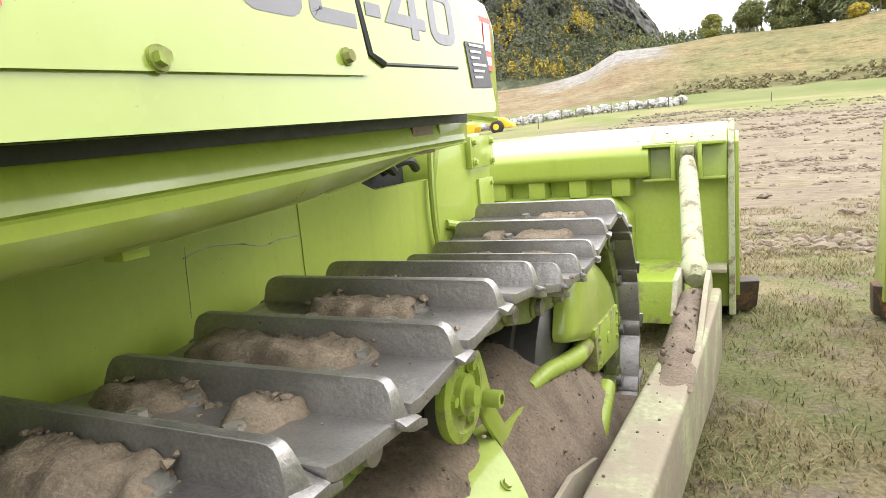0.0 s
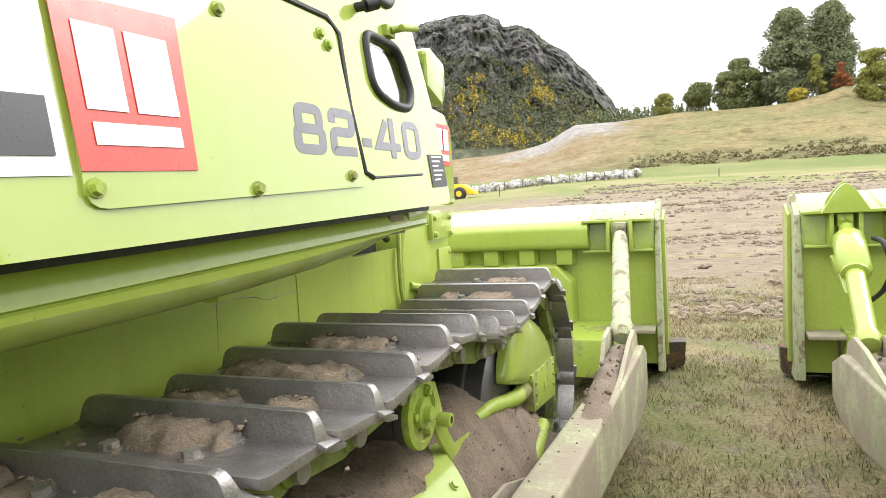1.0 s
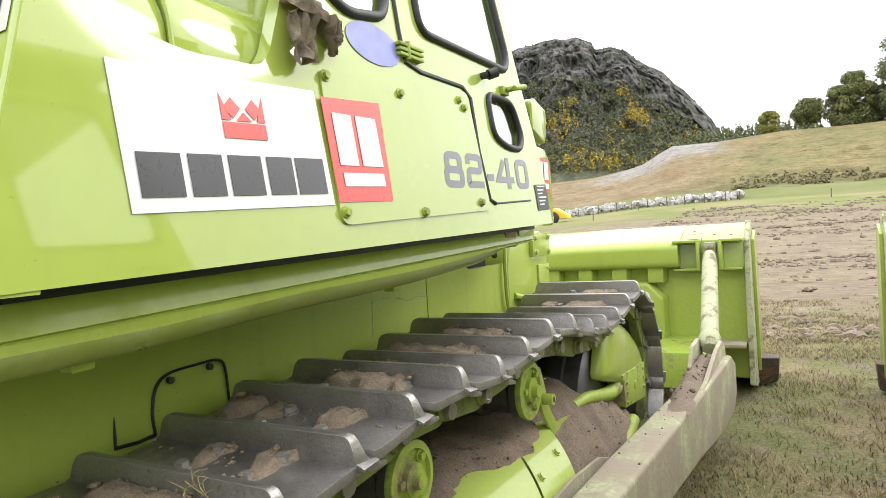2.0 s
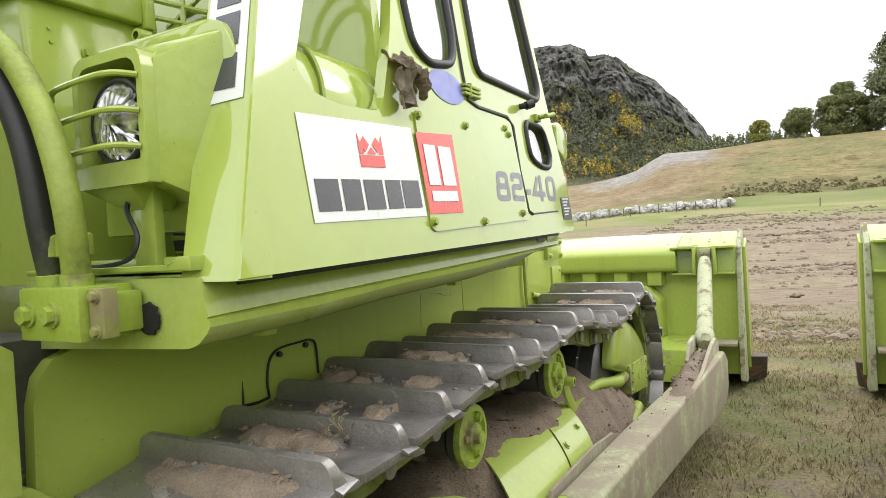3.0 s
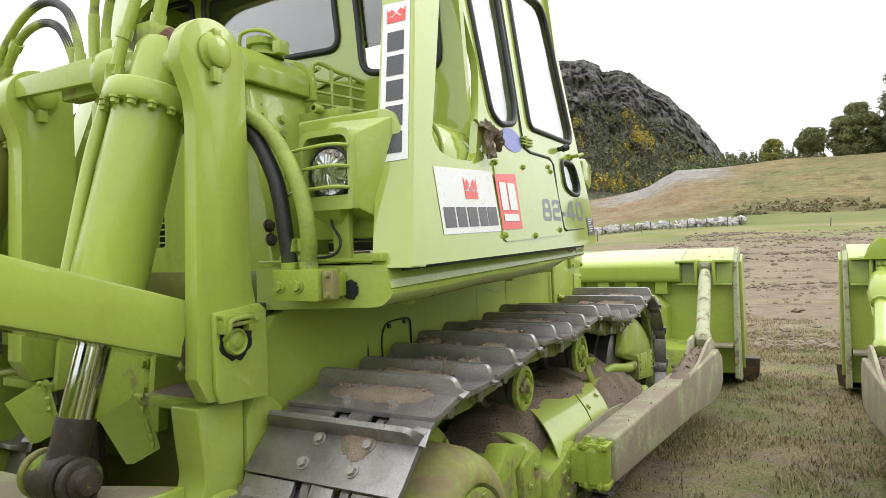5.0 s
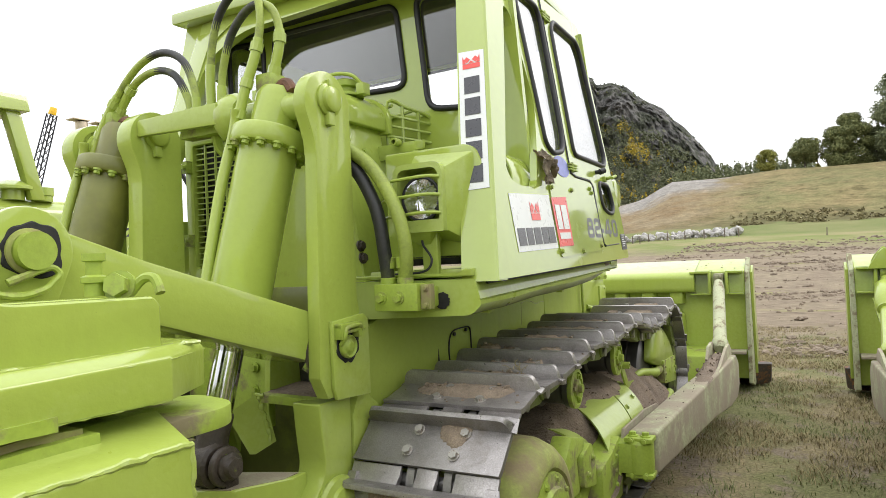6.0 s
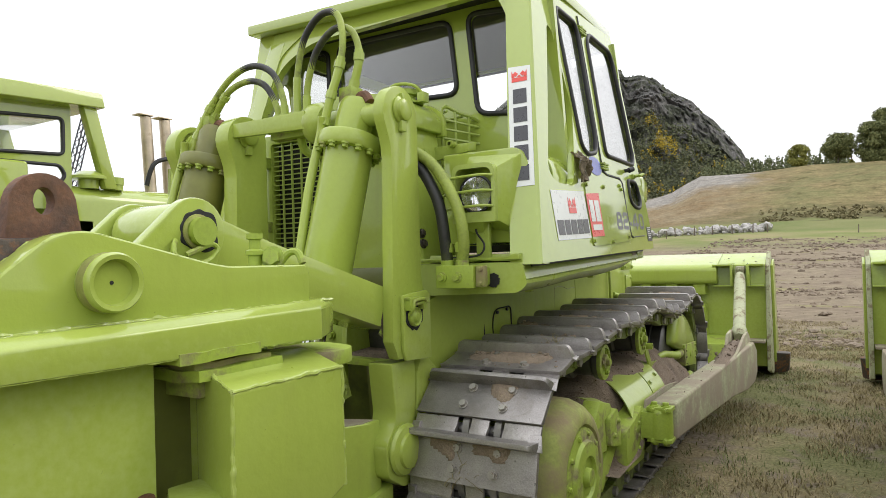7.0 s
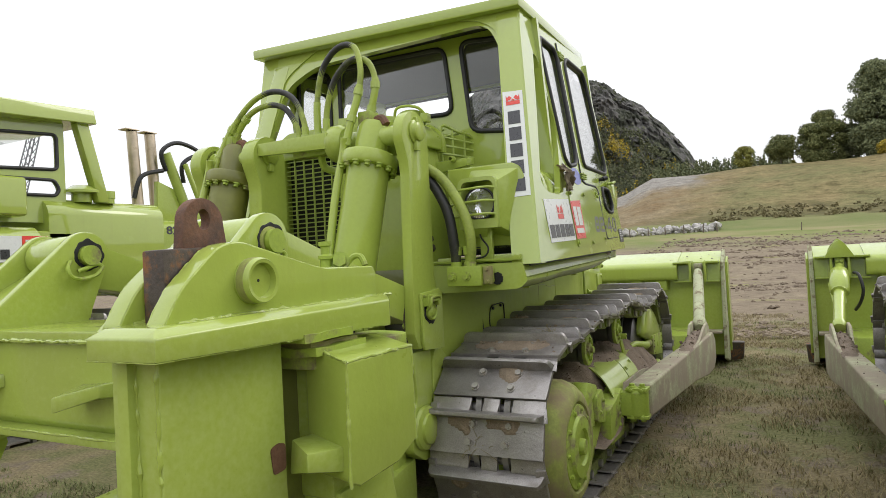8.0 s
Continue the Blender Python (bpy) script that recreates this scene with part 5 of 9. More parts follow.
# hull: dark belly with side plates
bm = B()
prism(bm, [(-0.76, 0.45), (-0.92, 1.05), (-0.912, 1.30), (-0.895, 1.37), (-0.86, 1.41), (-0.79, 1.435), (0.60, 1.53), (1.47, 1.56), (1.47, 0.35), (-0.6, 0.35)], "x", 0.30, 0.642)
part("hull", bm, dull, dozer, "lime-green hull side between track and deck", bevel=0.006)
bm = B()
prism(bm, [(-0.74, 0.45), (-0.90, 1.05), (-0.90, 1.46), (-0.80, 1.50), (0.60, 1.53), (1.47, 1.56), (1.47, 0.35), (-0.6, 0.35)], "x", -0.642, -0.30)
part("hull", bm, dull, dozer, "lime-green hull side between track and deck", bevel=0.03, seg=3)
bm = B()
prism(bm, [(-0.20, 0.45), (-0.20, 1.44), (1.46, 1.44), (1.46, 0.35)], "x", -0.30, 0.30)
part("belly", bm, iron, dozer, "dark greasy hull middle", bevel=0.01)
for x0, x1 in ((0.60, 0.645), (-0.645, -0.60)):
    bm = B()
    prism(bm, [(1.455, 0.40), (1.455, 1.56), (1.66, 1.545), (1.93, 1.446), (1.93, 0.40)], "x", x0, x1)
    prism(bm, [(1.93, 0.40), (1.93, 1.446), (2.41, 1.446), (2.41, 0.40)], "x", x0, x1)
    bmesh.ops.remove_doubles(bm, verts=bm.verts, dist=1e-4)
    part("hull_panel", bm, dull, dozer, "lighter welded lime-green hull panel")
bm = B()
prism(bm, [(2.42, 0.45), (2.42, 1.42), (2.50, 1.60), (3.02, 1.64), (3.14, 1.56), (3.14, 0.50)], "x", -0.66, 0.66)
part("nose", bm, paint, dozer, "lime-green nose casing with bolted plates", bevel=0.03, seg=3)
bm = B()
box(bm, 0.655, 0.69, 2.80, 3.12, 1.46, 1.62)
for y, z in ((2.84, 1.49), (3.08, 1.49), (2.84, 1.59), (3.08, 1.59)):
    hexbolt(bm, (0.69, y, z), (1, 0, 0), 0.016, 0.018)
part("nose_plate", bm, paint, dozer, bevel=0.006)
bm = B()
box(bm, 0.655, 0.675, 2.92, 3.12, 1.20, 1.40)
for y, z in ((2.95, 1.23), (3.09, 1.37)):
    hexbolt(bm, (0.675, y, z), (1, 0, 0), 0.012, 0.012)
part("nose_plate", bm, paint, dozer, bevel=0.006)
bm = B()
tube(bm, smooth_line([(0.66, 2.40, 1.56), (0.672, 2.36, 1.40), (0.672, 2.37, 1.20), (0.672, 2.44, 1.08), (0.67, 2.62, 1.04)], 6), 0.014, 8)
part("casing_seam", bm, paint, dozer)
bm = B()
rod(bm, (0.66, 2.50, 1.23), (0.70, 2.62, 1.20), 0.022, seg=10)
part("drain_pipe", bm, worn, dozer)
# hood seen in the gap under the deck
bm = B()
prism(bm, [(1.55, 0.5), (2.40, 0.5), (2.40, 1.62), (1.55, 1.62)], "x", -0.45, 0.52)
part("engine_block", bm, black, dozer, "black engine parts in the gap below the deck", bevel=0.01)
bm = B()
for y in (1.7, 1.95, 2.15):
    tube(bm, smooth_line([(0.55, y, 1.50), (0.62, y + 0.1, 1.54), (0.60, y + 0.22, 1.50)], 5), 0.02, 8)
part("engine_hose", bm, rubber, dozer)

# weld bead and grab wire on the hull
bm = B()
tube(bm, smooth_line([(0.6425, 0.984, 1.373), (0.6425, 1.068, 1.386), (0.6425, 1.177, 1.376), (0.6425, 1.281, 1.352), (0.6425, 1.367, 1.359), (0.6425, 1.455, 1.353)], 4), 0.0022, 5)
tube(bm, [(0.642, 0.994, 1.40), (0.642, 0.988, 1.34), (0.642, 0.986, 1.28), (0.642, 0.982, 1.22)], 0.0014, 5)
part("paint_scratch", bm, cream, dozer, "pale weld line on the hull side")
bm = B()
tube(bm, smooth_line([(0.645, -0.105, 1.13), (0.645, -0.11, 1.19), (0.646, -0.095, 1.26), (0.648, -0.05, 1.295), (0.65, 0.06, 1.302), (0.65, 0.13, 1.300), (0.648, 0.16, 1.27), (0.645, 0.17, 1.16)], 5), 0.0048, 6)
rod(bm, (0.63, -0.045, 1.275), (0.655, -0.045, 1.275), 0.011, seg=8)
rod(bm, (0.63, 0.10, 1.285), (0.655, 0.10, 1.285), 0.011, seg=8)
tube(bm, [(0.643, -0.225, 1.215), (0.644, -0.228, 1.16), (0.645, -0.23, 1.13), (0.645, -0.16, 1.125), (0.645, -0.105, 1.13)], [0.001, 0.005, 0.006, 0.006, 0.006], 6)
part("grab_wire", bm, rubber, dozer, "black bent cable clipped to the hull")

# deck: long box under the cab; its lower side rises towards the front
def deck(side):
    s = side
    bm = B()
    rows = []
    for y, bot in ((-0.86, 1.456), (-0.50, 1.462), (-0.08, 1.484), (0.26, 1.490), (0.50, 1.497), (0.77, 1.512), (0.97, 1.525), (1.20, 1.565), (1.45, 1.605)):
        top = 1.616 + 0.028 * (y + 0.75)
        seam = min(1.528 + 0.034 * (y + 0.754), top - 0.018)
        bot = min(bot, seam - 0.012)
        wide = 1.232
        arc = [(wide - 0.075 + 0.075 * math.cos(radians(q)) - 0.012 * min(1, -q / 30), bot + 0.05 + 0.05 * math.sin(radians(q))) for q in range(0, -91, -15)]
        ring = [(0.55, top), (1.198, top), (1.206, top - 0.004), (wide - 0.002, seam + 0.004), (wide - 0.008, seam), (wide, seam - 0.004)]
        ring += [(x, min(z, seam - 0.006 - 0.002 * k)) for k, (x, z) in enumerate(arc)] + [(0.55, bot - 0.02)]
        rows.append([bm.verts.new((x * s, y, z)) for x, z in ring])
    count = len(rows[0])
    for a, b in zip(rows, rows[1:]):
        for i in range(count):
            bm.faces.new((a[i], a[(i + 1) % count], b[(i + 1) % count], b[i]))
    bm.faces.new(rows[0])
    bm.faces.new(rows[-1])
    o = part("deck", bm, paint, dozer, "lime-green deck box below the cab", angle=28)
    return o


right_deck = deck(1)
deck(-1)
bm = B()
box(bm, 1.205, 1.222, 1.16, 1.27, 1.580, 1.644)
part("data_plate", bm, brass_plate, right_deck, "dull brown riveted data plate", bevel=0.002)
bm = B()
box(bm, 1.17, 1.225, 1.30, 1.48, 1.60, 1.65)
part("deck_pad", bm, paint, right_deck, bevel=0.006)
for y, z in ((-0.62, 1.446), (0.42, 1.480)):
    bm = B()
    box(bm, 1.11, 1.15, y, y + 0.045, z, z + 0.02)
    part("drain_lip", bm, paint, right_deck, bevel=0.004)
# torn exhaust hole and rear lip
bm = B()
lathe(bm, [(0.037, 0.0), (0.036, 0.004), (0.0, 0.004)], (1.045, -0.866, 1.522), (1.045, -2, 1.522), 60)
for v in bm.verts:
    d = Vector((v.co.x - 1.045, 0, v.co.z - 1.522))
    if d.x > 0 and d.length > 0.03:
        v.co += d.normalized() * 0.009 * noise.noise(Vector((d.x * 90, 7, d.z * 90)))
part("burnt_hole", bm, black, right_deck, "ragged black hole burnt in the deck's end plate")
bm = B()
box(bm, 0.58, 1.13, -0.875, -0.83, 1.628, 1.642)
prism(bm, [(1.13, 1.628), (1.20, 1.628), (1.20, 1.66), (1.165, 1.66), (1.13, 1.642)], "y", -0.875, -0.70)
part("deck_lip", bm, paint, right_deck, bevel=0.004)

# gasket strip in the gap under the cab
bm = B()
prism(bm, [(-0.76, 1.588), (1.49, 1.650), (1.49, 1.674), (-0.76, 1.606)], "x", 0.7, 1.222)
part("gap_strip", bm, rubber, dozer, "black rubber strip between cab and deck")

# cab: right side sheet with its openings
cab = empty("cab")
cab.parent = dozer
cab["label"] = "lime-green enclosed cab with roll-over frame and black-edged windows"
SIDE_OUT = rounded([(-0.846, 1.606), (1.50, 1.671), (1.50, 1.95), (1.42, 2.35), (1.29, 3.385), (-0.3125, 3.385)], [0, 0.03, 0.1, 0.1, 0.04, 0])
HOLE = rounded([(-0.555, 2.125), (-0.51, 2.068), (-0.41, 2.048), (-0.205, 2.058), (-0.165, 2.10), (-0.065, 2.31), (0.02, 2.56), (-0.12, 3.03), (-0.19, 3.05), (-0.385, 2.54)], [0.03, 0.03, 0.05, 0.03, 0.03, 0.1, 0.08, 0.03, 0.03, 0.2])
WIN_A = rounded([(0.075, 2.33), (0.17, 2.285), (0.36, 2.32), (0.40, 2.42), (0.40, 3.16), (0.36, 3.225), (0.03, 3.225), (0.0, 3.16)], 0.05, 4)
WIN_B = rounded([(0.575, 2.33), (1.27, 2.33), (1.315, 2.40), (1.20, 3.15), (1.14, 3.225), (0.66, 3.225), (0.585, 3.15)], 0.06, 4)
WIN_C = rounded([(1.03, 2.195), (1.27, 2.19), (1.315, 2.05), (1.27, 1.99), (1.16, 1.985), (1.02, 2.02)], 0.055, 4)


def cab_side(s):
    bm = B()
    sheet(bm, SIDE_OUT, [HOLE, WIN_A, WIN_B, WIN_C], lambda y, z: (s * lean_x(z), y, z), (-0.04 * s, 0, 0))
    o = part("side_wall", bm, gloss, cab, "glossy lime-green cab side with window openings", angle=20)
    for loop in (WIN_A, WIN_B, WIN_C):
        bm = B()
        tube(bm, [(s * (lean_x(z) + 0.002), y, z) for y, z in loop], 0.016 if loop is not WIN_C else 0.014, 10, closed=True)
        part("gasket", bm, rubber, o, "black rubber window gasket", angle=60)
        bm = B()
        f = [bm.verts.new((s * (lean_x(z) - 0.012), y, z)) for y, z in loop]
        bm.faces.new(f)
        more = bmesh.ops.extrude_face_region(bm, geom=list(bm.faces))
        bmesh.ops.translate(bm, verts=[v for v in more["geom"] if isinstance(v, bmesh.types.BMVert)], vec=(-0.006 * s, 0, 0))
        g = part("pane", bm, glass, o, "clear window pane reflecting the sky")
        g.visible_shadow = False
    return o


right_side = cab_side(1)
left_side = cab_side(-1)


def groove(line, r=0.0075):
    bm = B()
    tube(bm, [side_at(y, z, 0.0) for y, z in line], r, 6)
    return part("door_seam", bm, rubber, right_side, "dark door seam")


groove([(0.46, 3.30), (0.455, 2.75), (0.44, 2.30), (0.445, 2.20), (0.53, 2.185), (0.82, 2.185), (0.875, 2.15), (0.86, 1.95), (0.875, 1.77), (0.92, 1.755)], 0.009)
groove([(0.92, 1.755), (1.28, 1.772)], 0.004)
# access panel, 5 mm proud
PANEL = rounded([(-0.02, 1.69), (0.86, 1.73), (0.845, 2.16), (0.80, 2.17), (0.0, 2.09)], [0.04, 0.02, 0.02, 0.02, 0.02])
bm = B()
sheet(bm, PANEL, [], lambda y, z: side_at(y, z, 0.0005), (0.006, 0, 0))
access = part("access_panel", bm, gloss, right_side, "lime-green bolted access panel", angle=20)
for y, z in ((0.0, 1.722), (0.385, 1.722), (0.785, 1.756), (0.365, 2.085), (0.76, 2.125), (0.015, 2.075), (0.79, 2.10)):
    bm = B()
    hexbolt(bm, side_at(y, z, 0.006), (1, 0, 0.14), 0.011, 0.014)
    rod(bm, side_at(y, z, 0.004), side_at(y, z, 0.0085), 0.0165, seg=18)
    part("bolt", bm, worn, access, "worn green and steel bolt with washer")
# door handle, hinge, lock knob
bm = B()
rod(bm, side_at(1.02, 2.262, 0.0), side_at(1.02, 2.262, 0.035), 0.014, seg=14)
rod(bm, side_at(1.02, 2.262, 0.03), side_at(1.05, 2.275, 0.055), 0.02, seg=14)
part("lock_knob", bm, rubber, right_side, "black lock knob")
bm = B()
box(bm, 1.205, 1.245, 1.18, 1.24, 2.215, 2.25)
rod(bm, (1.245, 1.21, 2.235), (1.285, 1.24, 2.245), 0.012, seg=10)
rod(bm, (1.285, 1.20, 2.235), (1.285, 1.32, 2.26), 0.012, seg=10)
part("door_handle", bm, worn, right_side, "green door handle with a bare metal grip", bevel=0.003)
for zz, yy in ((2.235, 0.44), (3.20, 0.46)):
    bm = B()
    x = lean_x(zz)
    for dz in (-0.016, 0.0, 0.016):
        box(bm, x, x + 0.022, yy - 0.04, yy + 0.10, zz + dz - 0.005, zz + dz + 0.005)
    rod(bm, (x + 0.016, yy + 0.01, zz - 0.028), (x + 0.016, yy + 0.01, zz + 0.028), 0.009, seg=10)
    part("hinge", bm, worn, right_side, "green strap hinge", bevel=0.002)

# stickers: plain shapes in their colours
def decal(name, pts, mat, off, label, parent=None, place=side_at):
    bm = B()
    bm.faces.new([bm.verts.new(place(u, v, off)) for u, v in pts])
    more = bmesh.ops.extrude_face_region(bm, geom=list(bm.faces))
    d = Vector(place(*pts[0], off + 0.001)) - Vector(place(*pts[0], off))
    bmesh.ops.translate(bm, verts=[v for v in more["geom"] if isinstance(v, bmesh.types.BMVert)], vec=d)
    return part(name, bm, mat, parent or right_side, label)


wp = decal("white_sticker", [(-0.583, 1.722), (-0.03, 1.742), (-0.035, 2.028), (-0.588, 1.998)], white_vinyl, 0.002, "white rectangular maker's sticker with dark and red shapes")


def on_white(u, v, off):
    """Across 0..1 and up 0..1 of the white sticker."""
    y = -0.585 + 0.553 * u
    z = 1.722 + 0.020 * u + (0.276 + 0.010 * u) * v
    return side_at(y, z, off)


for u0, u1 in ((0.045, 0.215), (0.245, 0.395), (0.425, 0.59), (0.62, 0.765), (0.785, 0.965)):
    decal("bar", [(u0, 0.10), (u1, 0.10), (u1, 0.40), (u0, 0.40)], black_vinyl, 0.0042, "dark bar in place of a letter", wp, on_white)


def crown_mark(u0, u1, v0, v1, sticker, place):
    """A red band with a row of diamonds between two outer points."""
    w, h = u1 - u0, v1 - v0
    decal("bar", [(u0, v0), (u1, v0), (u1, v0 + 0.36 * h), (u0, v0 + 0.36 * h)], red_vinyl, 0.0042, "red band of a crown-like mark", sticker, place)
    for k in (1, 3):
        c = u0 + w * k / 4
        decal("bar", [(c - w * 0.19, v0 + 0.68 * h), (c, v0 + 0.44 * h), (c + w * 0.19, v0 + 0.68 * h), (c, v0 + 0.92 * h)], red_vinyl, 0.0042, "red diamond of a crown-like mark", sticker, place)
    decal("bar", [(u0, v0 + 0.40 * h), (u0 + w * 0.20, v0 + 0.40 * h), (u0, v0 + h)], red_vinyl, 0.0042, "red point of a crown-like mark", sticker, place)
    decal("bar", [(u1, v0 + 0.40 * h), (u1, v0 + h), (u1 - w * 0.20, v0 + 0.40 * h)], red_vinyl, 0.0042, "red point of a crown-like mark", sticker, place)
    decal("bar", [(u0 + w * 0.32, v0 + 0.40 * h), (u0 + w * 0.68, v0 + 0.40 * h), (u0 + w * 0.5, v0 + 0.60 * h)], red_vinyl, 0.0042, "red point of a crown-like mark", sticker, place)


crown_mark(0.43, 0.65, 0.53, 0.87, wp, on_white)
rp = decal("red_sticker", [(-0.018, 1.748), (0.222, 1.756), (0.238, 2.036), (-0.02, 2.016)], red_vinyl, 0.008, "red square maker's sticker with white shapes")


def on_red(u, v, off):
    return side_at(-0.018 + 0.243 * u, 1.75 + 0.008 * u + 0.272 * v, off)


decal("bar", [(0.14, 0.14), (0.88, 0.14), (0.88, 0.27), (0.14, 0.27)], white_vinyl, 0.0102, "white bar", rp, on_red)
decal("bar", [(0.12, 0.34), (0.44, 0.34), (0.44, 0.84), (0.12, 0.84)], white_vinyl, 0.0102, "white block in place of a letter", rp, on_red)
decal("bar", [(0.52, 0.34), (0.90, 0.34), (0.90, 0.84), (0.52, 0.84)], white_vinyl, 0.0102, "white block in place of a letter", rp, on_red)
bd = decal("data_plate", [(1.35, 1.728), (1.49, 1.734), (1.495, 1.848), (1.355, 1.842)], plate_mat, 0.002, "small black notice plate with pale lines of print")
for k in range(6):
    z = 1.832 - 0.016 * k
    decal("bar", [(1.375, z), (1.47 - 0.02 * (k % 3), z + 0.003), (1.47 - 0.02 * (k % 3), z + 0.009), (1.375, z + 0.006)], white_vinyl, 0.0042, "pale line of unreadable print", bd)
pts = [(0.285 + 0.135 * math.cos(a), 2.221 + 0.062 * math.sin(a)) for a in np.linspace(0, 2 * math.pi, 28)[:-1]]
decal("oval_sticker", pts, blue_vinyl, 0.002, "faded blue oval sticker")


def lettering(text, size, m, mat, parent, label, name="lettering", depth=0.0006):
    cu = bpy.data.curves.new(name, "FONT")
    cu.body, cu.size, cu.extrude, cu.offset = text, size, depth, 0.004
    cu.resolution_u = 8
    tmp = new(name, cu)
    deps = bpy.context.evaluated_depsgraph_get()
    me = bpy.data.meshes.new_from_object(tmp.evaluated_get(deps))
    bpy.data.objects.remove(tmp)
    me.materials.clear()
    me.materials.append(mat)
    o = new(name, me)
    o.parent = parent
    o.matrix_basis = m
    if label:
        o["label"] = label
    return o


def side_matrix(y, z, off, slope=0.0, sx=1.0):
    o = Vector(side_at(y, z, off))
    right = Vector((0, 1, slope)).normalized()
    up = Vector((-0.14, 0, 1)).normalized()
    nrm = right.cross(up).normalized()
    up = nrm.cross(right)
    m = Matrix.Identity(4)
    m.col[0][:3], m.col[1][:3], m.col[2][:3] = right * sx, up, nrm
    m.translation = o
    return m


def figure_strokes(kind, w, h, t):
    """Centre lines of a wide squared figure: (points, closed)."""
    e, r = t / 2, 0.62 * t
    mid = h * 0.5
    if kind == "8":
        return [(rounded([(e, e), (w - e, e), (w - e, mid), (e, mid)], r), True),
                (rounded([(e + 0.06 * w, mid), (w - e - 0.06 * w, mid), (w - e - 0.06 * w, h - e), (e + 0.06 * w, h - e)], r), True)]
    if kind == "0":
        return [(rounded([(e, e), (w - e, e), (w - e, h - e), (e, h - e)], 1.6 * r), True)]
    if kind == "2":
        return [(rounded([(e, h * 0.68), (e, h - e), (w - e, h - e), (w - e, mid), (e, mid), (e, e), (w, e)], [0, r, r, r, r, r * 0.4, 0]), False)]
    if kind == "4":
        return [([(w * 0.52, h - e), (e * 1.6, h * 0.28), (w, h * 0.28)], False), ([(w * 0.70, h), (w * 0.70, 0.0)], False)]
    return [([(0.0, e), (w, e)], False)]


def figures(marks, off, parent, label, t=0.025, wide=1.35, h=0.125, lean=0.14):
    """Flat vinyl figures on the cab's side; marks gives (figure, first y, last y, lower z)."""
    bm = B()
    for kind, y0, y1, z0 in marks:
        for layer, (pts, closed) in enumerate(figure_strokes(kind, (y1 - y0) / wide, h, t)):
            p = [Vector(q[:2]).to_2d() for q in pts]
            k = len(p)
            pairs = []
            for i in range(k):
                a = p[i - 1] if closed or i else p[i]
                b = p[(i + 1) % k] if closed or i + 1 < k else p[i]
                u, v = (p[i] - a), (b - p[i])
                u = u.normalized() if u.length > 1e-7 else v.normalized()
                v = v.normalized() if v.length > 1e-7 else u
                nrm = Vector((-(u + v).y, (u + v).x)).normalized()
                grow = t / 2 / max(nrm.dot(Vector((-v.y, v.x))), 0.5)
                pairs.append([bm.verts.new(side_at(y0 + (q.x * wide) + lean * q.y, z0 + q.y + 0.02 * q.x, off + 0.0002 * layer)) for q in (p[i] + nrm * grow, p[i] - nrm * grow)])
            for i in range(k if closed else k - 1):
                (a, b), (c, d) = pairs[i], pairs[(i + 1) % k]
                bm.faces.new((a, b, d, c))
    part("lettering", bm, faded_sheen_vinyl, parent, label)


figures([("8", 0.548, 0.688, 1.804), ("2", 0.708, 0.842, 1.808)], 0.0072, access, "faded figures 82, sheen put into their grey")
figures([("-", 0.895, 0.950, 1.842), ("4", 0.962, 1.140, 1.815), ("0", 1.165, 1.300, 1.819)], 0.0014, right_side, "faded figures 40, sheen put into their grey")

# rag hanging in the opening
def rag_sheet(corners, seed, nx=12, nz=14):
    bm = B()
    a, b, c, d = (Vector(p) for p in corners)
    vs = []
    for i in range(nx + 1):
        u = i / nx
        row = []
        for j in range(nz + 1):
            v = j / nz
            p = (a * (1 - u) + b * u) * (1 - v) + (d * (1 - u) + c * u) * v
            p += Vector((noise.noise(Vector((u * 5, v * 2, seed))) * 0.045, noise.noise(Vector((u * 3, v * 4, seed + 3))) * 0.02, noise.noise(Vector((u * 4, v * 3, seed + 6))) * 0.02))
            row.append(bm.verts.new(p))
        vs.append(row)
    for i in range(nx):
        for j in range(nz):
            bm.faces.new((vs[i][j], vs[i + 1][j], vs[i + 1][j + 1], vs[i][j + 1]))
    bmesh.ops.solidify(bm, geom=list(bm.faces), thickness=0.006)
    return bm


rag = tagged(empty("rag", (1.25, -0.03, 2.26)), "soiled brown torn cloth rag hung on the cab's side opening", "rag")
o = part("fold", rag_sheet([(1.22, -0.12, 2.27), (1.22, 0.05, 2.285), (1.275, 0.085, 2.20), (1.285, -0.11, 2.215)], 1), cloth, rag, angle=60)
o.matrix_parent_inverse = Matrix.Translation((-1.25, 0.03, -2.26))
o = part("fold", rag_sheet([(1.275, -0.13, 2.20), (1.27, -0.02, 2.225), (1.28, -0.05, 2.09), (1.29, -0.13, 2.08)], 5), cloth, rag, angle=60)
o.matrix_parent_inverse = Matrix.Translation((-1.25, 0.03, -2.26))
o = part("fold", rag_sheet([(1.272, 0.0, 2.22), (1.268, 0.09, 2.23), (1.275, 0.05, 2.13), (1.28, 0.03, 2.125)], 9), cloth, rag, angle=60)
o.matrix_parent_inverse = Matrix.Translation((-1.25, 0.03, -2.26))

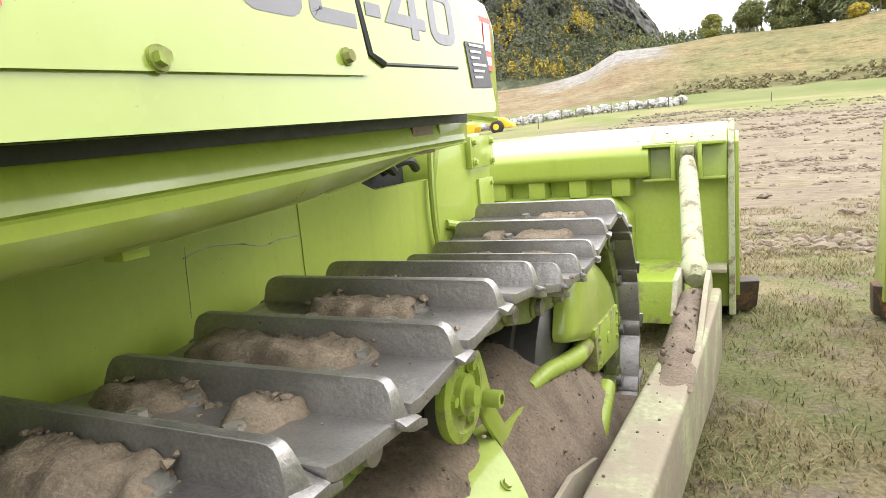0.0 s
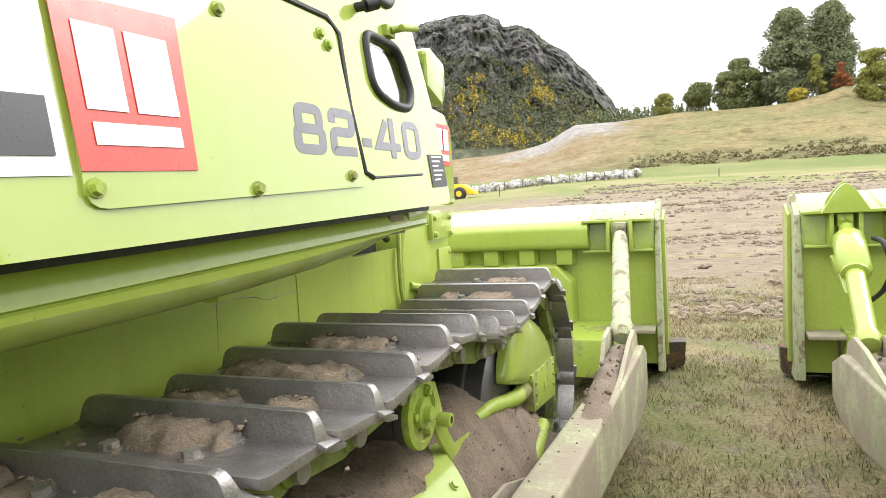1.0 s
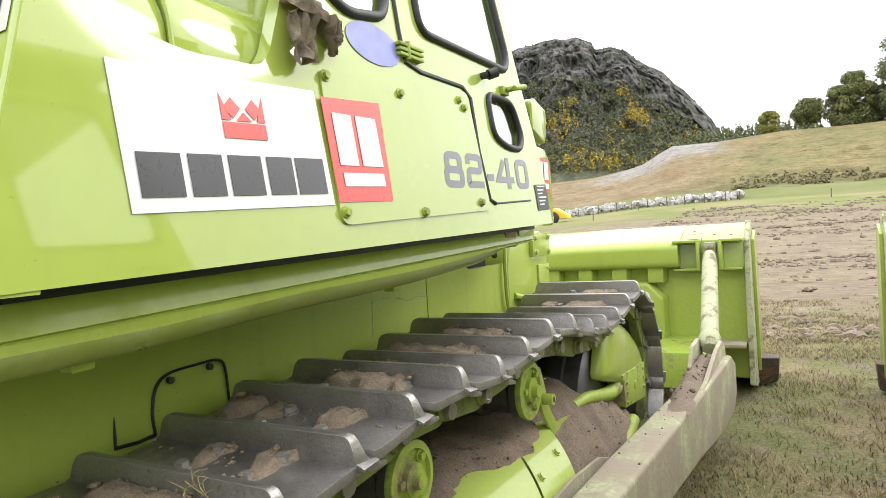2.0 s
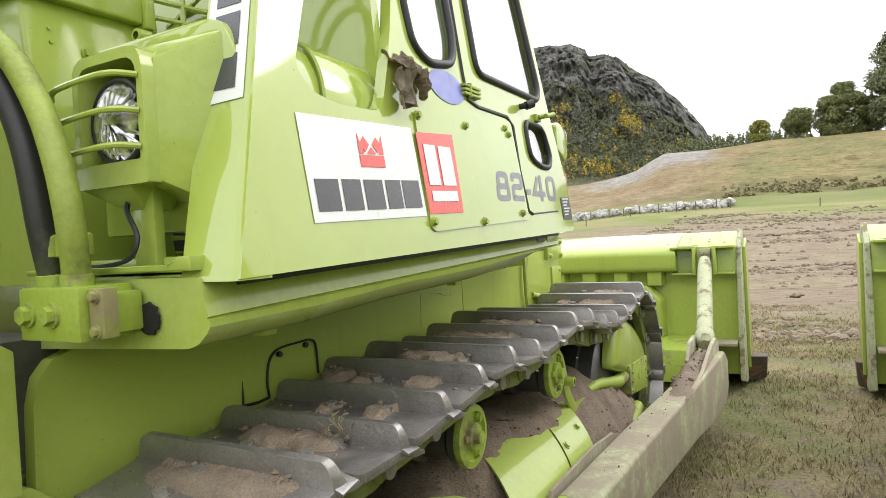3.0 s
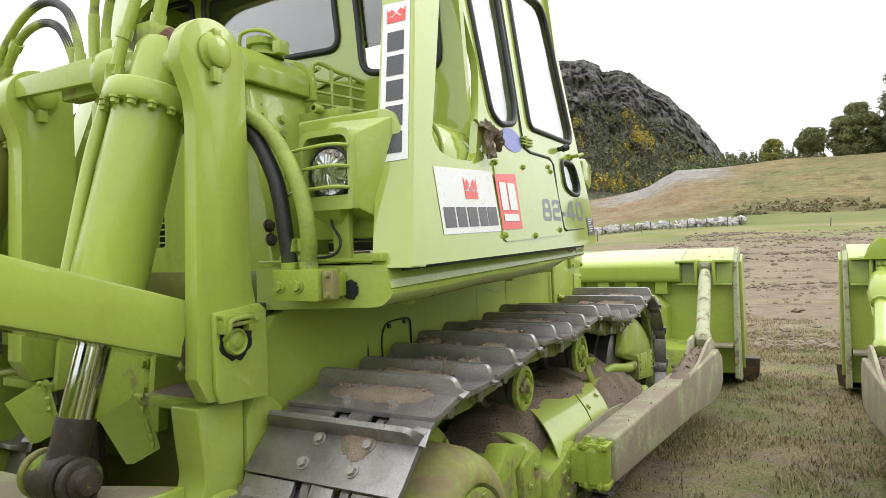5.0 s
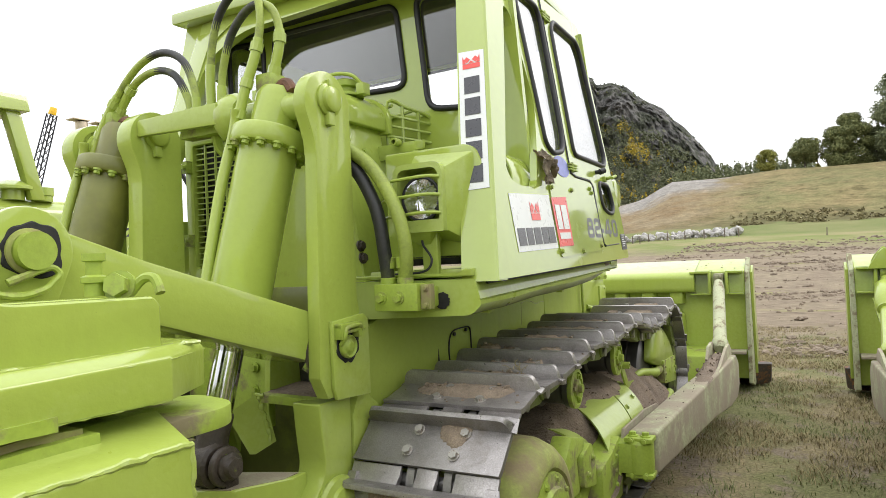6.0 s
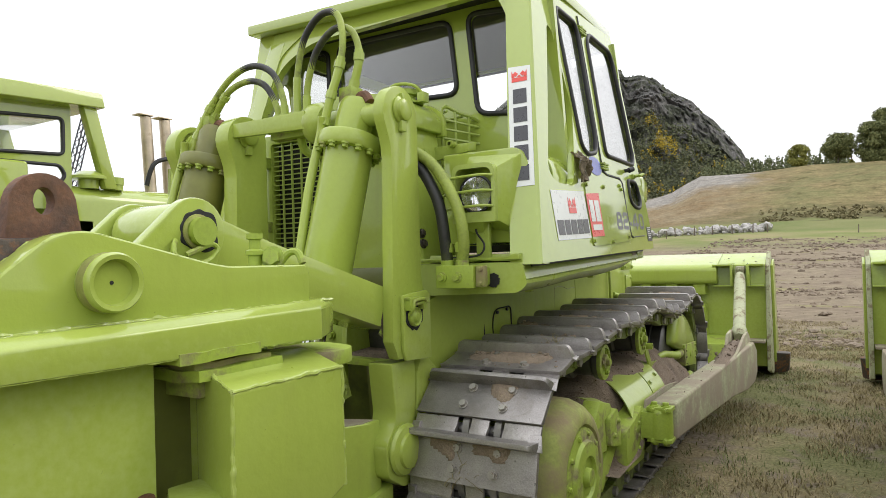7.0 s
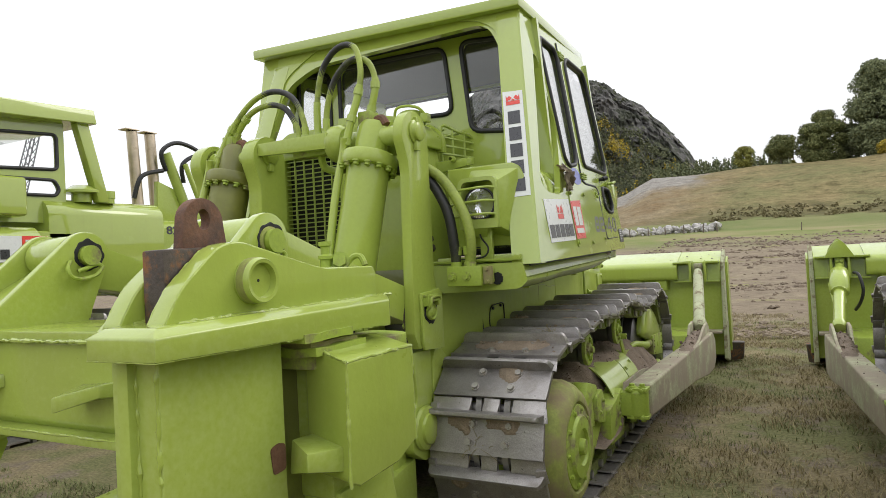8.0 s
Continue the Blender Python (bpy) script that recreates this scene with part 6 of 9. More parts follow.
# roll-over frame: rear posts and header
def roll_post(s):
    bm = B()
    rows = []
    for z in (1.602, 2.2, 2.8, 3.30):
        y, out, left = rear_y(z) - 0.004, lean_x(z), 1.085 - 0.13 * (z - 2.015)
        ring = [(left, y), (out - 0.020, y), (out - 0.008, y + 0.004), (out - 0.003, y + 0.014), (out - 0.003, y + 0.10), (out - 0.06, y + 0.10), (out - 0.07, y + 0.05), (left, y + 0.05)]
        rows.append([bm.verts.new((x * s, yy, z)) for x, yy in ring])
    for a, b in zip(rows, rows[1:]):
        for i in range(8):
            bm.faces.new((a[i], a[(i + 1) % 8], b[(i + 1) % 8], b[i]))
    bm.faces.new(rows[0])
    bm.faces.new(rows[-1])
    return part("roll_post", bm, gloss, cab, "glossy lime-green roll-over post", angle=60)


right_post = roll_post(1)
roll_post(-1)
# header and arch over the open rear
arch_in = rounded([(0.992, 2.75), (0.975, 3.02), (0.84, 3.27), (-0.64, 3.245), (-0.93, 3.10), (-0.99, 2.75)], [0, 0.25, 0.12, 0.12, 0.2, 0], 6)
bm = B()
loop = [(-1.15, 2.75), (-1.225, 3.44), (1.075, 3.36), (1.145, 2.75)] + arch_in
vs = [bm.verts.new(rear_at(x, z, -0.01)) for x, z in loop]
bm.faces.new(vs)
bmesh.ops.triangulate(bm, faces=list(bm.faces))
more = bmesh.ops.extrude_face_region(bm, geom=list(bm.faces))
bmesh.ops.translate(bm, verts=[v for v in more["geom"] if isinstance(v, bmesh.types.BMVert)], vec=(0, 0.06, 0))
part("rear_arch", bm, gloss, cab, "lime-green arched rear frame of the canopy", angle=25)
for k in (1, -1):                               # corner gussets welded over the arch
    bm = B()
    up = 0.0 if k > 0 else 0.06
    pts = rounded([(0.62 * k, 3.335 + up), (1.05 * k, 3.325 + up), (1.03 * k, 2.99), (0.99 * k, 2.96), (0.93 * k, 3.19), (0.80 * k, 3.29)], [0.02, 0.02, 0.02, 0.01, 0.1, 0.1], 4)
    sheet(bm, pts, [], lambda x, z: rear_at(x, z, 0.002), (0, 0.014, 0))
    part("gusset", bm, paint, cab, "lime-green corner gusset under the roof's edge")
# roof slab
bm = B()
lo = [(-1.25, -0.40, 3.40), (1.105, -0.40, 3.315), (1.065, 1.30, 3.365), (-1.22, 1.30, 3.43)]
hull8(bm, lo, [(x, y, z + 0.075) for x, y, z in lo])
part("roof", bm, gloss, cab, "lime-green flat cab roof", bevel=0.012, seg=2)
bm = B()
for x in (0.2, -0.45):
    hull8(bm, [(x, 0.1, 3.44), (x + 0.05, 0.1, 3.44), (x + 0.05, 0.16, 3.44), (x, 0.16, 3.44)], [(x + 0.01, 0.11, 3.53), (x + 0.04, 0.11, 3.53), (x + 0.04, 0.15, 3.53), (x + 0.01, 0.15, 3.53)])
part("roof_lug", bm, paint, cab, bevel=0.004)
bm = B()
box(bm, -1.12, 1.0, -0.28, 1.28, 3.31, 3.32)
part("headlining", bm, dark_lining, cab, "dark stained headlining")

# rear window wall inset below the canopy
def rear_wall():
    bm = B()
    y = -0.10
    out = [(-1.08, 2.0), (1.20, 2.0), (1.12, 3.32), (-1.12, 3.36)]
    holes = [rounded([(-1.02, 2.75), (-0.70, 2.70), (-0.70, 3.25), (-1.03, 3.27)], 0.07),
             rounded([(-0.60, 2.79), (0.43, 2.745), (0.38, 3.25), (-0.60, 3.27)], 0.08),
             rounded([(0.58, 2.59), (1.04, 2.54), (1.0, 3.22), (0.52, 3.265)], 0.08)]
    sheet(bm, out, holes, lambda x, z: (x, y, z), (0, 0.04, 0))
    w = part("rear_wall", bm, gloss, cab, "lime-green rear cab wall with three windows", angle=20)
    for h in holes:
        bm = B()
        tube(bm, [(x, y - 0.004, z) for x, z in h], 0.018, 8, closed=True)
        part("gasket", bm, rubber, w, "black rubber window gasket", angle=60)
        bm = B()
        bm.faces.new([bm.verts.new((x, y + 0.015, z)) for x, z in h])
        more = bmesh.ops.extrude_face_region(bm, geom=list(bm.faces))
        bmesh.ops.translate(bm, verts=[v for v in more["geom"] if isinstance(v, bmesh.types.BMVert)], vec=(0, 0.006, 0))
        g = part("pane", bm, glass, w, "dusky window pane")
        g.visible_shadow = False
    return w


rear_wall()
# front wall with a wide windscreen, floor, seat
bm = B()
fh = [rounded([(-1.14, 2.40), (1.145, 2.40), (1.07, 3.285), (-1.06, 3.285)], 0.05), rounded([(1.06, 1.95), (1.18, 1.95), (1.16, 2.28), (1.06, 2.28)], 0.03)]
sheet(bm, [(-1.24, 1.7), (1.24, 1.7), (1.10, 3.32), (-1.10, 3.34)], fh, lambda x, z: (x, 1.34 - 0.06 * (z - 2.6), z), (0, -0.03, 0))
fw = part("front_wall", bm, gloss, cab, "lime-green front cab wall with windscreens", angle=20)
for h in fh:
    bm = B()
    tube(bm, [(x, 1.345 - 0.06 * (z - 2.6), z) for x, z in h], 0.016, 8, closed=True)
    part("gasket", bm, rubber, fw, angle=60)
bm = B()
tube(bm, [(0.55, 1.36, 2.45), (0.30, 1.36, 2.75)], 0.008, 6)
tube(bm, [(0.16, 1.365, 2.62), (0.42, 1.365, 2.86)], 0.009, 6)
part("wiper", bm, rubber, fw, "thin dark windscreen wiper")
bm = B()
box(bm, -1.15, 1.15, 0.0, 1.3, 1.68, 1.72)
part("cab_floor", bm, grey_trim, cab)
bm = B()
box(bm, -0.3, 0.3, 0.15, 0.62, 2.05, 2.2)
box(bm, -0.32, 0.32, 0.10, 0.2, 2.2, 2.72)
part("seat", bm, rubber, cab, "dark operator's seat", bevel=0.05, seg=3)
bm = B()
tube(bm, smooth_line([(0.62, 0.6, 2.95), (0.66, 0.6, 3.15), (0.80, 0.6, 3.25), (0.94, 0.6, 3.15), (0.97, 0.6, 2.95)], 5), 0.02, 8)
part("cab_hoop", bm, grey_trim, cab)
# front cowl with sticker and lamp
bm = B()
prism(bm, [(1.38, 1.70), (2.28, 1.66), (2.28, 2.02), (2.2, 2.10), (1.38, 2.16)], "x", -1.04, 1.04)
part("cowl", bm, gloss, dozer, "lime-green engine cowl ahead of the cab", bevel=0.03, seg=3)
bm = B()
bm.faces.new([bm.verts.new(p) for p in ((1.044, 2.04, 1.85), (1.044, 2.22, 1.85), (1.044, 2.22, 2.04), (1.044, 2.04, 2.04))])
part("red_sticker", bm, red_vinyl, dozer, "red square maker's sticker")
bm = B()
for y0, y1 in ((2.06, 2.12), (2.135, 2.20)):
    bm.faces.new([bm.verts.new(p) for p in ((1.047, y0, 1.92), (1.047, y1, 1.92), (1.047, y1, 2.02), (1.047, y0, 2.02))])
bm.faces.new([bm.verts.new(p) for p in ((1.047, 2.06, 1.87), (1.047, 2.20, 1.87), (1.047, 2.20, 1.90), (1.047, 2.06, 1.90))])
part("sticker_bar", bm, white_vinyl, dozer)
lampb = empty("work_lamp")
lampb.parent = dozer
bm = B()
prism(bm, [(1.60, 2.12), (1.76, 2.06), (1.80, 2.12), (1.80, 2.24), (1.66, 2.28), (1.60, 2.26)], "x", 1.06, 1.20)
box(bm, 1.0, 1.06, 1.66, 1.72, 2.05, 2.2)
part("housing", bm, gloss, lampb, "lime-green front lamp housing", bevel=0.02, seg=3)
bm = B()
rod(bm, (1.13, 1.60, 2.19), (1.13, 1.585, 2.19), 0.055)
part("lens", bm, black, lampb)

# ---- rear of the hull: bonnet box, tank, lamp, hoses ----
# engine casing: a leaning side face with bolts, under a rounded bonnet with a turned lip
bm = B()
hull8(bm, [(-0.10, -0.78, 1.50), (0.60, -0.80, 1.50), (0.60, -0.40, 1.50), (-0.10, -0.30, 1.50)], [(-0.10, -0.76, 2.45), (0.435, -0.77, 2.43), (0.435, -0.40, 2.445), (-0.10, -0.30, 2.47)])
casing = part("engine_casing", bm, paint, dozer, "lime-green engine side casing with bolts", bevel=0.018, seg=3)
for y, z, q in ((-0.59, 2.287, 0.017), (-0.60, 2.215, 0.017), (-0.70, 2.34, 0.006), (-0.70, 2.30, 0.006), (-0.78, 1.79, 0.021), (-0.78, 1.73, 0.021)):
    bm = B()
    hexbolt(bm, (0.435 + 0.165 * (2.43 - z) / 0.93, y, z), (1, 0, 0.17), q, q)
    part("casing_bolt", bm, worn if z > 2 else greasy, casing)
bm = B()
prism(bm, rounded([(-0.12, 2.44), (0.475, 2.425), (0.475, 2.53), (0.40, 2.60), (0.25, 2.64), (-0.12, 2.67)], [0, 0.01, 0.06, 0.1, 0.1, 0], 5), "y", -0.80, -0.40)
part("bonnet", bm, paint, dozer, "rounded lime-green bonnet", bevel=0.012, seg=2, angle=45)
bm = B()
prism(bm, rounded([(-0.12, 2.425), (0.492, 2.41), (0.492, 2.54), (0.41, 2.615), (0.25, 2.66), (-0.12, 2.69)], [0, 0.01, 0.06, 0.1, 0.1, 0], 5), "y", -0.40, -0.365)
part("bonnet_lip", bm, paint, dozer, "raised rim at the bonnet's end", bevel=0.006, angle=45)
bm = B()
lathe(bm, [(0.0, 0.0), (0.10, 0.0), (0.10, 0.012), (0.075, 0.02), (0.055, 0.03), (0.055, 0.05), (0.075, 0.055), (0.075, 0.085), (0.05, 0.095), (0.0, 0.10)], (0.33, -0.56, 2.60), (0.33, -0.56, 4), 24)
cap = part("filler_cap", bm, worn, dozer, "green filler cap with a hinged clamp", angle=40)
bm = B()
tube(bm, smooth_line([(0.22, -0.60, 2.64), (0.25, -0.62, 2.71), (0.33, -0.62, 2.72), (0.41, -0.60, 2.70), (0.45, -0.57, 2.65)], 5), 0.011, 6)
box(bm, 0.42, 0.47, -0.59, -0.53, 2.60, 2.66)
box(bm, 0.20, 0.24, -0.62, -0.57, 2.61, 2.66)
part("clamp", bm, paint, cap, "bent clamp over the cap", bevel=0.004)

# tank beside the engine: a long body with a round shoulder, its end carrying the headlamp
bm = B()
prism(bm, rounded([(0.66, 1.72), (1.20, 1.72), (1.20, 2.12), (1.14, 2.235), (0.66, 2.235)], [0, 0, 0.10, 0.10, 0.02], 8), "y", -0.70, -0.40)
prism(bm, rounded([(0.66, 1.72), (1.205, 1.72), (1.205, 2.12), (1.145, 2.24), (0.66, 2.24)], [0, 0, 0.10, 0.10, 0.02], 8), "y", -0.40, -0.06)
tank = part("fuel_tank", bm, gloss, dozer, "lime-green rounded tank beside the engine", bevel=0.012, seg=2, angle=50)
bm = B()
tube(bm, smooth_line([(1.205, -0.40, 1.8), (1.207, -0.40, 2.05), (1.19, -0.40, 2.16), (1.13, -0.40, 2.236), (1.0, -0.40, 2.243)], 6), 0.006, 6)
part("tank_strap", bm, paint, tank, "welded seam round the tank")
# welded rod guard standing on a bent bracket
guard = empty("mesh_guard")
guard.parent = dozer
guard["label"] = "lime-green welded rod guard on a bent bracket"
GA, GB = Vector((0.44, -0.33, 0)), Vector((0.60, -0.06, 0))


def on_guard(u, z):
    q = GA.lerp(GB, u)
    return (q.x, q.y, z)


bm = B()
tube(bm, smooth_line([on_guard(0, 2.36), on_guard(0, 2.605), on_guard(0.4, 2.585), on_guard(0.78, 2.555), on_guard(0.93, 2.51), on_guard(1.0, 2.40)], 4), 0.011, 8)
part("rim", bm, paint, guard, "bent round rim of the guard")
for z0, z1, end in ((2.535, 2.50, 0.93), (2.475, 2.445, 0.98), (2.415, 2.39, 1.0)):
    part("rod", tube(B(), [on_guard(0, z0), on_guard(end, z1)], 0.010, 6), paint, guard)
for u, z in ((0.30, 2.59), (0.62, 2.565)):
    part("rod", tube(B(), [on_guard(u, 2.35), on_guard(u, z)], 0.010, 6), paint, guard)
for u in (0.1, 0.5, 0.8):
    a, b = on_guard(u, 2.595 - 0.05 * u), on_guard(u, 2.56 - 0.04 * u)
    part("rod", tube(B(), [a, (a[0] - 0.16, a[1] + 0.08, a[2] + 0.01), (a[0] - 0.3, a[1] + 0.1, a[2] - 0.02)], 0.010, 6), paint, guard)
bm = B()
hull8(bm, [(0.45, -0.46, 2.25), (0.70, -0.47, 2.285), (0.72, -0.40, 2.30), (0.46, -0.36, 2.27)], [(0.45, -0.46, 2.335), (0.70, -0.47, 2.335), (0.72, -0.40, 2.35), (0.46, -0.36, 2.355)])
lathe(bm, [(0.012, 0.0), (0.022, 0.0), (0.022, 0.05), (0.012, 0.05)], (0.60, -0.475, 2.335), (0.60, -2, 2.335), 16)
part("bracket", bm, paint, guard, "bent bracket with a short pipe stub", bevel=0.005)

# headlamp in its box
lamp = empty("headlamp")
lamp.parent = dozer
lamp["label"] = "round glass headlamp in a lime-green box with guard bars"
LX0, LX1, LZ0, LZ1, LY = 0.832, 1.048, 1.885, 2.118, -0.865
cx, cz = 0.944, 1.982
bm = B()
outl = rounded([(LX0 - 0.022, LZ0 - 0.055), (LX1 + 0.02, LZ0 - 0.055), (LX1 + 0.02, LZ1 + 0.025), (LX0 - 0.022, LZ1 + 0.025)], [0.005, 0.005, 0.055, 0.055])
inn = rounded([(LX0, LZ0), (LX1, LZ0), (LX1, LZ1), (LX0, LZ1)], [0.005, 0.005, 0.045, 0.045])
sheet(bm, outl, [inn], lambda x, z: (x, LY, z), (0, 0.16, 0))
shell = part("box", bm, paint, lamp, "lime-green lamp box", angle=25)
bm = B()
hull8(bm, [(LX0 - 0.022, LY + 0.155, LZ0 - 0.05), (LX1 + 0.02, LY + 0.03, LZ0 - 0.05), (LX1 + 0.02, LY + 0.03, LZ1), (LX0 - 0.022, LY + 0.155, LZ1 + 0.02)],
      [(LX0 - 0.02, -0.69, LZ0 - 0.06), (1.155, -0.69, LZ0 - 0.13), (1.155, -0.69, 2.20), (LX0 - 0.02, -0.69, 2.225)])
part("shoulder", bm, paint, shell, "sloping shoulder between lamp box and tank", bevel=0.014, seg=2, angle=40)
bm = B()
prism(bm, [(LX0 - 0.01, LZ0 + 0.0), (LX1 + 0.01, LZ0 + 0.0), (LX1 + 0.01, LZ1 + 0.0), (LX0 - 0.01, LZ1 + 0.0)], "y", LY + 0.15, LY + 0.165)
part("box_back", bm, iron, lamp, "dark inside of the lamp box")
bm = B()
hexbolt(bm, (1.125, -0.755, 1.815), (0.3, -1, 0), 0.018, 0.022)
part("bolt", bm, worn, lamp)
bm = B()
lathe(bm, [(0.094, 0.0), (0.09, 0.02), (0.066, 0.065), (0.0, 0.09)], (cx, -0.835, cz), (cx, 0, cz), 36)
part("reflector", bm, mirror, lamp, "bright lamp reflector")
bm = B()
lathe(bm, [(0.0, -0.030), (0.02, -0.029), (0.04, -0.026), (0.06, -0.021), (0.075, -0.015), (0.088, -0.008), (0.094, 0.0), (0.088, 0.004), (0.05, -0.010), (0.0, -0.018)], (cx, -0.838, cz), (cx, 0, cz), 72)
for v in bm.verts:
    v.co.y += 0.0010 * math.sin((v.co.x - cx) * 420)
part("lens", bm, lens_glass, lamp, "ribbed clear lamp glass", angle=50)
bm = B()
tube(bm, [(cx + 0.097 * math.cos(a), -0.838, cz + 0.097 * math.sin(a)) for a in np.linspace(0, 2 * math.pi, 37)[:-1]], 0.008, 8, closed=True)
part("lamp_rim", bm, rubber, lamp, "dark rubber lamp rim")
for dz in (-0.070, 0.010, 0.090):
    bm = B()
    tube(bm, smooth_line([(LX0 - 0.075, LY - 0.02, cz + dz - 0.020), (LX0 - 0.02, LY - 0.045, cz + dz - 0.008), (cx, LY - 0.05, cz + dz), (LX1 - 0.03, LY - 0.04, cz + dz + 0.002), (LX1 + 0.005, LY + 0.0, cz + dz)], 5), 0.0075, 8)
    part("guard_bar", bm, paint, lamp, "thin green guard bar")
bm = B()
box(bm, 0.915, 0.995, -0.80, -0.77, 1.63, 1.84)
hull8(bm, [(LX0 - 0.02, -0.86, 1.832), (LX1 - 0.05, -0.86, 1.832), (LX1 - 0.05, -0.7, 1.832), (LX0 - 0.02, -0.7, 1.832)], [(0.90, -0.80, 1.775), (0.96, -0.80, 1.775), (0.96, -0.72, 1.775), (0.90, -0.72, 1.775)])
part("lamp_post", bm, paint, lamp, bevel=0.006)
bm = B()
tube(bm, smooth_line([(0.925, -0.815, 1.80), (0.94, -0.83, 1.77), (0.985, -0.84, 1.71), (0.965, -0.85, 1.66), (0.88, -0.86, 1.645), (0.80, -0.86, 1.645)], 6), 0.006, 6)
part("lamp_cable", bm, rubber, lamp, "thin dark lamp cable")
bm = B()
box(bm, 0.60, 1.20, -0.78, -0.60, 1.62, 1.66)
part("deck_front", bm, paint, dozer, bevel=0.01)

# label on the rear post
lab = [(1.099, 2.012), (1.236, 2.016), (1.140, 2.715), (1.003, 2.722)]
vl = decal("white_sticker", lab, white_vinyl, 0.0062, "tall white maker's sticker with dark shapes", right_post, rear_at)


def on_post(u, v, off):
    x = 1.099 - 0.096 * v + 0.137 * u
    return rear_at(x, 2.014 + 0.705 * v, off + 0.0042)


for k in range(5):
    v = 0.045 + 0.158 * k
    decal("bar", [(0.2, v), (0.8, v), (0.8, v + 0.125), (0.2, v + 0.125)], black_vinyl, 0.0042, "dark bar in place of a letter", vl, on_post)
crown_mark(0.16, 0.84, 0.865, 0.965, vl, on_post)

# hydraulic hoses into the block on the deck's end
bm = B()
box(bm, 0.775, 1.0, -1.0, -0.87, 1.487, 1.606)
box(bm, 0.99, 1.03, -0.943, -0.868, 1.50, 1.59)
blk = part("hose_block", bm, worn, dozer, "green hydraulic block with two bolts", bevel=0.008)
for x in (0.815, 0.905):
    bm = B()
    hexbolt(bm, (x, -1.0, 1.546), (0, -1, 0), 0.021, 0.022)
    part("bolt", bm, worn, blk)
bm = B()
box(bm, 1.004, 1.055, -0.98, -0.945, 1.495, 1.602)
for z in (1.51, 1.585):
    hexbolt(bm, (1.03, -0.98, z), (0, -1, 0), 0.012, 0.014)
part("end_clamp", bm, drum, blk, "rust-stained end clamp", bevel=0.006)
HOSE_RUN = {
    "black": [(0.815, -0.94, 1.62), (0.815, -0.96, 1.74), (0.80, -0.97, 1.89), (0.765, -0.975, 2.0), (0.69, -0.98, 2.125), (0.59, -1.0, 2.195), (0.47, -1.03, 2.22)],
    "green": [(0.905, -0.94, 1.62), (0.928, -0.96, 1.73), (0.912, -0.97, 1.874), (0.847, -0.97, 2.02), (0.75, -0.98, 2.155), (0.62, -1.0, 2.24), (0.50, -1.03, 2.27)],
}
for x, mat, run in ((0.815, worn_rubber, "black"), (0.905, hose_paint, "green")):
    bm = B()
    tube(bm, smooth_line(HOSE_RUN[run], 8), 0.031, 14)
    h = part("hose", bm, mat, dozer, "thick black hydraulic hose, paint worn off" if run == "black" else "thick green-painted hydraulic hose")
    bm = B()
    lathe(bm, [(0.0, 0.0), (0.036, 0.0), (0.036, 0.03), (0.03, 0.035), (0.03, 0.07), (0.038, 0.075), (0.038, 0.12), (0.032, 0.125), (0.0, 0.125)], (x, -0.94, 1.60), (x, -0.945, 2.6), 18)
    part("fitting", bm, worn, h, "ribbed hose fitting")

# ---- the bulldozer: blade, push arms ----
blade = empty("blade")
blade.parent = dozer
blade["label"] = "lime-green dozer blade with braced back and worn cutting edge"
bm = B()
front = [(5.14, 0.16), (5.14, 1.44), (5.35, 1.50), (5.62, 1.58), (5.66, 1.56), (5.45, 1.2), (5.36, 0.8), (5.45, 0.4), (5.70, 0.06), (5.60, 0.06)]
prism(bm, front, "x", -1.80, 1.80)
part("mouldboard", bm, paint, blade, "lime-green blade body", bevel=0.012)
# top box with a rounded lip, then ribs in a recess
bm = B()
prism(bm, rounded([(4.98, 1.20), (4.98, 1.40), (5.05, 1.445), (5.60, 1.585), (5.60, 1.50), (5.14, 1.20)], [0.06, 0.05, 0.04, 0, 0, 0], 5), "x", -1.25, 1.25)
part("top_box", bm, paint, blade, "lime-green rounded top box of the blade", bevel=0.01, angle=50)
for k in range(7):
    x = -1.03 + 0.343 * k
    bm = B()
    hull8(bm, [(x - 0.10, 5.15, 1.06), (x + 0.10, 5.15, 1.06), (x + 0.10, 5.15, 1.215), (x - 0.10, 5.15, 1.215)], [(x - 0.07, 5.03, 1.06), (x + 0.07, 5.03, 1.06), (x + 0.07, 5.03, 1.215), (x - 0.07, 5.03, 1.215)])
    part("rib", bm, paint, blade, bevel=0.012)
bm = B()
pts = [(-1.12, 0.34), (1.12, 0.34), (1.12, 0.92), (0.98, 1.08), (-0.98, 1.08), (-1.12, 0.92)]
hull8(bm, [(x, 5.15, z) for x, z in pts], [(x * 0.97, 5.02, 0.7 + (z - 0.7) * 0.93) for x, z in pts])
part("back_box", bm, paint, blade, "lime-green pressed back panel of the blade", bevel=0.025, seg=3, angle=50)
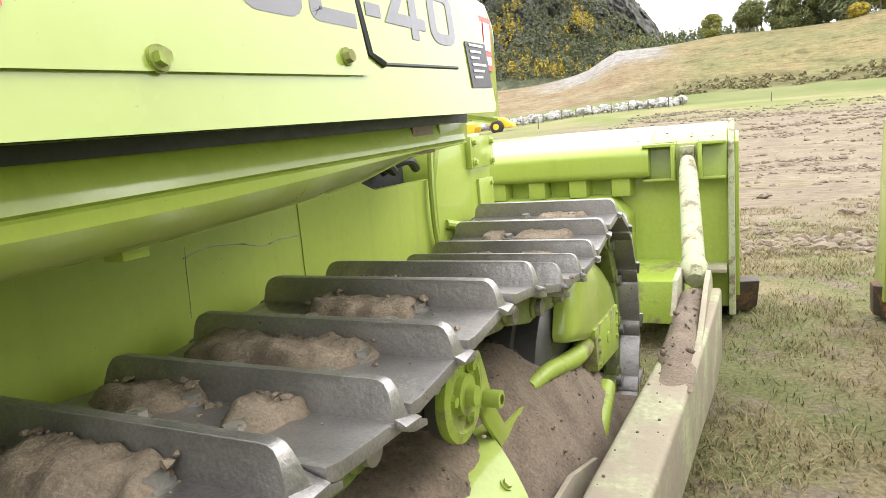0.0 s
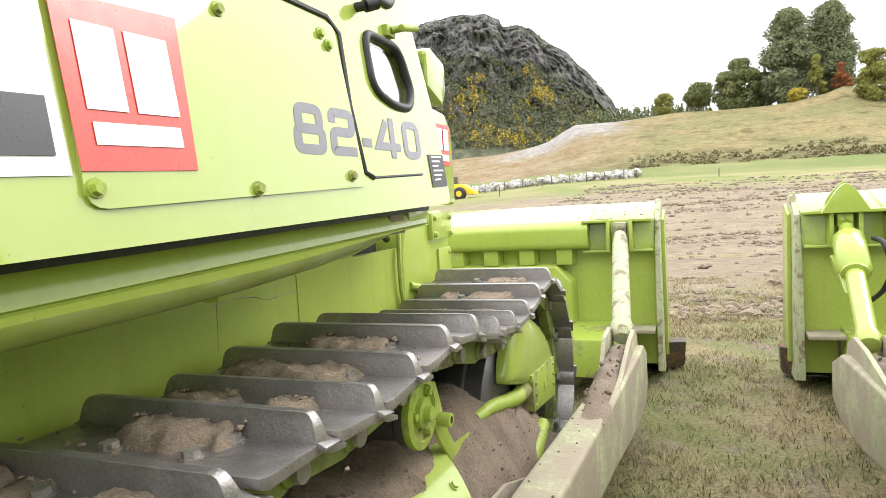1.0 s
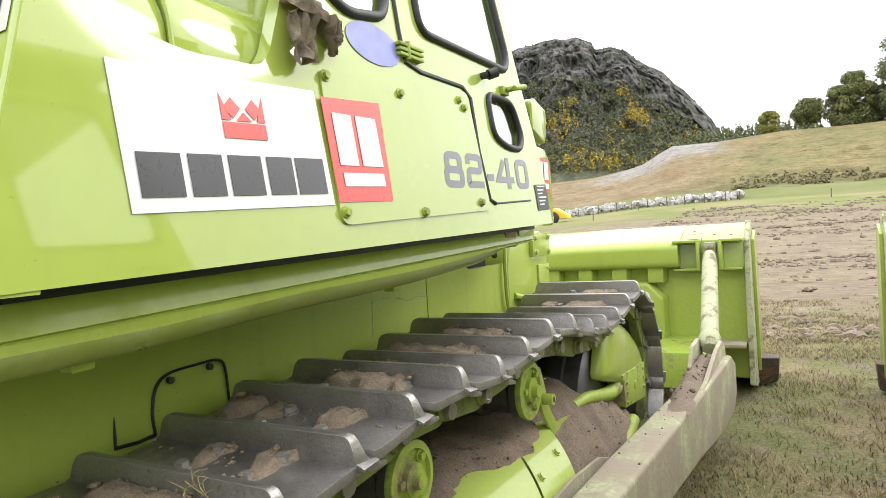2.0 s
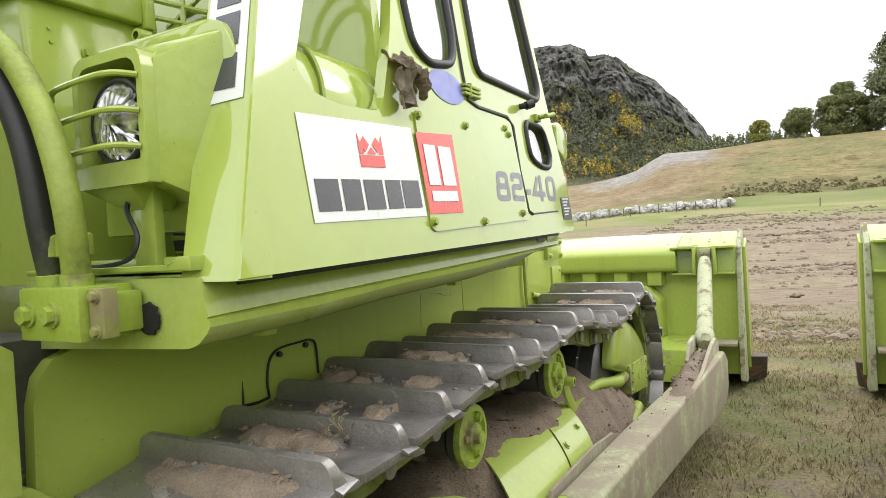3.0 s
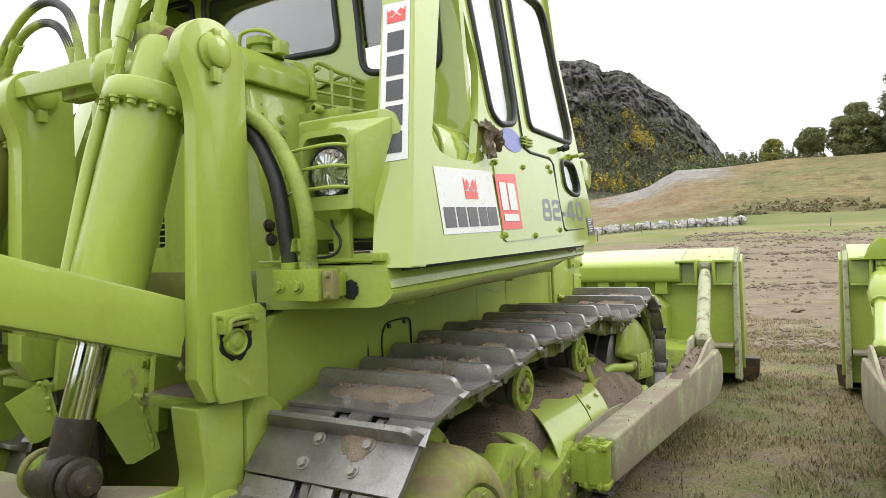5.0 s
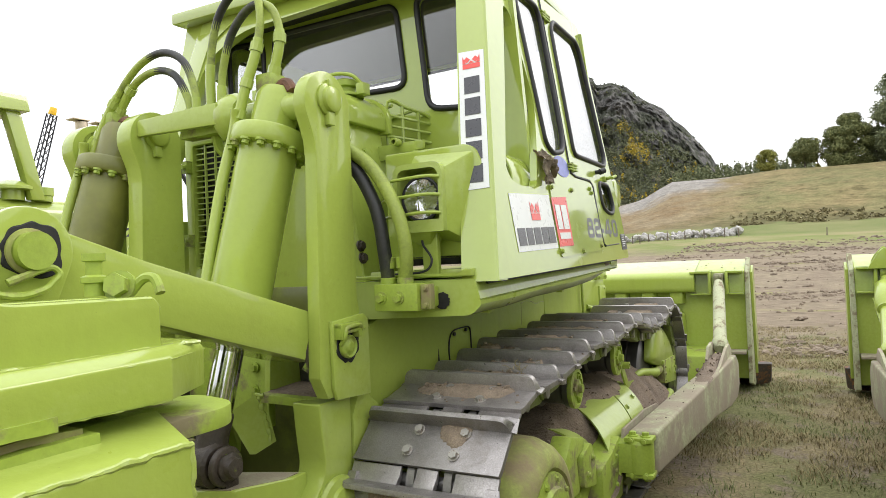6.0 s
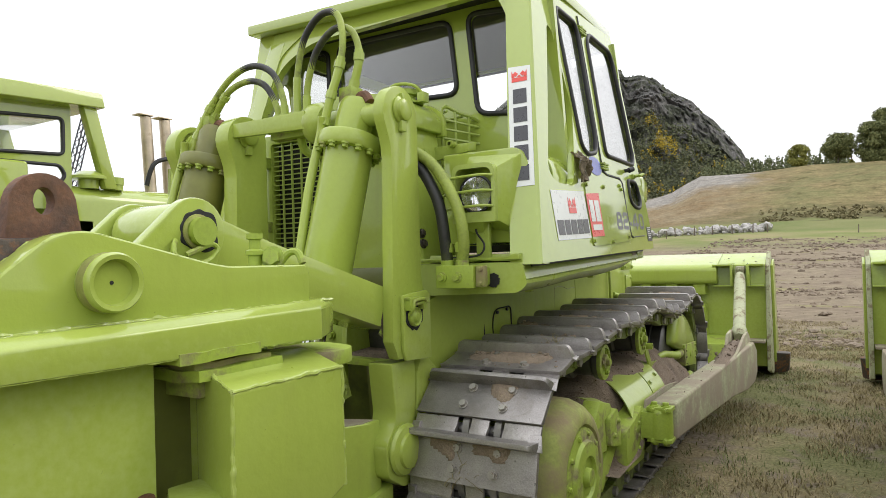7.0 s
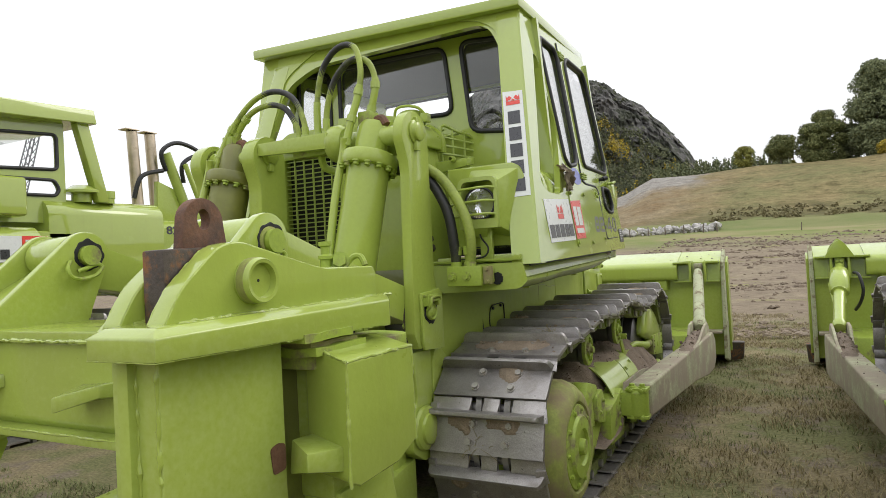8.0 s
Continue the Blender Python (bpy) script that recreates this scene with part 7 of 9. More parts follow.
for s in (1, -1):
    bm = B()
    prism(bm, [(5.0, 0.13), (5.05, 0.9), (5.14, 1.42), (5.40, 1.60), (5.46, 1.60), (5.56, 1.48), (5.62, 0.9), (5.72, 0.05), (5.3, 0.05)], "x", 1.80 * s, 1.845 * s)
    part("end_plate", bm, cream, blade, "pale worn end plate of the blade", bevel=0.008)
    bm = B()
    prism(bm, [(5.30, 1.42), (5.52, 1.50), (5.60, 1.42), (5.68, 0.7), (5.80, 0.18), (5.40, 0.18)], "x", 1.845 * s, 1.875 * s)
    part("wear_plate", bm, paint, blade, bevel=0.006)
    bm = B()
    out = 2.0 if s > 0 else 1.905                  # the left bit is worn down
    hull8(bm, [(1.80 * s, 5.42, 0.03), (out * s, 5.60, 0.03), (out * s, 5.72, 0.03), (1.80 * s, 5.72, 0.03)], [(1.80 * s, 5.36, 0.30), ((out + 0.02) * s, 5.50, 0.28), ((out + 0.02) * s, 5.66, 0.28), (1.80 * s, 5.66, 0.30)])
    part("end_bit", bm, rust_dark, blade, "worn brown steel end bit", bevel=0.012)
    # brackets either side of the strut's head
    for x0, x1 in ((1.20, 1.44), (1.60, 1.79)):
        bm = B()
        pts = [(4.97, 1.17), (4.97, 1.43), (5.16, 1.45), (5.16, 1.15)]
        edge = x1 if x0 < 1.5 else x0
        dirn = -1 if x0 < 1.5 else 1
        prism(bm, pts, "x", edge * s, (edge + dirn * 0.03) * s)
        box(bm, x0 * s, x1 * s, 4.99, 5.16, 1.425, 1.45)
        box(bm, x0 * s, x1 * s, 5.02, 5.16, 1.165, 1.185)
        part("strut_bracket", bm, paint, blade, bevel=0.006)
    bm = B()
    box(bm, 1.28 * s, 1.79 * s, 4.90, 5.16, 0.475, 0.505)
    prism(bm, [(4.92, 0.475), (5.16, 0.475), (5.16, 0.25)], "x", 1.52 * s, 1.56 * s)
    part("shelf", bm, dusty, blade, bevel=0.006)
    bm = B()
    hull8(bm, [(0.95 * s, 4.45, 0.20), (1.56 * s, 4.45, 0.20), (1.56 * s, 5.15, 0.20), (0.95 * s, 5.15, 0.20)], [(1.0 * s, 4.50, 0.50), (1.54 * s, 4.50, 0.50), (1.54 * s, 5.15, 0.54), (1.0 * s, 5.15, 0.54)])
    part("arm_socket", bm, worn, blade, "pale green box bracket behind the blade", bevel=0.015)
bm = B()
prism(bm, [(5.36, 0.20), (5.40, 0.22), (5.72, 0.02), (5.66, 0.0)], "x", -1.80, 1.80)
part("cutting_edge", bm, rust_dark, blade, "worn steel cutting edge", bevel=0.006)
bm = B()
for i in range(24):
    x, y = rng.uniform(0.85, 1.75), rng.uniform(5.05, 5.45)
    bmesh.ops.create_icosphere(bm, subdivisions=1, radius=0.003 + 0.009 * rng.random() ** 2, matrix=Matrix.Translation((x, y, 1.455 + (y - 5.1) * 0.25)) @ Matrix.Diagonal((1.6, 1.2, 0.5, 1)))
o = part("loose_earth", bm, earth, blade, angle=60)
o["kind"] = "stuff"


def push_arm(s):
    arm = empty("push_arm")
    arm.parent = dozer
    arm["label"] = "heavy dusty pale-green box-section push arm with soil on top"
    secs = [(0.60, 1.46, 1.63, 0.63, 0.385), (1.5, 1.505, 1.68, 0.635, 0.345), (2.5, 1.57, 1.735, 0.635, 0.30), (3.3, 1.60, 1.77, 0.64, 0.215), (3.78, 1.61, 1.785, 0.635, 0.21), (4.12, 1.63, 1.775, 0.51, 0.27)]
    bm = B()
    rows = []
    for y, xi, xo, zt, zb in secs:
        ring = [(xi, zb), (xo, zb), (xo, zt), (xi, zt)]
        rows.append([bm.verts.new((x * s, y, z)) for x, z in ring])
    for a, b in zip(rows, rows[1:]):
        for i in range(4):
            bm.faces.new((a[i], a[(i + 1) % 4], b[(i + 1) % 4], b[i]))
    bm.faces.new(rows[0])
    bm.faces.new(rows[-1])
    part("beam", bm, dusty, arm, "dusty pale-green box beam", bevel=0.022, seg=3, angle=40)
    # upstanding cheeks of the strut's foot
    for x, hi in ((1.565, 0.755), (1.72, 0.74)):
        bm = B()
        pts = [(3.25, 0.61), (3.32, 0.64), (3.45, hi), (3.72, hi + 0.015), (3.86, 0.69), (3.9, 0.60)] if x < 1.6 else [(2.45, 0.625), (2.9, 0.648), (3.45, hi), (3.72, hi + 0.015), (3.86, 0.69), (3.9, 0.60), (2.5, 0.60)]
        prism(bm, pts, "x", (x - 0.014) * s, (x + 0.014) * s)
        part("cheek", bm, dusty, arm, bevel=0.006)
    bm = B()
    rows = []
    for i in range(29):
        y = 2.2 + 1.40 * i / 28
        row = []
        for j in range(9):
            u = j / 8
            x = (1.575 + 0.135 * u + (0.02 if y < 2.5 else 0))
            k = math.sin(math.pi * u) ** 0.5 * min((y - 2.2) / 0.5, 1)
            z = 0.632 + k * (0.05 + 0.03 * noise.noise(Vector((x * 12, y * 7, 1))) + 0.015 * noise.noise(Vector((x * 30, y * 30, 5))))
            row.append(bm.verts.new((x * s, y, z)))
        rows.append(row)
    for a, b in zip(rows, rows[1:]):
        for j in range(8):
            bm.faces.new((a[j], a[j + 1], b[j + 1], b[j]))
    r = random.Random(9)
    for i in range(70):
        y, x = r.uniform(2.3, 3.5), r.uniform(1.59, 1.71)
        bmesh.ops.create_icosphere(bm, subdivisions=1, radius=0.002 + 0.016 * r.random() ** 4, matrix=Matrix.Translation((x * s, y, 0.675 + r.uniform(-0.01, 0.02))) @ Euler((r.random() * 6, r.random() * 6, 0)).to_matrix().to_4x4() @ Matrix.Diagonal((1.3, 0.9, 0.7, 1)))
    for i in range(30):
        y = r.uniform(0.8, 2.4)
        x = 1.46 + (y - 0.6) * 0.055 + r.uniform(0.02, 0.15)
        bmesh.ops.create_icosphere(bm, subdivisions=1, radius=0.001 + 0.006 * r.random() ** 2, matrix=Matrix.Translation((x * s, y, 0.636)))
    o = part("soil", bm, earth, arm, "brown soil lying in the arm's channel", angle=60)
    o["kind"] = "stuff"
    # pivot cap at the track frame
    bm = B()
    lathe(bm, [(0.0, 0.0), (0.075, 0.0), (0.085, 0.01), (0.085, 0.18), (0.07, 0.20), (0.0, 0.20)], (1.53 * s, 0.56, 0.40), (1.53 * s, 0.56, 2), 28)
    box(bm, 1.38 * s, 1.53 * s, 0.48, 0.64, 0.41, 0.58)
    box(bm, 1.46 * s, 1.62 * s, 0.49, 0.63, 0.385, 0.41)
    box(bm, 1.46 * s, 1.62 * s, 0.49, 0.63, 0.59, 0.615)
    for x in (1.50, 1.575):
        for z0, nz in ((0.615, 1), (0.385, -1)):
            hexbolt(bm, (x * s, 0.545, z0), (0, 0, nz), 0.022, 0.028)
            hexbolt(bm, (x * s, 0.49, 0.60 if nz > 0 else 0.40), (0, -1, 0), 0.016, 0.016)
    part("pivot_cap", bm, worn, arm, "lime-green pivot cap with greasy bolts", bevel=0.006)
    bm = B()
    foot, head = Vector((1.645 * s, 3.74, 0.70)), Vector((1.525 * s, 5.00, 1.36))
    if s > 0:
        lathe(bm, [(0.0, -0.02), (0.05, -0.02), (0.075, 0.02), (0.08, 0.10), (0.066, 0.16), (0.064, 1.15), (0.058, 1.25), (0.05, 1.33), (0.0, 1.36)], foot, head, 24)
        part("brace_strut", bm, cream, arm, "scuffed pale-green tubular brace strut", angle=50)
    else:
        lathe(bm, [(0.0, -0.02), (0.06, 0.0), (0.075, 0.06), (0.06, 0.12), (0.06, 0.72), (0.085, 0.73), (0.085, 0.76), (0.105, 0.78), (0.105, 1.16), (0.085, 1.20), (0.06, 1.24), (0.05, 1.33), (0.0, 1.36)], foot, head, 28)
        part("tilt_cylinder", bm, paint, arm, "lime-green hydraulic tilt cylinder", angle=50)
        bm = B()
        hull8(bm, [(-1.66, 4.3, 0.92), (-1.52, 4.3, 0.92), (-1.52, 4.6, 0.98), (-1.66, 4.6, 0.98)], [(-1.68, 4.5, 1.10), (-1.52, 4.5, 1.10), (-1.52, 4.72, 1.14), (-1.68, 4.72, 1.14)])
        part("cylinder_guard", bm, paint, arm, bevel=0.012)
        bm = B()
        tube(bm, smooth_line([(-1.40, 4.75, 1.25), (-1.36, 4.65, 1.22), (-1.33, 4.6, 1.05), (-1.36, 4.65, 0.9), (-1.4, 4.8, 0.8)], 6), 0.018, 8)
        part("hose", bm, rubber, arm, "black hydraulic hose")
        bm = B()
        prism(bm, rounded([(-1.69, 1.43), (-1.36, 1.43), (-1.46, 1.60), (-1.525, 1.66), (-1.59, 1.60)], [0, 0, 0.05, 0.05, 0.05], 5), "y", 4.93, 4.99)
        part("hose_guard", bm, paint, blade, "lime-green pointed guard over the cylinder head", bevel=0.006)
    bm = B()
    box(bm, 1.475 * s, 1.575 * s, 4.98, 5.12, 1.33, 1.42)
    for x in (1.50, 1.55):
        hexbolt(bm, (x * s, 4.98, 1.385), (0, -1, 0), 0.02, 0.02)
    part("head_clamp", bm, dusty if s > 0 else paint, arm, "bolted clamp at the strut's head", bevel=0.008)
    return arm


push_arm(1)
push_arm(-1)

# ---- the bulldozer: rear towers, cylinders, ripper ----
ripper = empty("ripper")
ripper.parent = dozer
ripper["label"] = "massive lime-green rear ripper frame with hydraulic cylinders and rusty shank"


def tower(x0, x1):
    """A thick upright plate with a round boss at its head; x1 is the outer, right-hand face."""
    bm = B()
    ring = []
    for a in np.linspace(8, 205, 22):
        ring.append((-1.19 + 0.147 * math.cos(radians(a)), 2.375 + 0.147 * math.sin(radians(a))))
    pts = ring + [(-1.305, 2.27), (-1.287, 2.22), (-1.28, 2.15), (-1.30, 1.50), (-1.31, 1.24), (-1.262, 1.15), (-1.02, 1.15), (-1.03, 1.50), (-1.043, 1.56), (-1.043, 2.3)]
    prism(bm, pts, "x", x0, x1)
    t = part("tower", bm, paint, ripper, "tall lime-green plate tower with a round pin boss", bevel=0.006, seg=2)
    bm = B()
    lathe(bm, [(0.0, 0.0), (0.072, 0.0), (0.072, 0.012), (0.056, 0.016), (0.055, 0.034), (0.04, 0.04), (0.0, 0.042)], (x1, -1.19, 2.40), (x1 + 1, -1.19, 2.40), 28)
    box(bm, x1, x1 + 0.025, -1.215, -1.175, 2.29, 2.345)
    box(bm, x1, x1 + 0.02, -1.20, -1.17, 2.455, 2.485)
    part("pin_cap", bm, paint, t, bevel=0.003)
    return t


right_tower = tower(0.652, 0.715)
tower(-0.51, -0.40)
tower(-0.98, -0.88)
# lower pin cap with its retainer on the right tower
bm = B()
prism(bm, [(-1.245, 1.19), (-1.225, 1.14), (-0.995, 1.125), (-0.995, 1.46), (-1.03, 1.485), (-1.245, 1.465)], "x", 0.715, 0.735)
part("pad_plate", bm, paint, right_tower, bevel=0.006)
bm = B()
lathe(bm, [(0.0, 0.001), (0.076, 0.001), (0.073, 0.005), (0.0, 0.005)], (0.735, -1.150, 1.362), (2, -1.150, 1.362), 60)
for v in bm.verts:
    k = 0.010 * noise.noise(Vector((0, v.co.y * 40, v.co.z * 40)))
    d = Vector((0, v.co.y + 1.150, v.co.z - 1.362))
    if d.length > 0.05:
        v.co += d.normalized() * k
part("grease_ring", bm, black, right_tower, "black grease smeared round the pin")
bm = B()
lathe(bm, [(0.0, 0.0), (0.048, 0.0), (0.05, 0.02), (0.043, 0.028), (0.038, 0.018), (0.03, 0.018), (0.018, 0.03), (0.0, 0.03)], (0.738, -1.165, 1.355), (2, -1.165, 1.355), 26)
tube(bm, smooth_line([(0.75, -1.215, 1.365), (0.775, -1.215, 1.40), (0.775, -1.20, 1.435), (0.775, -1.11, 1.44), (0.76, -1.09, 1.40)], 5), 0.010, 8)
box(bm, 0.735, 0.775, -1.235, -1.205, 1.39, 1.45)
box(bm, 0.735, 0.775, -1.12, -1.09, 1.39, 1.45)
box(bm, 0.735, 0.772, -1.235, -1.09, 1.435, 1.455)
rod(bm, (0.768, -1.22, 1.418), (0.768, -1.07, 1.425), 0.009, seg=8)
part("pin_retainer", bm, worn, right_tower, "green pin retainer with a bent locking bar", bevel=0.003)


def ripper_cylinder(x, label, coat):
    c = empty("ripper_cylinder")
    c.parent = ripper
    top, eye = Vector((x, -1.19, 2.40)), Vector((x - 0.08, -1.565, 0.935))
    d = (eye - top).normalized()
    side = Vector((1, 0, 0))
    bm = B()
    lathe(bm, [(0.0, -0.09), (0.085, -0.09), (0.10, -0.05), (0.10, 0.10), (0.165, 0.115), (0.172, 0.125), (0.172, 0.185), (0.165, 0.195), (0.132, 0.20), (0.128, 0.24), (0.128, 0.97), (0.115, 1.0), (0.0, 1.0)], top, eye, 44)
    part("barrel", bm, coat, c, label, angle=40)
    for i in range(14):
        a = 2 * math.pi * i / 14
        u = d.orthogonal().normalized()
        v = d.cross(u)
        p = top + d * 0.195 + (u * math.cos(a) + v * math.sin(a)) * 0.152
        bm = B()
        hexbolt(bm, p, d, 0.017, 0.024)
        part("bolt", bm, worn, c)
    bm = B()
    rod(bm, top + side * -0.24, top + side * 0.245, 0.058, seg=24)
    lathe(bm, [(0.0, 0.0), (0.105, 0.0), (0.115, 0.02), (0.115, 0.08), (0.09, 0.11), (0.0, 0.11)], top + side * -0.29, top + side, 26)
    part("trunnion", bm, paint, c, angle=40)
    bm = B()
    prism(bm, rounded([(x - 0.22, 2.30), (x - 0.16, 2.46), (x - 0.04, 2.525), (x + 0.10, 2.515), (x + 0.19, 2.43), (x + 0.19, 2.30)], [0, 0.06, 0.06, 0.06, 0.05, 0], 4), "y", -1.085, -1.05)
    part("head_plate", bm, paint, c, "rounded green plate behind the cylinder head", bevel=0.006)
    bm = B()
    box(bm, x - 0.06, x + 0.03, -1.25, -1.15, 2.42, 2.56)
    part("port_block", bm, worn, c, "paint-worn port block", bevel=0.01)
    bm = B()
    tube(bm, smooth_line([(x + 0.03, -1.19, 2.50), (x + 0.07, -1.19, 2.51), (x + 0.10, -1.19, 2.47)], 4), 0.028, 10)
    part("elbow", bm, rust, c, "rust-brown elbow fitting")
    bm = B()
    rod(bm, top + d * 0.99, top + d * 1.32, 0.058, seg=32)
    part("rod", bm, chrome, c, "chromed piston rod")
    bm = B()
    lathe(bm, [(0.0, 0.0), (0.062, 0.0), (0.066, 0.012), (0.062, 0.08), (0.066, 0.15), (0.076, 0.19), (0.0, 0.21)], top + d * 1.315, eye, 28)
    part("rod_end", bm, greasy, c, "black greasy rod end")
    bm = B()
    lathe(bm, [(0.0, 0.0), (0.07, 0.0), (0.088, 0.008), (0.088, 0.13), (0.075, 0.14), (0.0, 0.14)], eye - side * 0.07, eye + side, 30)
    lumpy(bm, 0.004, 25)
    part("rod_eye", bm, greasy, c, "greasy dark rod eye")
    for k, (off, r0, wide, mat) in enumerate(((-0.125, 0.086, 0.03, drum), (0.085, 0.078, 0.03, greasy))):
        bm = B()
        lathe(bm, [(0.0, 0.0), (r0 * 0.93, 0.0), (r0, 0.006), (r0, wide - 0.006), (r0 * 0.93, wide), (0.0, wide)], eye + side * off, eye + side * (off + 1), 30)
        box(bm, eye.x + off, eye.x + off + wide, eye.y - 0.015, eye.y + 0.05, 0.845, eye.z - 0.04)
        part("clevis", bm, mat, c, "dusty round-headed clevis plate" if k == 0 else "greasy green round-headed clevis plate", bevel=0.003)
    bm = B()
    lathe(bm, [(0.0, 0.0), (0.055, 0.0), (0.056, 0.016), (0.042, 0.024), (0.036, 0.045), (0.0, 0.047)], eye + side * 0.112, eye + side, 24)
    lumpy(bm, 0.005, 30)
    part("pin_end", bm, greasy, c, "grease-stained pin end")
    # hard line down the barrel
    bm = B()
    a, b = top + d * 0.10 + Vector((-0.13, -0.10, 0)), top + d * 1.0 + Vector((-0.10, -0.09, 0))
    tube(bm, smooth_line([a + Vector((0.02, 0.0, 0.10)), a, a.lerp(b, 0.35) + Vector((-0.01, -0.01, 0)), b], 6), 0.024, 12)
    part("pipe", bm, paint, c, "green hydraulic pipe along the barrel")
    return c


ripper_cylinder(0.42, "lime-green hydraulic ripper cylinder barrel", paint)
ripper_cylinder(-0.70, "oil-darkened green hydraulic ripper cylinder barrel", oil_brown)
# tie plate between the towers, with hose manifold
bm = B()
hull8(bm, [(-0.40, -1.30, 2.38), (0.16, -1.30, 2.36), (0.16, -1.27, 2.36), (-0.40, -1.27, 2.38)], [(-0.40, -1.30, 2.46), (0.16, -1.30, 2.46), (0.16, -1.27, 2.46), (-0.40, -1.27, 2.46)])
part("tie_plate", bm, paint, ripper, bevel=0.006)
bm = B()
box(bm, -0.16, 0.10, -1.24, -1.16, 2.34, 2.44)
part("manifold", bm, worn, ripper, "green hose manifold block", bevel=0.01)
HOSES = [
    [(0.02, -1.2, 2.44), (0.025, -1.2, 2.68), (0.08, -1.2, 2.88), (0.20, -1.2, 2.99), (0.33, -1.21, 2.97), (0.385, -1.23, 2.82), (0.37, -1.25, 2.66), (0.33, -1.28, 2.50), (0.30, -1.30, 2.36)],
    [(0.08, -1.19, 2.44), (0.09, -1.19, 2.62), (0.16, -1.19, 2.80), (0.29, -1.19, 2.90), (0.41, -1.19, 2.87), (0.46, -1.19, 2.74), (0.43, -1.2, 2.58), (0.40, -1.2, 2.50)],
    [(-0.08, -1.2, 2.44), (-0.09, -1.2, 2.58), (-0.17, -1.2, 2.74), (-0.33, -1.2, 2.81), (-0.52, -1.2, 2.77), (-0.68, -1.22, 2.62), (-0.78, -1.25, 2.44), (-0.82, -1.28, 2.30)],
    [(-0.14, -1.19, 2.44), (-0.15, -1.19, 2.54), (-0.24, -1.19, 2.68), (-0.38, -1.19, 2.73), (-0.54, -1.19, 2.70), (-0.66, -1.19, 2.60), (-0.72, -1.2, 2.50)],
]
for pts in HOSES:
    line = smooth_line(pts, 8)
    k = len(line)
    bm = B()
    tube(bm, line[int(k * 0.06): int(k * 0.72)], 0.0185, 12)
    h = part("hose", bm, hose_paint, ripper, "green-painted hydraulic hose, black where the paint wore off")
    bm = B()
    mid = line[int(k * 0.22): int(k * 0.52)]
    tube(bm, mid, [0.0184 + 0.0008 * math.sin(math.pi * i / (len(mid) - 1)) for i in range(len(mid))], 12, caps=False)
    part("worn_cover", bm, worn_rubber, h, "bare black rubber where the paint wore off")
    bm = B()
    tube(bm, line[int(k * 0.70):], 0.023, 12)
    for q in (0.71, 0.84, 0.95):
        p0, p1 = line[int(k * q)], line[int(k * q) + 2]
        rod(bm, p0, p0 + (p1 - p0).normalized() * 0.04, 0.029, seg=10)
    part("hose_end", bm, paint, h, "green-painted hose end")
    bm = B()
    tube(bm, line[: int(k * 0.14)], 0.023, 12)
    rod(bm, line[0], line[0] + Vector((0, 0, 0.05)), 0.03, seg=10)
    part("hose_end", bm, paint, h)
# U pipe and small manifold parts ahead of the grille
bm = B()
tube(bm, smooth_line([(0.02, -1.18, 2.36), (0.02, -1.15, 2.28), (0.08, -1.1, 2.25), (0.17, -1.1, 2.26)], 6), 0.024, 10)
part("return_pipe", bm, worn, ripper)

# radiator grille between the towers
grille = empty("radiator_grille")
grille.parent = dozer
grille["label"] = "radiator grille of thin green bars over a dark core"
bm = B()
sheet(bm, [(-0.72, 1.55), (-0.10, 1.55), (-0.10, 2.50), (-0.72, 2.50)], [rounded([(-0.655, 1.72), (-0.16, 1.72), (-0.16, 2.44), (-0.655, 2.44)], 0.02)], lambda x, z: (x, -0.76, z), (0, 0.08, 0))
part("frame", bm, paint, grille, bevel=0.006)
bm = B()
box(bm, -0.68, -0.13, -0.69, -0.66, 1.68, 2.46)
part("core", bm, black, grille, "dark radiator core")
for k in range(22):
    z = 1.74 + 0.0325 * k
    bm = B()
    box(bm, -0.656, -0.158, -0.735, -0.722, z, z + 0.007)
    part("slat", bm, paint, grille)
for k in range(5):
    x = -0.575 + 0.083 * k
    bm = B()
    box(bm, x, x + 0.007, -0.745, -0.730, 1.72, 2.44)
    part("upright", bm, paint, grille)
bm = B()
prism(bm, rounded([(-0.66, 2.50), (-0.12, 2.50), (-0.14, 2.56), (-0.22, 2.62), (-0.55, 2.62), (-0.64, 2.57)], 0.03, 4), "y", -0.82, -0.3)
part("grille_cap", bm, paint, grille, "rounded green cap over the grille", bevel=0.01)
for z in (1.85, 2.28):
    bm = B()
    box(bm, -0.70, -0.66, -0.80, -0.755, z, z + 0.07)
    hexbolt(bm, (-0.68, -0.80, z + 0.035), (0, -1, 0), 0.014, 0.016)
    part("grille_hinge", bm, worn, grille)

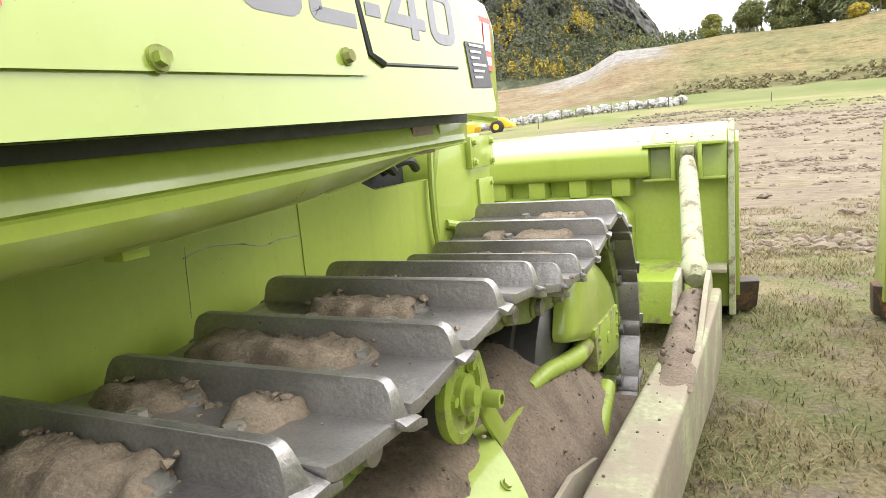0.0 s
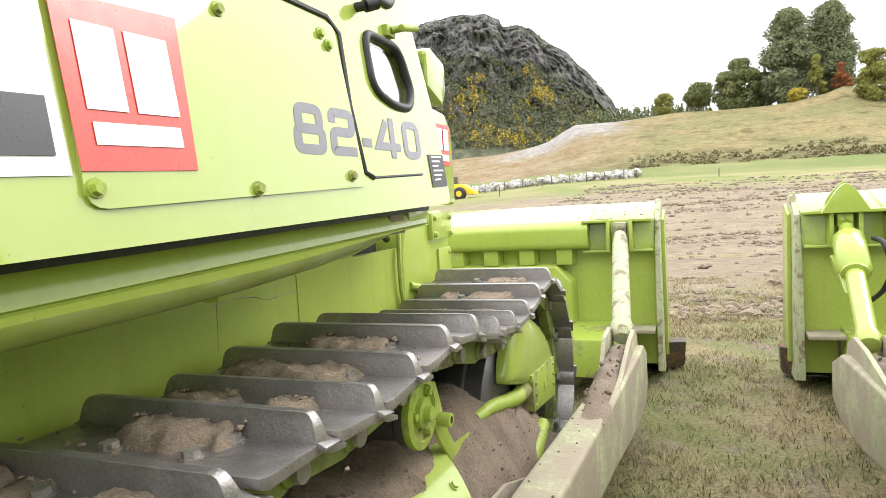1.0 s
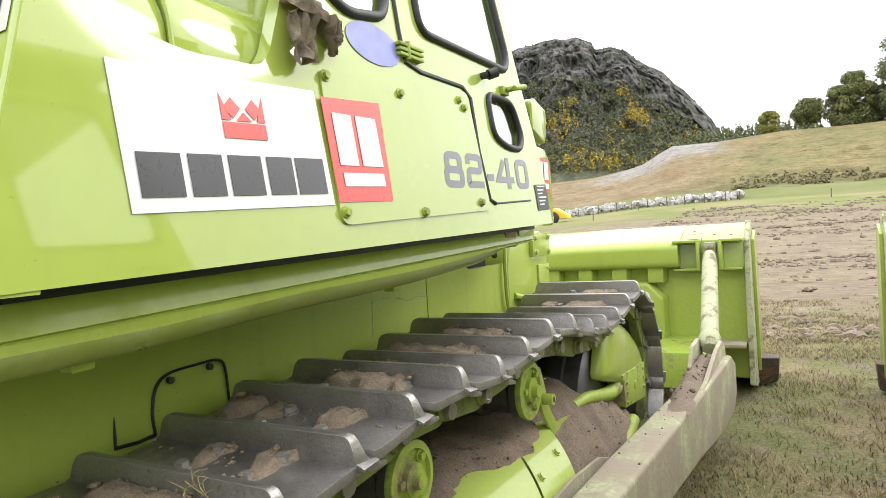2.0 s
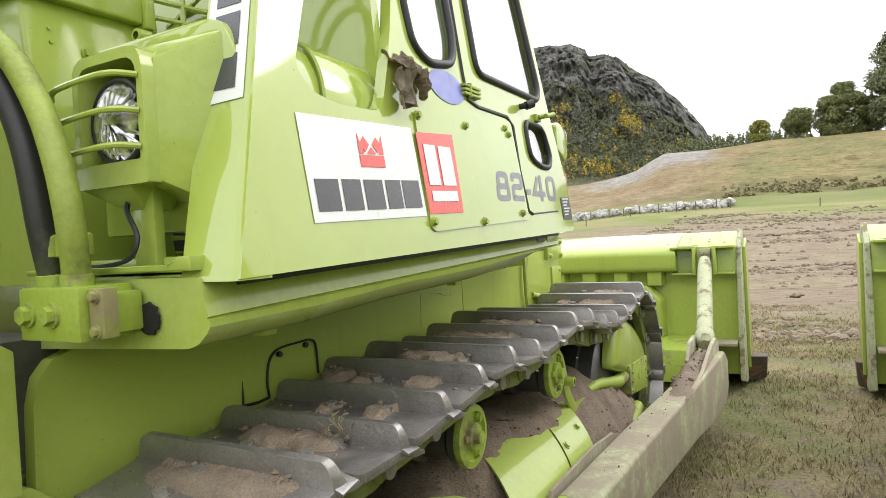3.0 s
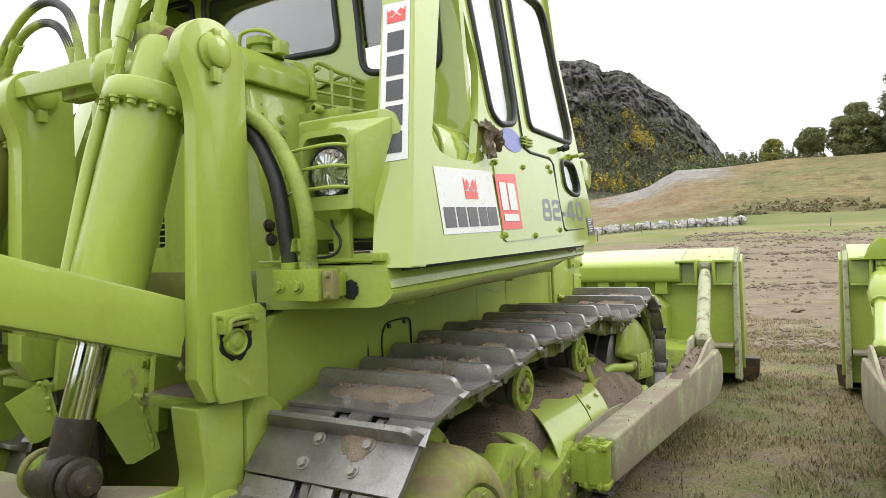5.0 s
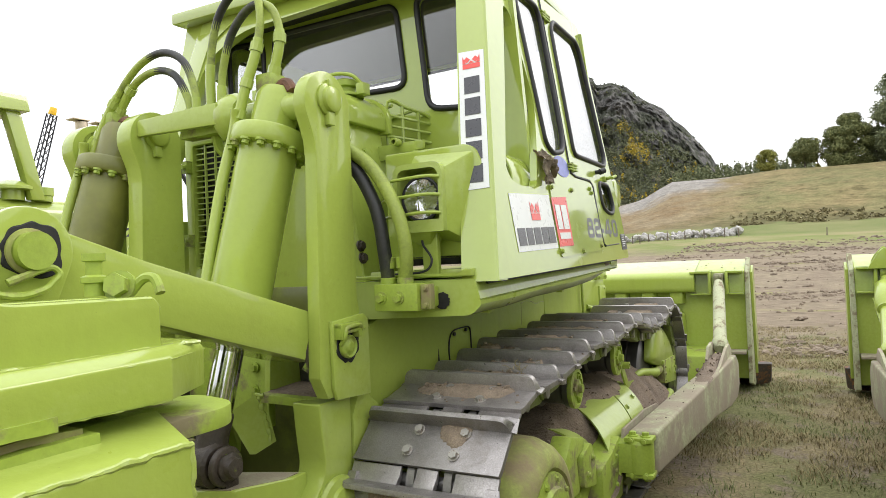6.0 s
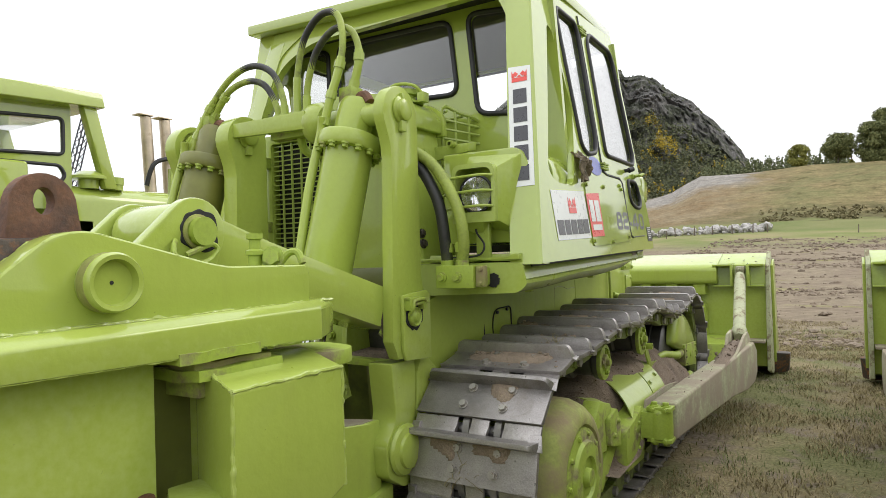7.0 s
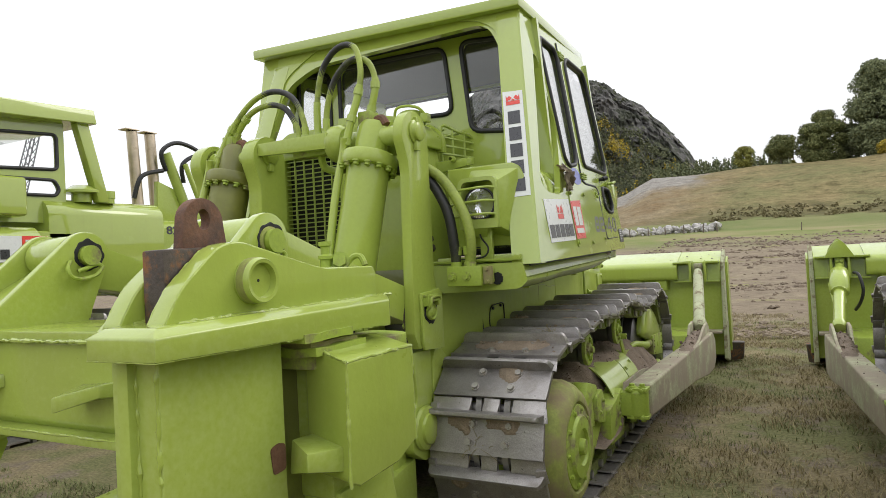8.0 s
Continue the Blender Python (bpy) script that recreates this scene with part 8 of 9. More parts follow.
# tower bases, shelves and gussets in the dark rear recess
for s, x0, x1 in ((1, 0.535, 0.68), (-1, -0.98, -0.84)):
    bm = B()
    prism(bm, rounded([(-1.33, 0.58), (-1.345, 0.74), (-1.25, 0.84), (-1.27, 0.98), (-1.285, 1.13), (-1.075, 1.13), (-1.085, 0.5), (-1.2, 0.5)], [0.03, 0.05, 0.08, 0.1, 0.01, 0.01, 0.01, 0.02], 5), "x", x0, x1)
    part("tower_base", bm, paint, ripper, "lime-green cast tower leg", bevel=0.010, seg=3, angle=45)
    bm = B()
    prism(bm, [(-1.06, 0.5), (-1.06, 1.04), (-1.02, 1.12), (-0.95, 1.12), (-0.80, 1.0), (-0.80, 0.5)], "x", x0, x1)
    part("tower_base", bm, paint, ripper, "lime-green block behind a dark joint", bevel=0.012)
    bm = B()
    xx = x1 if s > 0 else x0
    lathe(bm, [(0.0, 0.0), (0.125, 0.0), (0.13, 0.015), (0.12, 0.03), (0.092, 0.04), (0.087, 0.055), (0.052, 0.068), (0.0, 0.07)], (xx, -1.20, 0.69), (xx + s, -1.20, 0.69), 36)
    part("link_hub", bm, paint, ripper, "lime-green round lower link hub")
for x, x1 in ((0.30, 0.60), (-0.36, -0.50)):
    # ledge plate with its dusty top, the wall under it and dark shade block behind
    ex = x1 if x1 > x else x - 0.32
    a, b = min(x, ex), max(x, ex)
    bm = B()
    hull8(bm, [(a, -1.25, 1.107), (b, -1.21, 1.092), (b, -0.90, 1.10), (a, -0.90, 1.115)], [(a, -1.25, 1.145), (b, -1.21, 1.13), (b, -0.90, 1.138), (a, -0.90, 1.153)])
    part("shelf", bm, worn, ripper, "lime-green ledge plate at the tower's foot", bevel=0.006)
    bm = B()
    hull8(bm, [(a + 0.01, -1.215, 1.140), (b, -1.18, 1.126), (b, -0.92, 1.13), (a + 0.01, -0.92, 1.145)], [(a + 0.02, -1.19, 1.152), (b, -1.155, 1.138), (b, -0.92, 1.146), (a + 0.02, -0.92, 1.160)])
    bmesh.ops.subdivide_edges(bm, edges=list(bm.edges), cuts=6, use_grid_fill=True)
    lumpy(bm, 0.004, 20)
    part("dust_layer", bm, earth, ripper, "grey-brown dust lying on the ledge")
    # oily wall, its paint also dark for the shade below the ledge
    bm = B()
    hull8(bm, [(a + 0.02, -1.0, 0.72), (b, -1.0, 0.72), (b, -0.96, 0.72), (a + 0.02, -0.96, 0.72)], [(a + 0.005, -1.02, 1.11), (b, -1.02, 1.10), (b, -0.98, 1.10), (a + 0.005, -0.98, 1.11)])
    part("ledge_wall", bm, oily_shade if x > 0 else greasy, ripper, "oily wall below the ledge, darkened for the recess's shade", bevel=0.006)
    # made-up dark block: the recess's shade put into its colour
    part("bulkhead", box(B(), a, b, -0.985, -0.81, 0.95, 1.47), iron, ripper, "dark block with the recess's shade in its colour", bevel=0.01)
    # slanted wing plate and the upright that meet at the ledge's end
    bm = B()
    top = [(x - 0.075, -1.37, 1.075), (x, -1.25, 1.152), (x + 0.03, -1.21, 0.93), (x - 0.01, -1.30, 0.89)]
    hull8(bm, top, [(p[0] + 0.016, p[1] + 0.022, p[2] - 0.004) for p in top])
    wing = part("gusset", bm, paint, ripper, "slanted lime-green wing plate", bevel=0.005)
    bm = B()
    bead(bm, [(x + 0.005, -1.245, 1.14), (x + 0.032, -1.208, 0.93)], 0.012, x)
    bead(bm, [(x - 0.02, -1.258, 1.138), (x + 0.03, -1.245, 1.142)], 0.014, x + 2)
    part("weld_bead", bm, paint, wing)
    bm = B()
    hull8(bm, [(x - 0.012, -1.20, 1.10), (x + 0.022, -1.20, 1.10), (x + 0.022, -0.95, 1.10), (x - 0.012, -0.95, 1.10)], [(x - 0.045, -1.14, 1.42), (x - 0.012, -1.14, 1.42), (x - 0.012, -0.95, 1.42), (x - 0.045, -0.95, 1.42)])
    part("upright", bm, paint, ripper, "leaning lime-green upright plate", bevel=0.006)
bm = B()
hull8(bm, [(-0.34, -1.10, 0.95), (0.21, -1.10, 0.95), (0.21, -1.05, 0.95), (-0.34, -1.05, 0.95)], [(-0.36, -1.06, 1.40), (0.19, -1.06, 1.40), (0.19, -1.02, 1.40), (-0.36, -1.02, 1.40)])
back = part("back_plate", bm, worn, ripper, "grease-streaked lime-green plate behind the piston rod", bevel=0.008)
for z in (1.12, 1.23):
    bm = B()
    hexbolt(bm, (0.12, -1.085, z), (0, -1, 0), 0.020, 0.022)
    part("bolt", bm, worn, back)
# greasy rear plate; the deep recess's shade is put into its paint too
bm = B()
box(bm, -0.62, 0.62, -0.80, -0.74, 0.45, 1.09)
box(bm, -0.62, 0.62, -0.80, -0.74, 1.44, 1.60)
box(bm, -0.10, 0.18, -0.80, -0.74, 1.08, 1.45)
part("rear_plate", bm, oily_shade, ripper, "oily rear hull plate, darkened for the recess's shade", bevel=0.01)
bm = B()
plan = [(-0.98, -1.44), (-0.90, -1.57), (-0.45, -1.76), (0.06, -1.76), (0.49, -1.57), (0.60, -1.37), (0.60, -1.28), (0.45, -1.34), (0.20, -1.46), (-0.45, -1.48)]
hull8(bm, [(x, y, 0.36) for x, y in plan], [(x, y, 0.85) for x, y in plan])
part("lower_crossmember", bm, paint, ripper, "lime-green lower cross member", bevel=0.012, seg=3)
bm = B()
inset = [(-0.18 + (x + 0.18) * 0.975, -1.60 + (y + 1.60) * 0.9) for x, y in plan]
hull8(bm, [(x, y, 0.848) for x, y in inset], [(x, y, 0.853) for x, y in inset])
part("dust_layer", bm, dusty, ripper, "pale dust lying on the cross member")
for x in (0.53, -0.81):
    bm = B()
    dip = 0.34
    prism(bm, [(-1.22, 0.58 - dip), (-1.22, 0.86 - dip), (-1.6, 0.80 - dip), (-2.75, 0.74 - dip), (-2.75, 0.46 - dip), (-1.6, 0.50 - dip)], "x", x - 0.10, x + 0.10)
    part("lower_link", bm, paint, ripper, bevel=0.02)


def upper_link(x0, x1):
    bm = B()
    hump = [(-2.40 + 0.115 * math.cos(radians(a)), 1.765 + 0.105 * math.sin(radians(a))) for a in np.linspace(40, 215, 14)]
    pts = [(-1.16, 1.275), (-1.16, 1.49), (-1.27, 1.51), (-2.03, 1.735)] + hump + [(-2.44, 1.62), (-2.03, 1.54), (-1.27, 1.30)]
    prism(bm, pts, "x", x0, x1)
    u = part("upper_link", bm, brush, ripper, "long lime-green upper link beam", bevel=0.012)
    bm = B()
    lathe(bm, [(0.0, 0.0), (0.062, 0.0), (0.066, 0.01), (0.060, 0.045), (0.045, 0.05), (0.035, 0.03), (0.0, 0.028)], (x1, -2.40, 1.765), (x1 + 1, -2.40, 1.765), 26)
    part("link_pin", bm, drum, u, "greasy round pin end")
    bm = B()
    edge = [(-1.345, 1.285), (-1.312, 1.262), (-1.285, 1.262), (-1.285, 1.485), (-1.296, 1.44), (-1.303, 1.39), (-1.318, 1.35), (-1.322, 1.31)]
    bm.faces.new([bm.verts.new((x1 + 0.0025, y, z)) for y, z in edge])
    more = bmesh.ops.extrude_face_region(bm, geom=list(bm.faces))
    bmesh.ops.translate(bm, verts=[v for v in more["geom"] if isinstance(v, bmesh.types.BMVert)], vec=(-0.004, 0, 0))
    part("grease_smear", bm, greasy, u, "dark grease smeared at the link's end")
    return u


upper_link(0.36, 0.652)
upper_link(-0.86, -0.60)
# grease cup and nut on the beam
bm = B()
lathe(bm, [(0.0, 0.0), (0.022, 0.0), (0.022, 0.03), (0.03, 0.032), (0.03, 0.045), (0.018, 0.05), (0.018, 0.08), (0.026, 0.083), (0.026, 0.10), (0.0, 0.10)], (0.98, -2.41, 1.645), (0.98, -2.41, 3), 16)
hexbolt(bm, (1.02, -2.37, 1.665), (0.6, -1, 0.2), 0.028, 0.035)
tube(bm, smooth_line([(1.03, -2.36, 1.64), (1.06, -2.34, 1.68), (1.09, -2.33, 1.68), (1.11, -2.33, 1.645)], 4), 0.012, 8)
part("grease_cup", bm, worn, ripper)

# ripper cross beam with brackets
bm = B()
prism(bm, [(-2.86, 1.08), (-2.86, 1.40), (-2.84, 1.42), (-2.42, 1.42), (-2.40, 1.40), (-2.40, 1.02), (-2.80, 1.02)], "x", -1.50, 1.02)
part("cross_beam", bm, brush, ripper, "heavy lime-green ripper cross beam", bevel=0.012)
bm = B()
prism(bm, [(-2.88, 1.405), (-2.88, 1.445), (-2.42, 1.445), (-2.42, 1.405)], "x", -1.42, 0.95)
prism(bm, [(-2.90, 1.01), (-2.90, 1.045), (-2.5, 1.045), (-2.5, 1.01)], "x", -0.75, 0.42)
beam_flange = part("beam_flange", bm, brush, ripper, bevel=0.006)
bm = B()
bead(bm, [(-1.2, -2.877, 1.441), (0.95, -2.877, 1.441)], 0.0025, 1)
bead(bm, [(-1.2, -2.885, 1.406), (0.95, -2.885, 1.406)], 0.010, 2)
bead(bm, [(-0.75, -2.90, 1.043), (0.42, -2.90, 1.043)], 0.005, 4)
part("weld_bead", bm, brush, beam_flange, "thick uneven paint along the flange edge")
for x0 in (-0.66, 0.12, -1.28):
    bm = B()
    hull8(bm, [(x0, -2.86, 1.17), (x0 + 0.24, -2.86, 1.20), (x0 + 0.24, -2.86, 1.26), (x0, -2.86, 1.24)], [(x0, -2.99, 1.15), (x0 + 0.20, -2.93, 1.21), (x0 + 0.20, -2.93, 1.255), (x0, -2.99, 1.21)])
    part("beam_lug", bm, brush, ripper, bevel=0.008)
for xm in (-0.72, 0.49):
    for x0 in (xm - 0.19, xm + 0.15):
        bm = B()
        hump = [(-2.40 + 0.12 * math.cos(radians(a)), 1.765 + 0.12 * math.sin(radians(a))) for a in np.linspace(-25, 140, 14)]
        pts = [(-2.40, 1.44)] + hump + [(-2.92, 1.45), (-2.92, 1.40)]
        prism(bm, pts, "x", x0, x0 + 0.045)
        part("link_bracket", bm, brush, ripper, "sloping lime-green pin bracket plate", bevel=0.008)
    bm = B()
    rod(bm, (xm - 0.24, -2.40, 1.765), (xm + 0.24, -2.40, 1.765), 0.05, seg=24)
    lathe(bm, [(0.0, 0.012), (0.024, 0.012), (0.03, 0.03), (0.046, 0.034), (0.05, 0.024), (0.05, 0.0), (0.0, 0.0)], (xm + 0.195, -2.40, 1.765), (xm + 1, -2.40, 1.765), 24)
    pin = part("bracket_pin", bm, worn, ripper)
    bm = B()
    lathe(bm, [(0.0, 0.001), (0.078, 0.001), (0.075, 0.005), (0.0, 0.005)], (xm + 0.195, -2.39, 1.77), (xm + 1, -2.39, 1.77), 60)
    for v in bm.verts:
        d = Vector((0, v.co.y + 2.39, v.co.z - 1.77))
        if d.length > 0.05:
            v.co += d.normalized() * 0.016 * noise.noise(Vector((xm, v.co.y * 26, v.co.z * 26)))
    part("grease_ring", bm, black, pin, "black grease smeared round the pin")
    bm = B()
    rod(bm, (xm + 0.205, -2.40, 1.765), (xm + 0.2085, -2.40, 1.765), 0.023, seg=18)
    part("grease_hole", bm, black, pin, "black greasy hole in the pin")
    bm = B()
    tube(bm, smooth_line([(xm + 0.20, -2.49, 1.735), (xm + 0.23, -2.52, 1.70), (xm + 0.235, -2.50, 1.66), (xm + 0.23, -2.44, 1.65), (xm + 0.23, -2.38, 1.665), (xm + 0.225, -2.34, 1.70), (xm + 0.22, -2.36, 1.72), (xm + 0.23, -2.43, 1.70), (xm + 0.23, -2.47, 1.685)], 5), 0.010, 8)
    lumpy(bm, 0.004, 40)
    part("pin_keeper", bm, worn, pin, "bent green pin keeper")
    bm = B()
    prism(bm, [(-2.48, 1.70), (-2.90, 1.455), (-2.90, 1.44), (-2.46, 1.68)], "x", xm - 0.145, xm + 0.15)
    part("bracket_web", bm, brush, ripper, bevel=0.003)


# shank pocket at each end of the beam
def pocket(s, shank, shift=0.0):
    """s mirrors the pocket to the far end; shift moves it sideways."""
    c = 1.16
    def xs(a, b):
        return (a * s, b * s) if s > 0 else (b * s, a * s)
    p = empty("shank_pocket")
    p.parent = ripper
    p["label"] = "lime-green welded shank pocket with thick flange"
    p.location.x = shift
    bm = B()
    lo = [(1.035, -3.435, 1.445), (1.285, -3.435, 1.445), (1.285, -2.44, 1.425), (1.17, -2.26, 1.42), (0.98, -2.26, 1.42), (0.98, -3.30, 1.445)]
    lo = [(x * s, y, z) for x, y, z in lo]
    high = lambda y: 0.078 if y < -3 else 0.11
    rings = [[bm.verts.new(q) for q in ring] for ring in (
        lo,
        [(x, y, z + high(y) - 0.022) for x, y, z in lo],
        [((c + (abs(x) - c) * 0.74) * s, y + (0.03 if y < -3 else -0.02), z + high(y)) for x, y, z in lo])]
    bm.faces.new(rings[0])
    bm.faces.new(rings[2])
    for r0, r1 in zip(rings, rings[1:]):
        for i in range(len(lo)):
            bm.faces.new((r0[i - 1], r0[i], r1[i], r1[i - 1]))
    lumpy(bm, 0.004, 5)
    flange = part("flange", bm, brush, p, "thick lime-green flange", bevel=0.005, seg=2)
    bm = B()
    up = lambda q: (q[0], q[1], q[2] + high(q[1]) - 0.025)
    edge_in = lambda q: (q[0] - 0.004 * s, q[1] + 0.003, q[2])
    bead(bm, [up(edge_in(lo[0])), up(edge_in(lo[1])), up(edge_in(lo[2])), up(edge_in(lo[3]))], 0.0025, s)
    bead(bm, [edge_in(lo[0]), edge_in(lo[1]), edge_in(lo[2])], 0.0025, s + 3)
    part("weld_bead", bm, brush, flange, "thick uneven paint along the flange edge")
    prof = rounded([(-3.345, 1.52), (-3.29, 1.61), (-3.155, 1.722), (-3.08, 1.735), (-2.76, 1.655), (-2.70, 1.645), (-2.415, 1.642), (-2.40, 1.62), (-2.40, 1.50), (-3.345, 1.50)], [0.03, 0.04, 0.04, 0.05, 0.02, 0.01, 0.01, 0.005, 0, 0], 4)
    for a, b in ((1.135, 1.205), (0.965, 1.035)):
        bm = B()
        prism(bm, prof, "x", a * s, b * s)
        cheek = part("cheek", bm, brush, p, "humped lime-green cheek plate", bevel=0.014, seg=3)
        bm = B()
        for xe in (a + 0.005, b - 0.005):
            bead(bm, [(xe * s, y, z - 0.004) for y, z in prof[1:-2:2]], 0.003, xe * 9)
        bead(bm, [(b * s, -3.30, 1.525), (b * s, -2.30, 1.528)], 0.006, b)
        part("weld_bead", bm, brush, cheek, "uneven weld and paint along the cheek plate")
    bm = B()
    lathe(bm, [(0.0, 0.0), (0.062, 0.0), (0.066, 0.008), (0.066, 0.050), (0.061, 0.057), (0.051, 0.055), (0.047, 0.036), (0.0, 0.034)], (1.20 * s, -3.045, 1.618), (2 * s, -3.045, 1.618), 48)
    pin = part("shank_pin", bm, paint, p, "round green shank pin, rust-stained rim", angle=40)
    bm = B()
    lathe(bm, [(0.0645, 0.012), (0.0668, 0.014), (0.0668, 0.040), (0.0645, 0.042)], (1.20 * s, -3.045, 1.618), (2 * s, -3.045, 1.618), 48)
    part("rust_band", bm, drum, pin, "rusty stain round the pin's rim")
    bm = B()
    rod(bm, (1.233 * s, -3.045, 1.618), (1.2355 * s, -3.045, 1.618), 0.0045, seg=10)
    part("centre_hole", bm, black, pin)
    bm = B()
    prism(bm, [(-3.36, 0.50), (-3.36, 1.45), (-2.925, 1.45), (-2.925, 0.50)], "x", 1.02 * s, 1.20 * s)
    part("pocket_box", bm, brush, p, "tall flat lime-green pocket side", bevel=0.006)
    bm = B()
    box(bm, 1.075 * s, 1.115 * s, -3.385, -3.35, 0.5, 1.445)
    bead(bm, [(1.19 * s, -3.358, 0.5), (1.19 * s, -3.358, 1.445)], 0.008, 5)
    bead(bm, [(1.115 * s, -3.36, 0.5), (1.115 * s, -3.36, 1.445)], 0.007, 8)
    part("corner_rib", bm, paint, p, "chipped corner rib", bevel=0.006)
    bm = B()
    bm.faces.new([bm.verts.new((1.204 * s, y, z)) for y, z in rounded([(-2.985, 1.04), (-2.932, 1.045), (-2.932, 1.122), (-2.96, 1.13), (-2.995, 1.12)], 0.012, 3)])
    more = bmesh.ops.extrude_face_region(bm, geom=list(bm.faces))
    bmesh.ops.translate(bm, verts=[v for v in more["geom"] if isinstance(v, bmesh.types.BMVert)], vec=(-0.003 * s, 0, 0))
    part("rust_patch", bm, rust, p, "bare rusty patch worn through the paint")
    # end block of the cross beam
    bm = B()
    face = [(-2.87, 1.0), (-2.865, 1.372), (-2.48, 1.372), (-2.475, 1.03), (-2.60, 0.985), (-2.82, 0.975)]
    inner = [(-2.80, 1.0), (-2.80, 1.40), (-2.40, 1.392), (-2.395, 1.03), (-2.52, 0.985), (-2.74, 0.975)]
    hull8(bm, [(1.18 * s, y, z) for y, z in inner], [(1.395 * s, y, z - (0.012 if z > 1.3 else 0)) for y, z in face])
    part("end_block", bm, brush, p, "lime-green end block with rough weld edges", bevel=0.012, seg=3)
    bm = B()
    prism(bm, [(-2.77, 0.90), (-2.77, 1.36), (-2.41, 1.34), (-2.41, 0.82), (-2.6, 0.80)], "x", 0.95 * s, 1.25 * s)
    part("end_block", bm, brush, p, bevel=0.012)
    bm = B()
    for a, b in (((1.392, -2.866, 0.985), (1.392, -2.862, 1.358)), ((1.392, -2.862, 1.358), (1.392, -2.485, 1.358)), ((1.20, -2.80, 1.398), (1.392, -2.862, 1.36)), ((1.392, -2.48, 1.03), (1.392, -2.485, 1.358))):
        bead(bm, [(a[0] * s, a[1], a[2]), (b[0] * s, b[1], b[2])], 0.0065, a[1])
    part("weld_bead", bm, brush, p, "rough lumpy weld bead")
    for k, (x0, x1, y0, y1, z0, z1) in enumerate(((1.10, 1.285, -2.87, -2.60, 1.370, 1.398), (1.10, 1.262, -2.86, -2.62, 1.397, 1.412), (1.10, 1.292, -2.92, -2.68, 1.420, 1.446))):
        bm = B()
        box(bm, x0 * s, x1 * s, y0, y1, z0, z1)
        bmesh.ops.subdivide_edges(bm, edges=list(bm.edges), cuts=6, use_grid_fill=True)
        lumpy(bm, 0.006, 14, k * 5)
        part("shim_plate", bm, worn if k != 1 else drum, p, "ragged flame-cut shim plate", angle=40)
    bm = B()
    plan = rounded([(1.0, -2.84), (1.245, -2.84), (1.245, -2.21), (1.0, -2.16)], [0, 0, 0.10, 0.10], 8)
    hull8(bm, [(x * s, y, 1.325) for x, y in plan], [(x * s, y, 1.372) for x, y in plan])
    part("shim_plate", bm, worn, p, "round-ended lime-green plate with a dusty top", bevel=0.006)
    # added filler block; its dark olive puts the gap's shade into colour
    part("spacer", box(B(), 0.90 * s, 1.12 * s, -2.94, -2.76, 0.6, 1.42), oily_shade, p, "dark olive filler with the gap's shade in its colour")
    bm = B()
    hull8(bm, [(1.20 * s, -2.80, 1.01), (1.37 * s, -2.83, 1.02), (1.37 * s, -2.83, 1.10), (1.20 * s, -2.80, 1.12)], [(1.20 * s, -2.915, 1.02), (1.33 * s, -2.985, 1.06), (1.33 * s, -2.985, 1.115), (1.20 * s, -2.90, 1.125)])
    part("beam_lug", bm, brush, p, bevel=0.01)
    bm = B()
    prism(bm, [(-2.76, 0.62), (-2.76, 0.92), (-2.46, 0.92), (-2.42, 0.78), (-2.5, 0.62)], "x", 1.0 * s, 1.27 * s)
    part("lower_block", bm, paint, p, bevel=0.015)
    if shank:
        sh = tagged(empty("ripper_shank"), "", "")
        sh.parent = ripper
        sh["label"] = "rusty dark steel ripper shank with lifting lug"
        sh.location.x = shift
        bm = B()
        prism(bm, [(-3.275, 0.75), (-3.275, 1.715), (-2.98, 1.725), (-2.98, 0.75)], "x", 1.043 * s, 1.128 * s)
        part("shank_bar", bm, rust_dark, sh, "dark rusty flat steel bar", bevel=0.008)
        bm = B()
        hole = [(-3.115 + 0.022 * math.cos(a), 1.80 + 0.030 * math.sin(a)) for a in np.linspace(0, 2 * math.pi, 17)[:-1]]
        outl = [(-3.195, 1.712)] + [(-3.115 + 0.072 * math.cos(radians(a)), 1.79 + 0.072 * math.sin(radians(a))) for a in np.linspace(180, 0, 14)] + [(-3.03, 1.712)]
        sheet(bm, outl, [hole], lambda y, z: (1.068 * s, y, z), (0.038 * s, 0, 0))
        part("lifting_lug", bm, rust, sh, "rusty plate lug with a hole", bevel=0.004)


pocket(1, True)
pocket(-1, True, -0.24)

# ---- the neighbouring machines ----
second = copy_thing(dozer, Matrix.Translation((4.70, -0.12, 0)))
tagged(second, "second lime-green bulldozer parked alongside, its blade and push arm in view", "bulldozer")

bm = B()
arch = rounded([(-1.67, 1.42), (-1.64, 1.55), (-1.53, 1.68), (-1.42, 1.55), (-1.39, 1.42)], [0, 0.08, 0.04, 0.08, 0], 4)
hull8(bm, [(x, 5.03, z) for x, z in arch], [(-1.53 + (x + 1.53) * 0.8, 5.22, 1.42 + (z - 1.42) * 0.8) for x, z in arch])
part("hood", bm, paint, second, "pointed lime-green hood over the cylinder's head", bevel=0.012, angle=50)

LM = -4.6
far = tagged(empty("large_dozer", (0, 0, 0)), "large lime-green tractor with cab, bonnet and twin exhaust stacks parked behind", "bulldozer")


def far_box(name, x0, x1, y0, y1, z0, z1, mat=paint, label="", bevel=0.03, parent=None):
    return part(name, box(B(), x0, x1, y0, y1, z0, z1), mat, parent or far, label, bevel=bevel, seg=3)


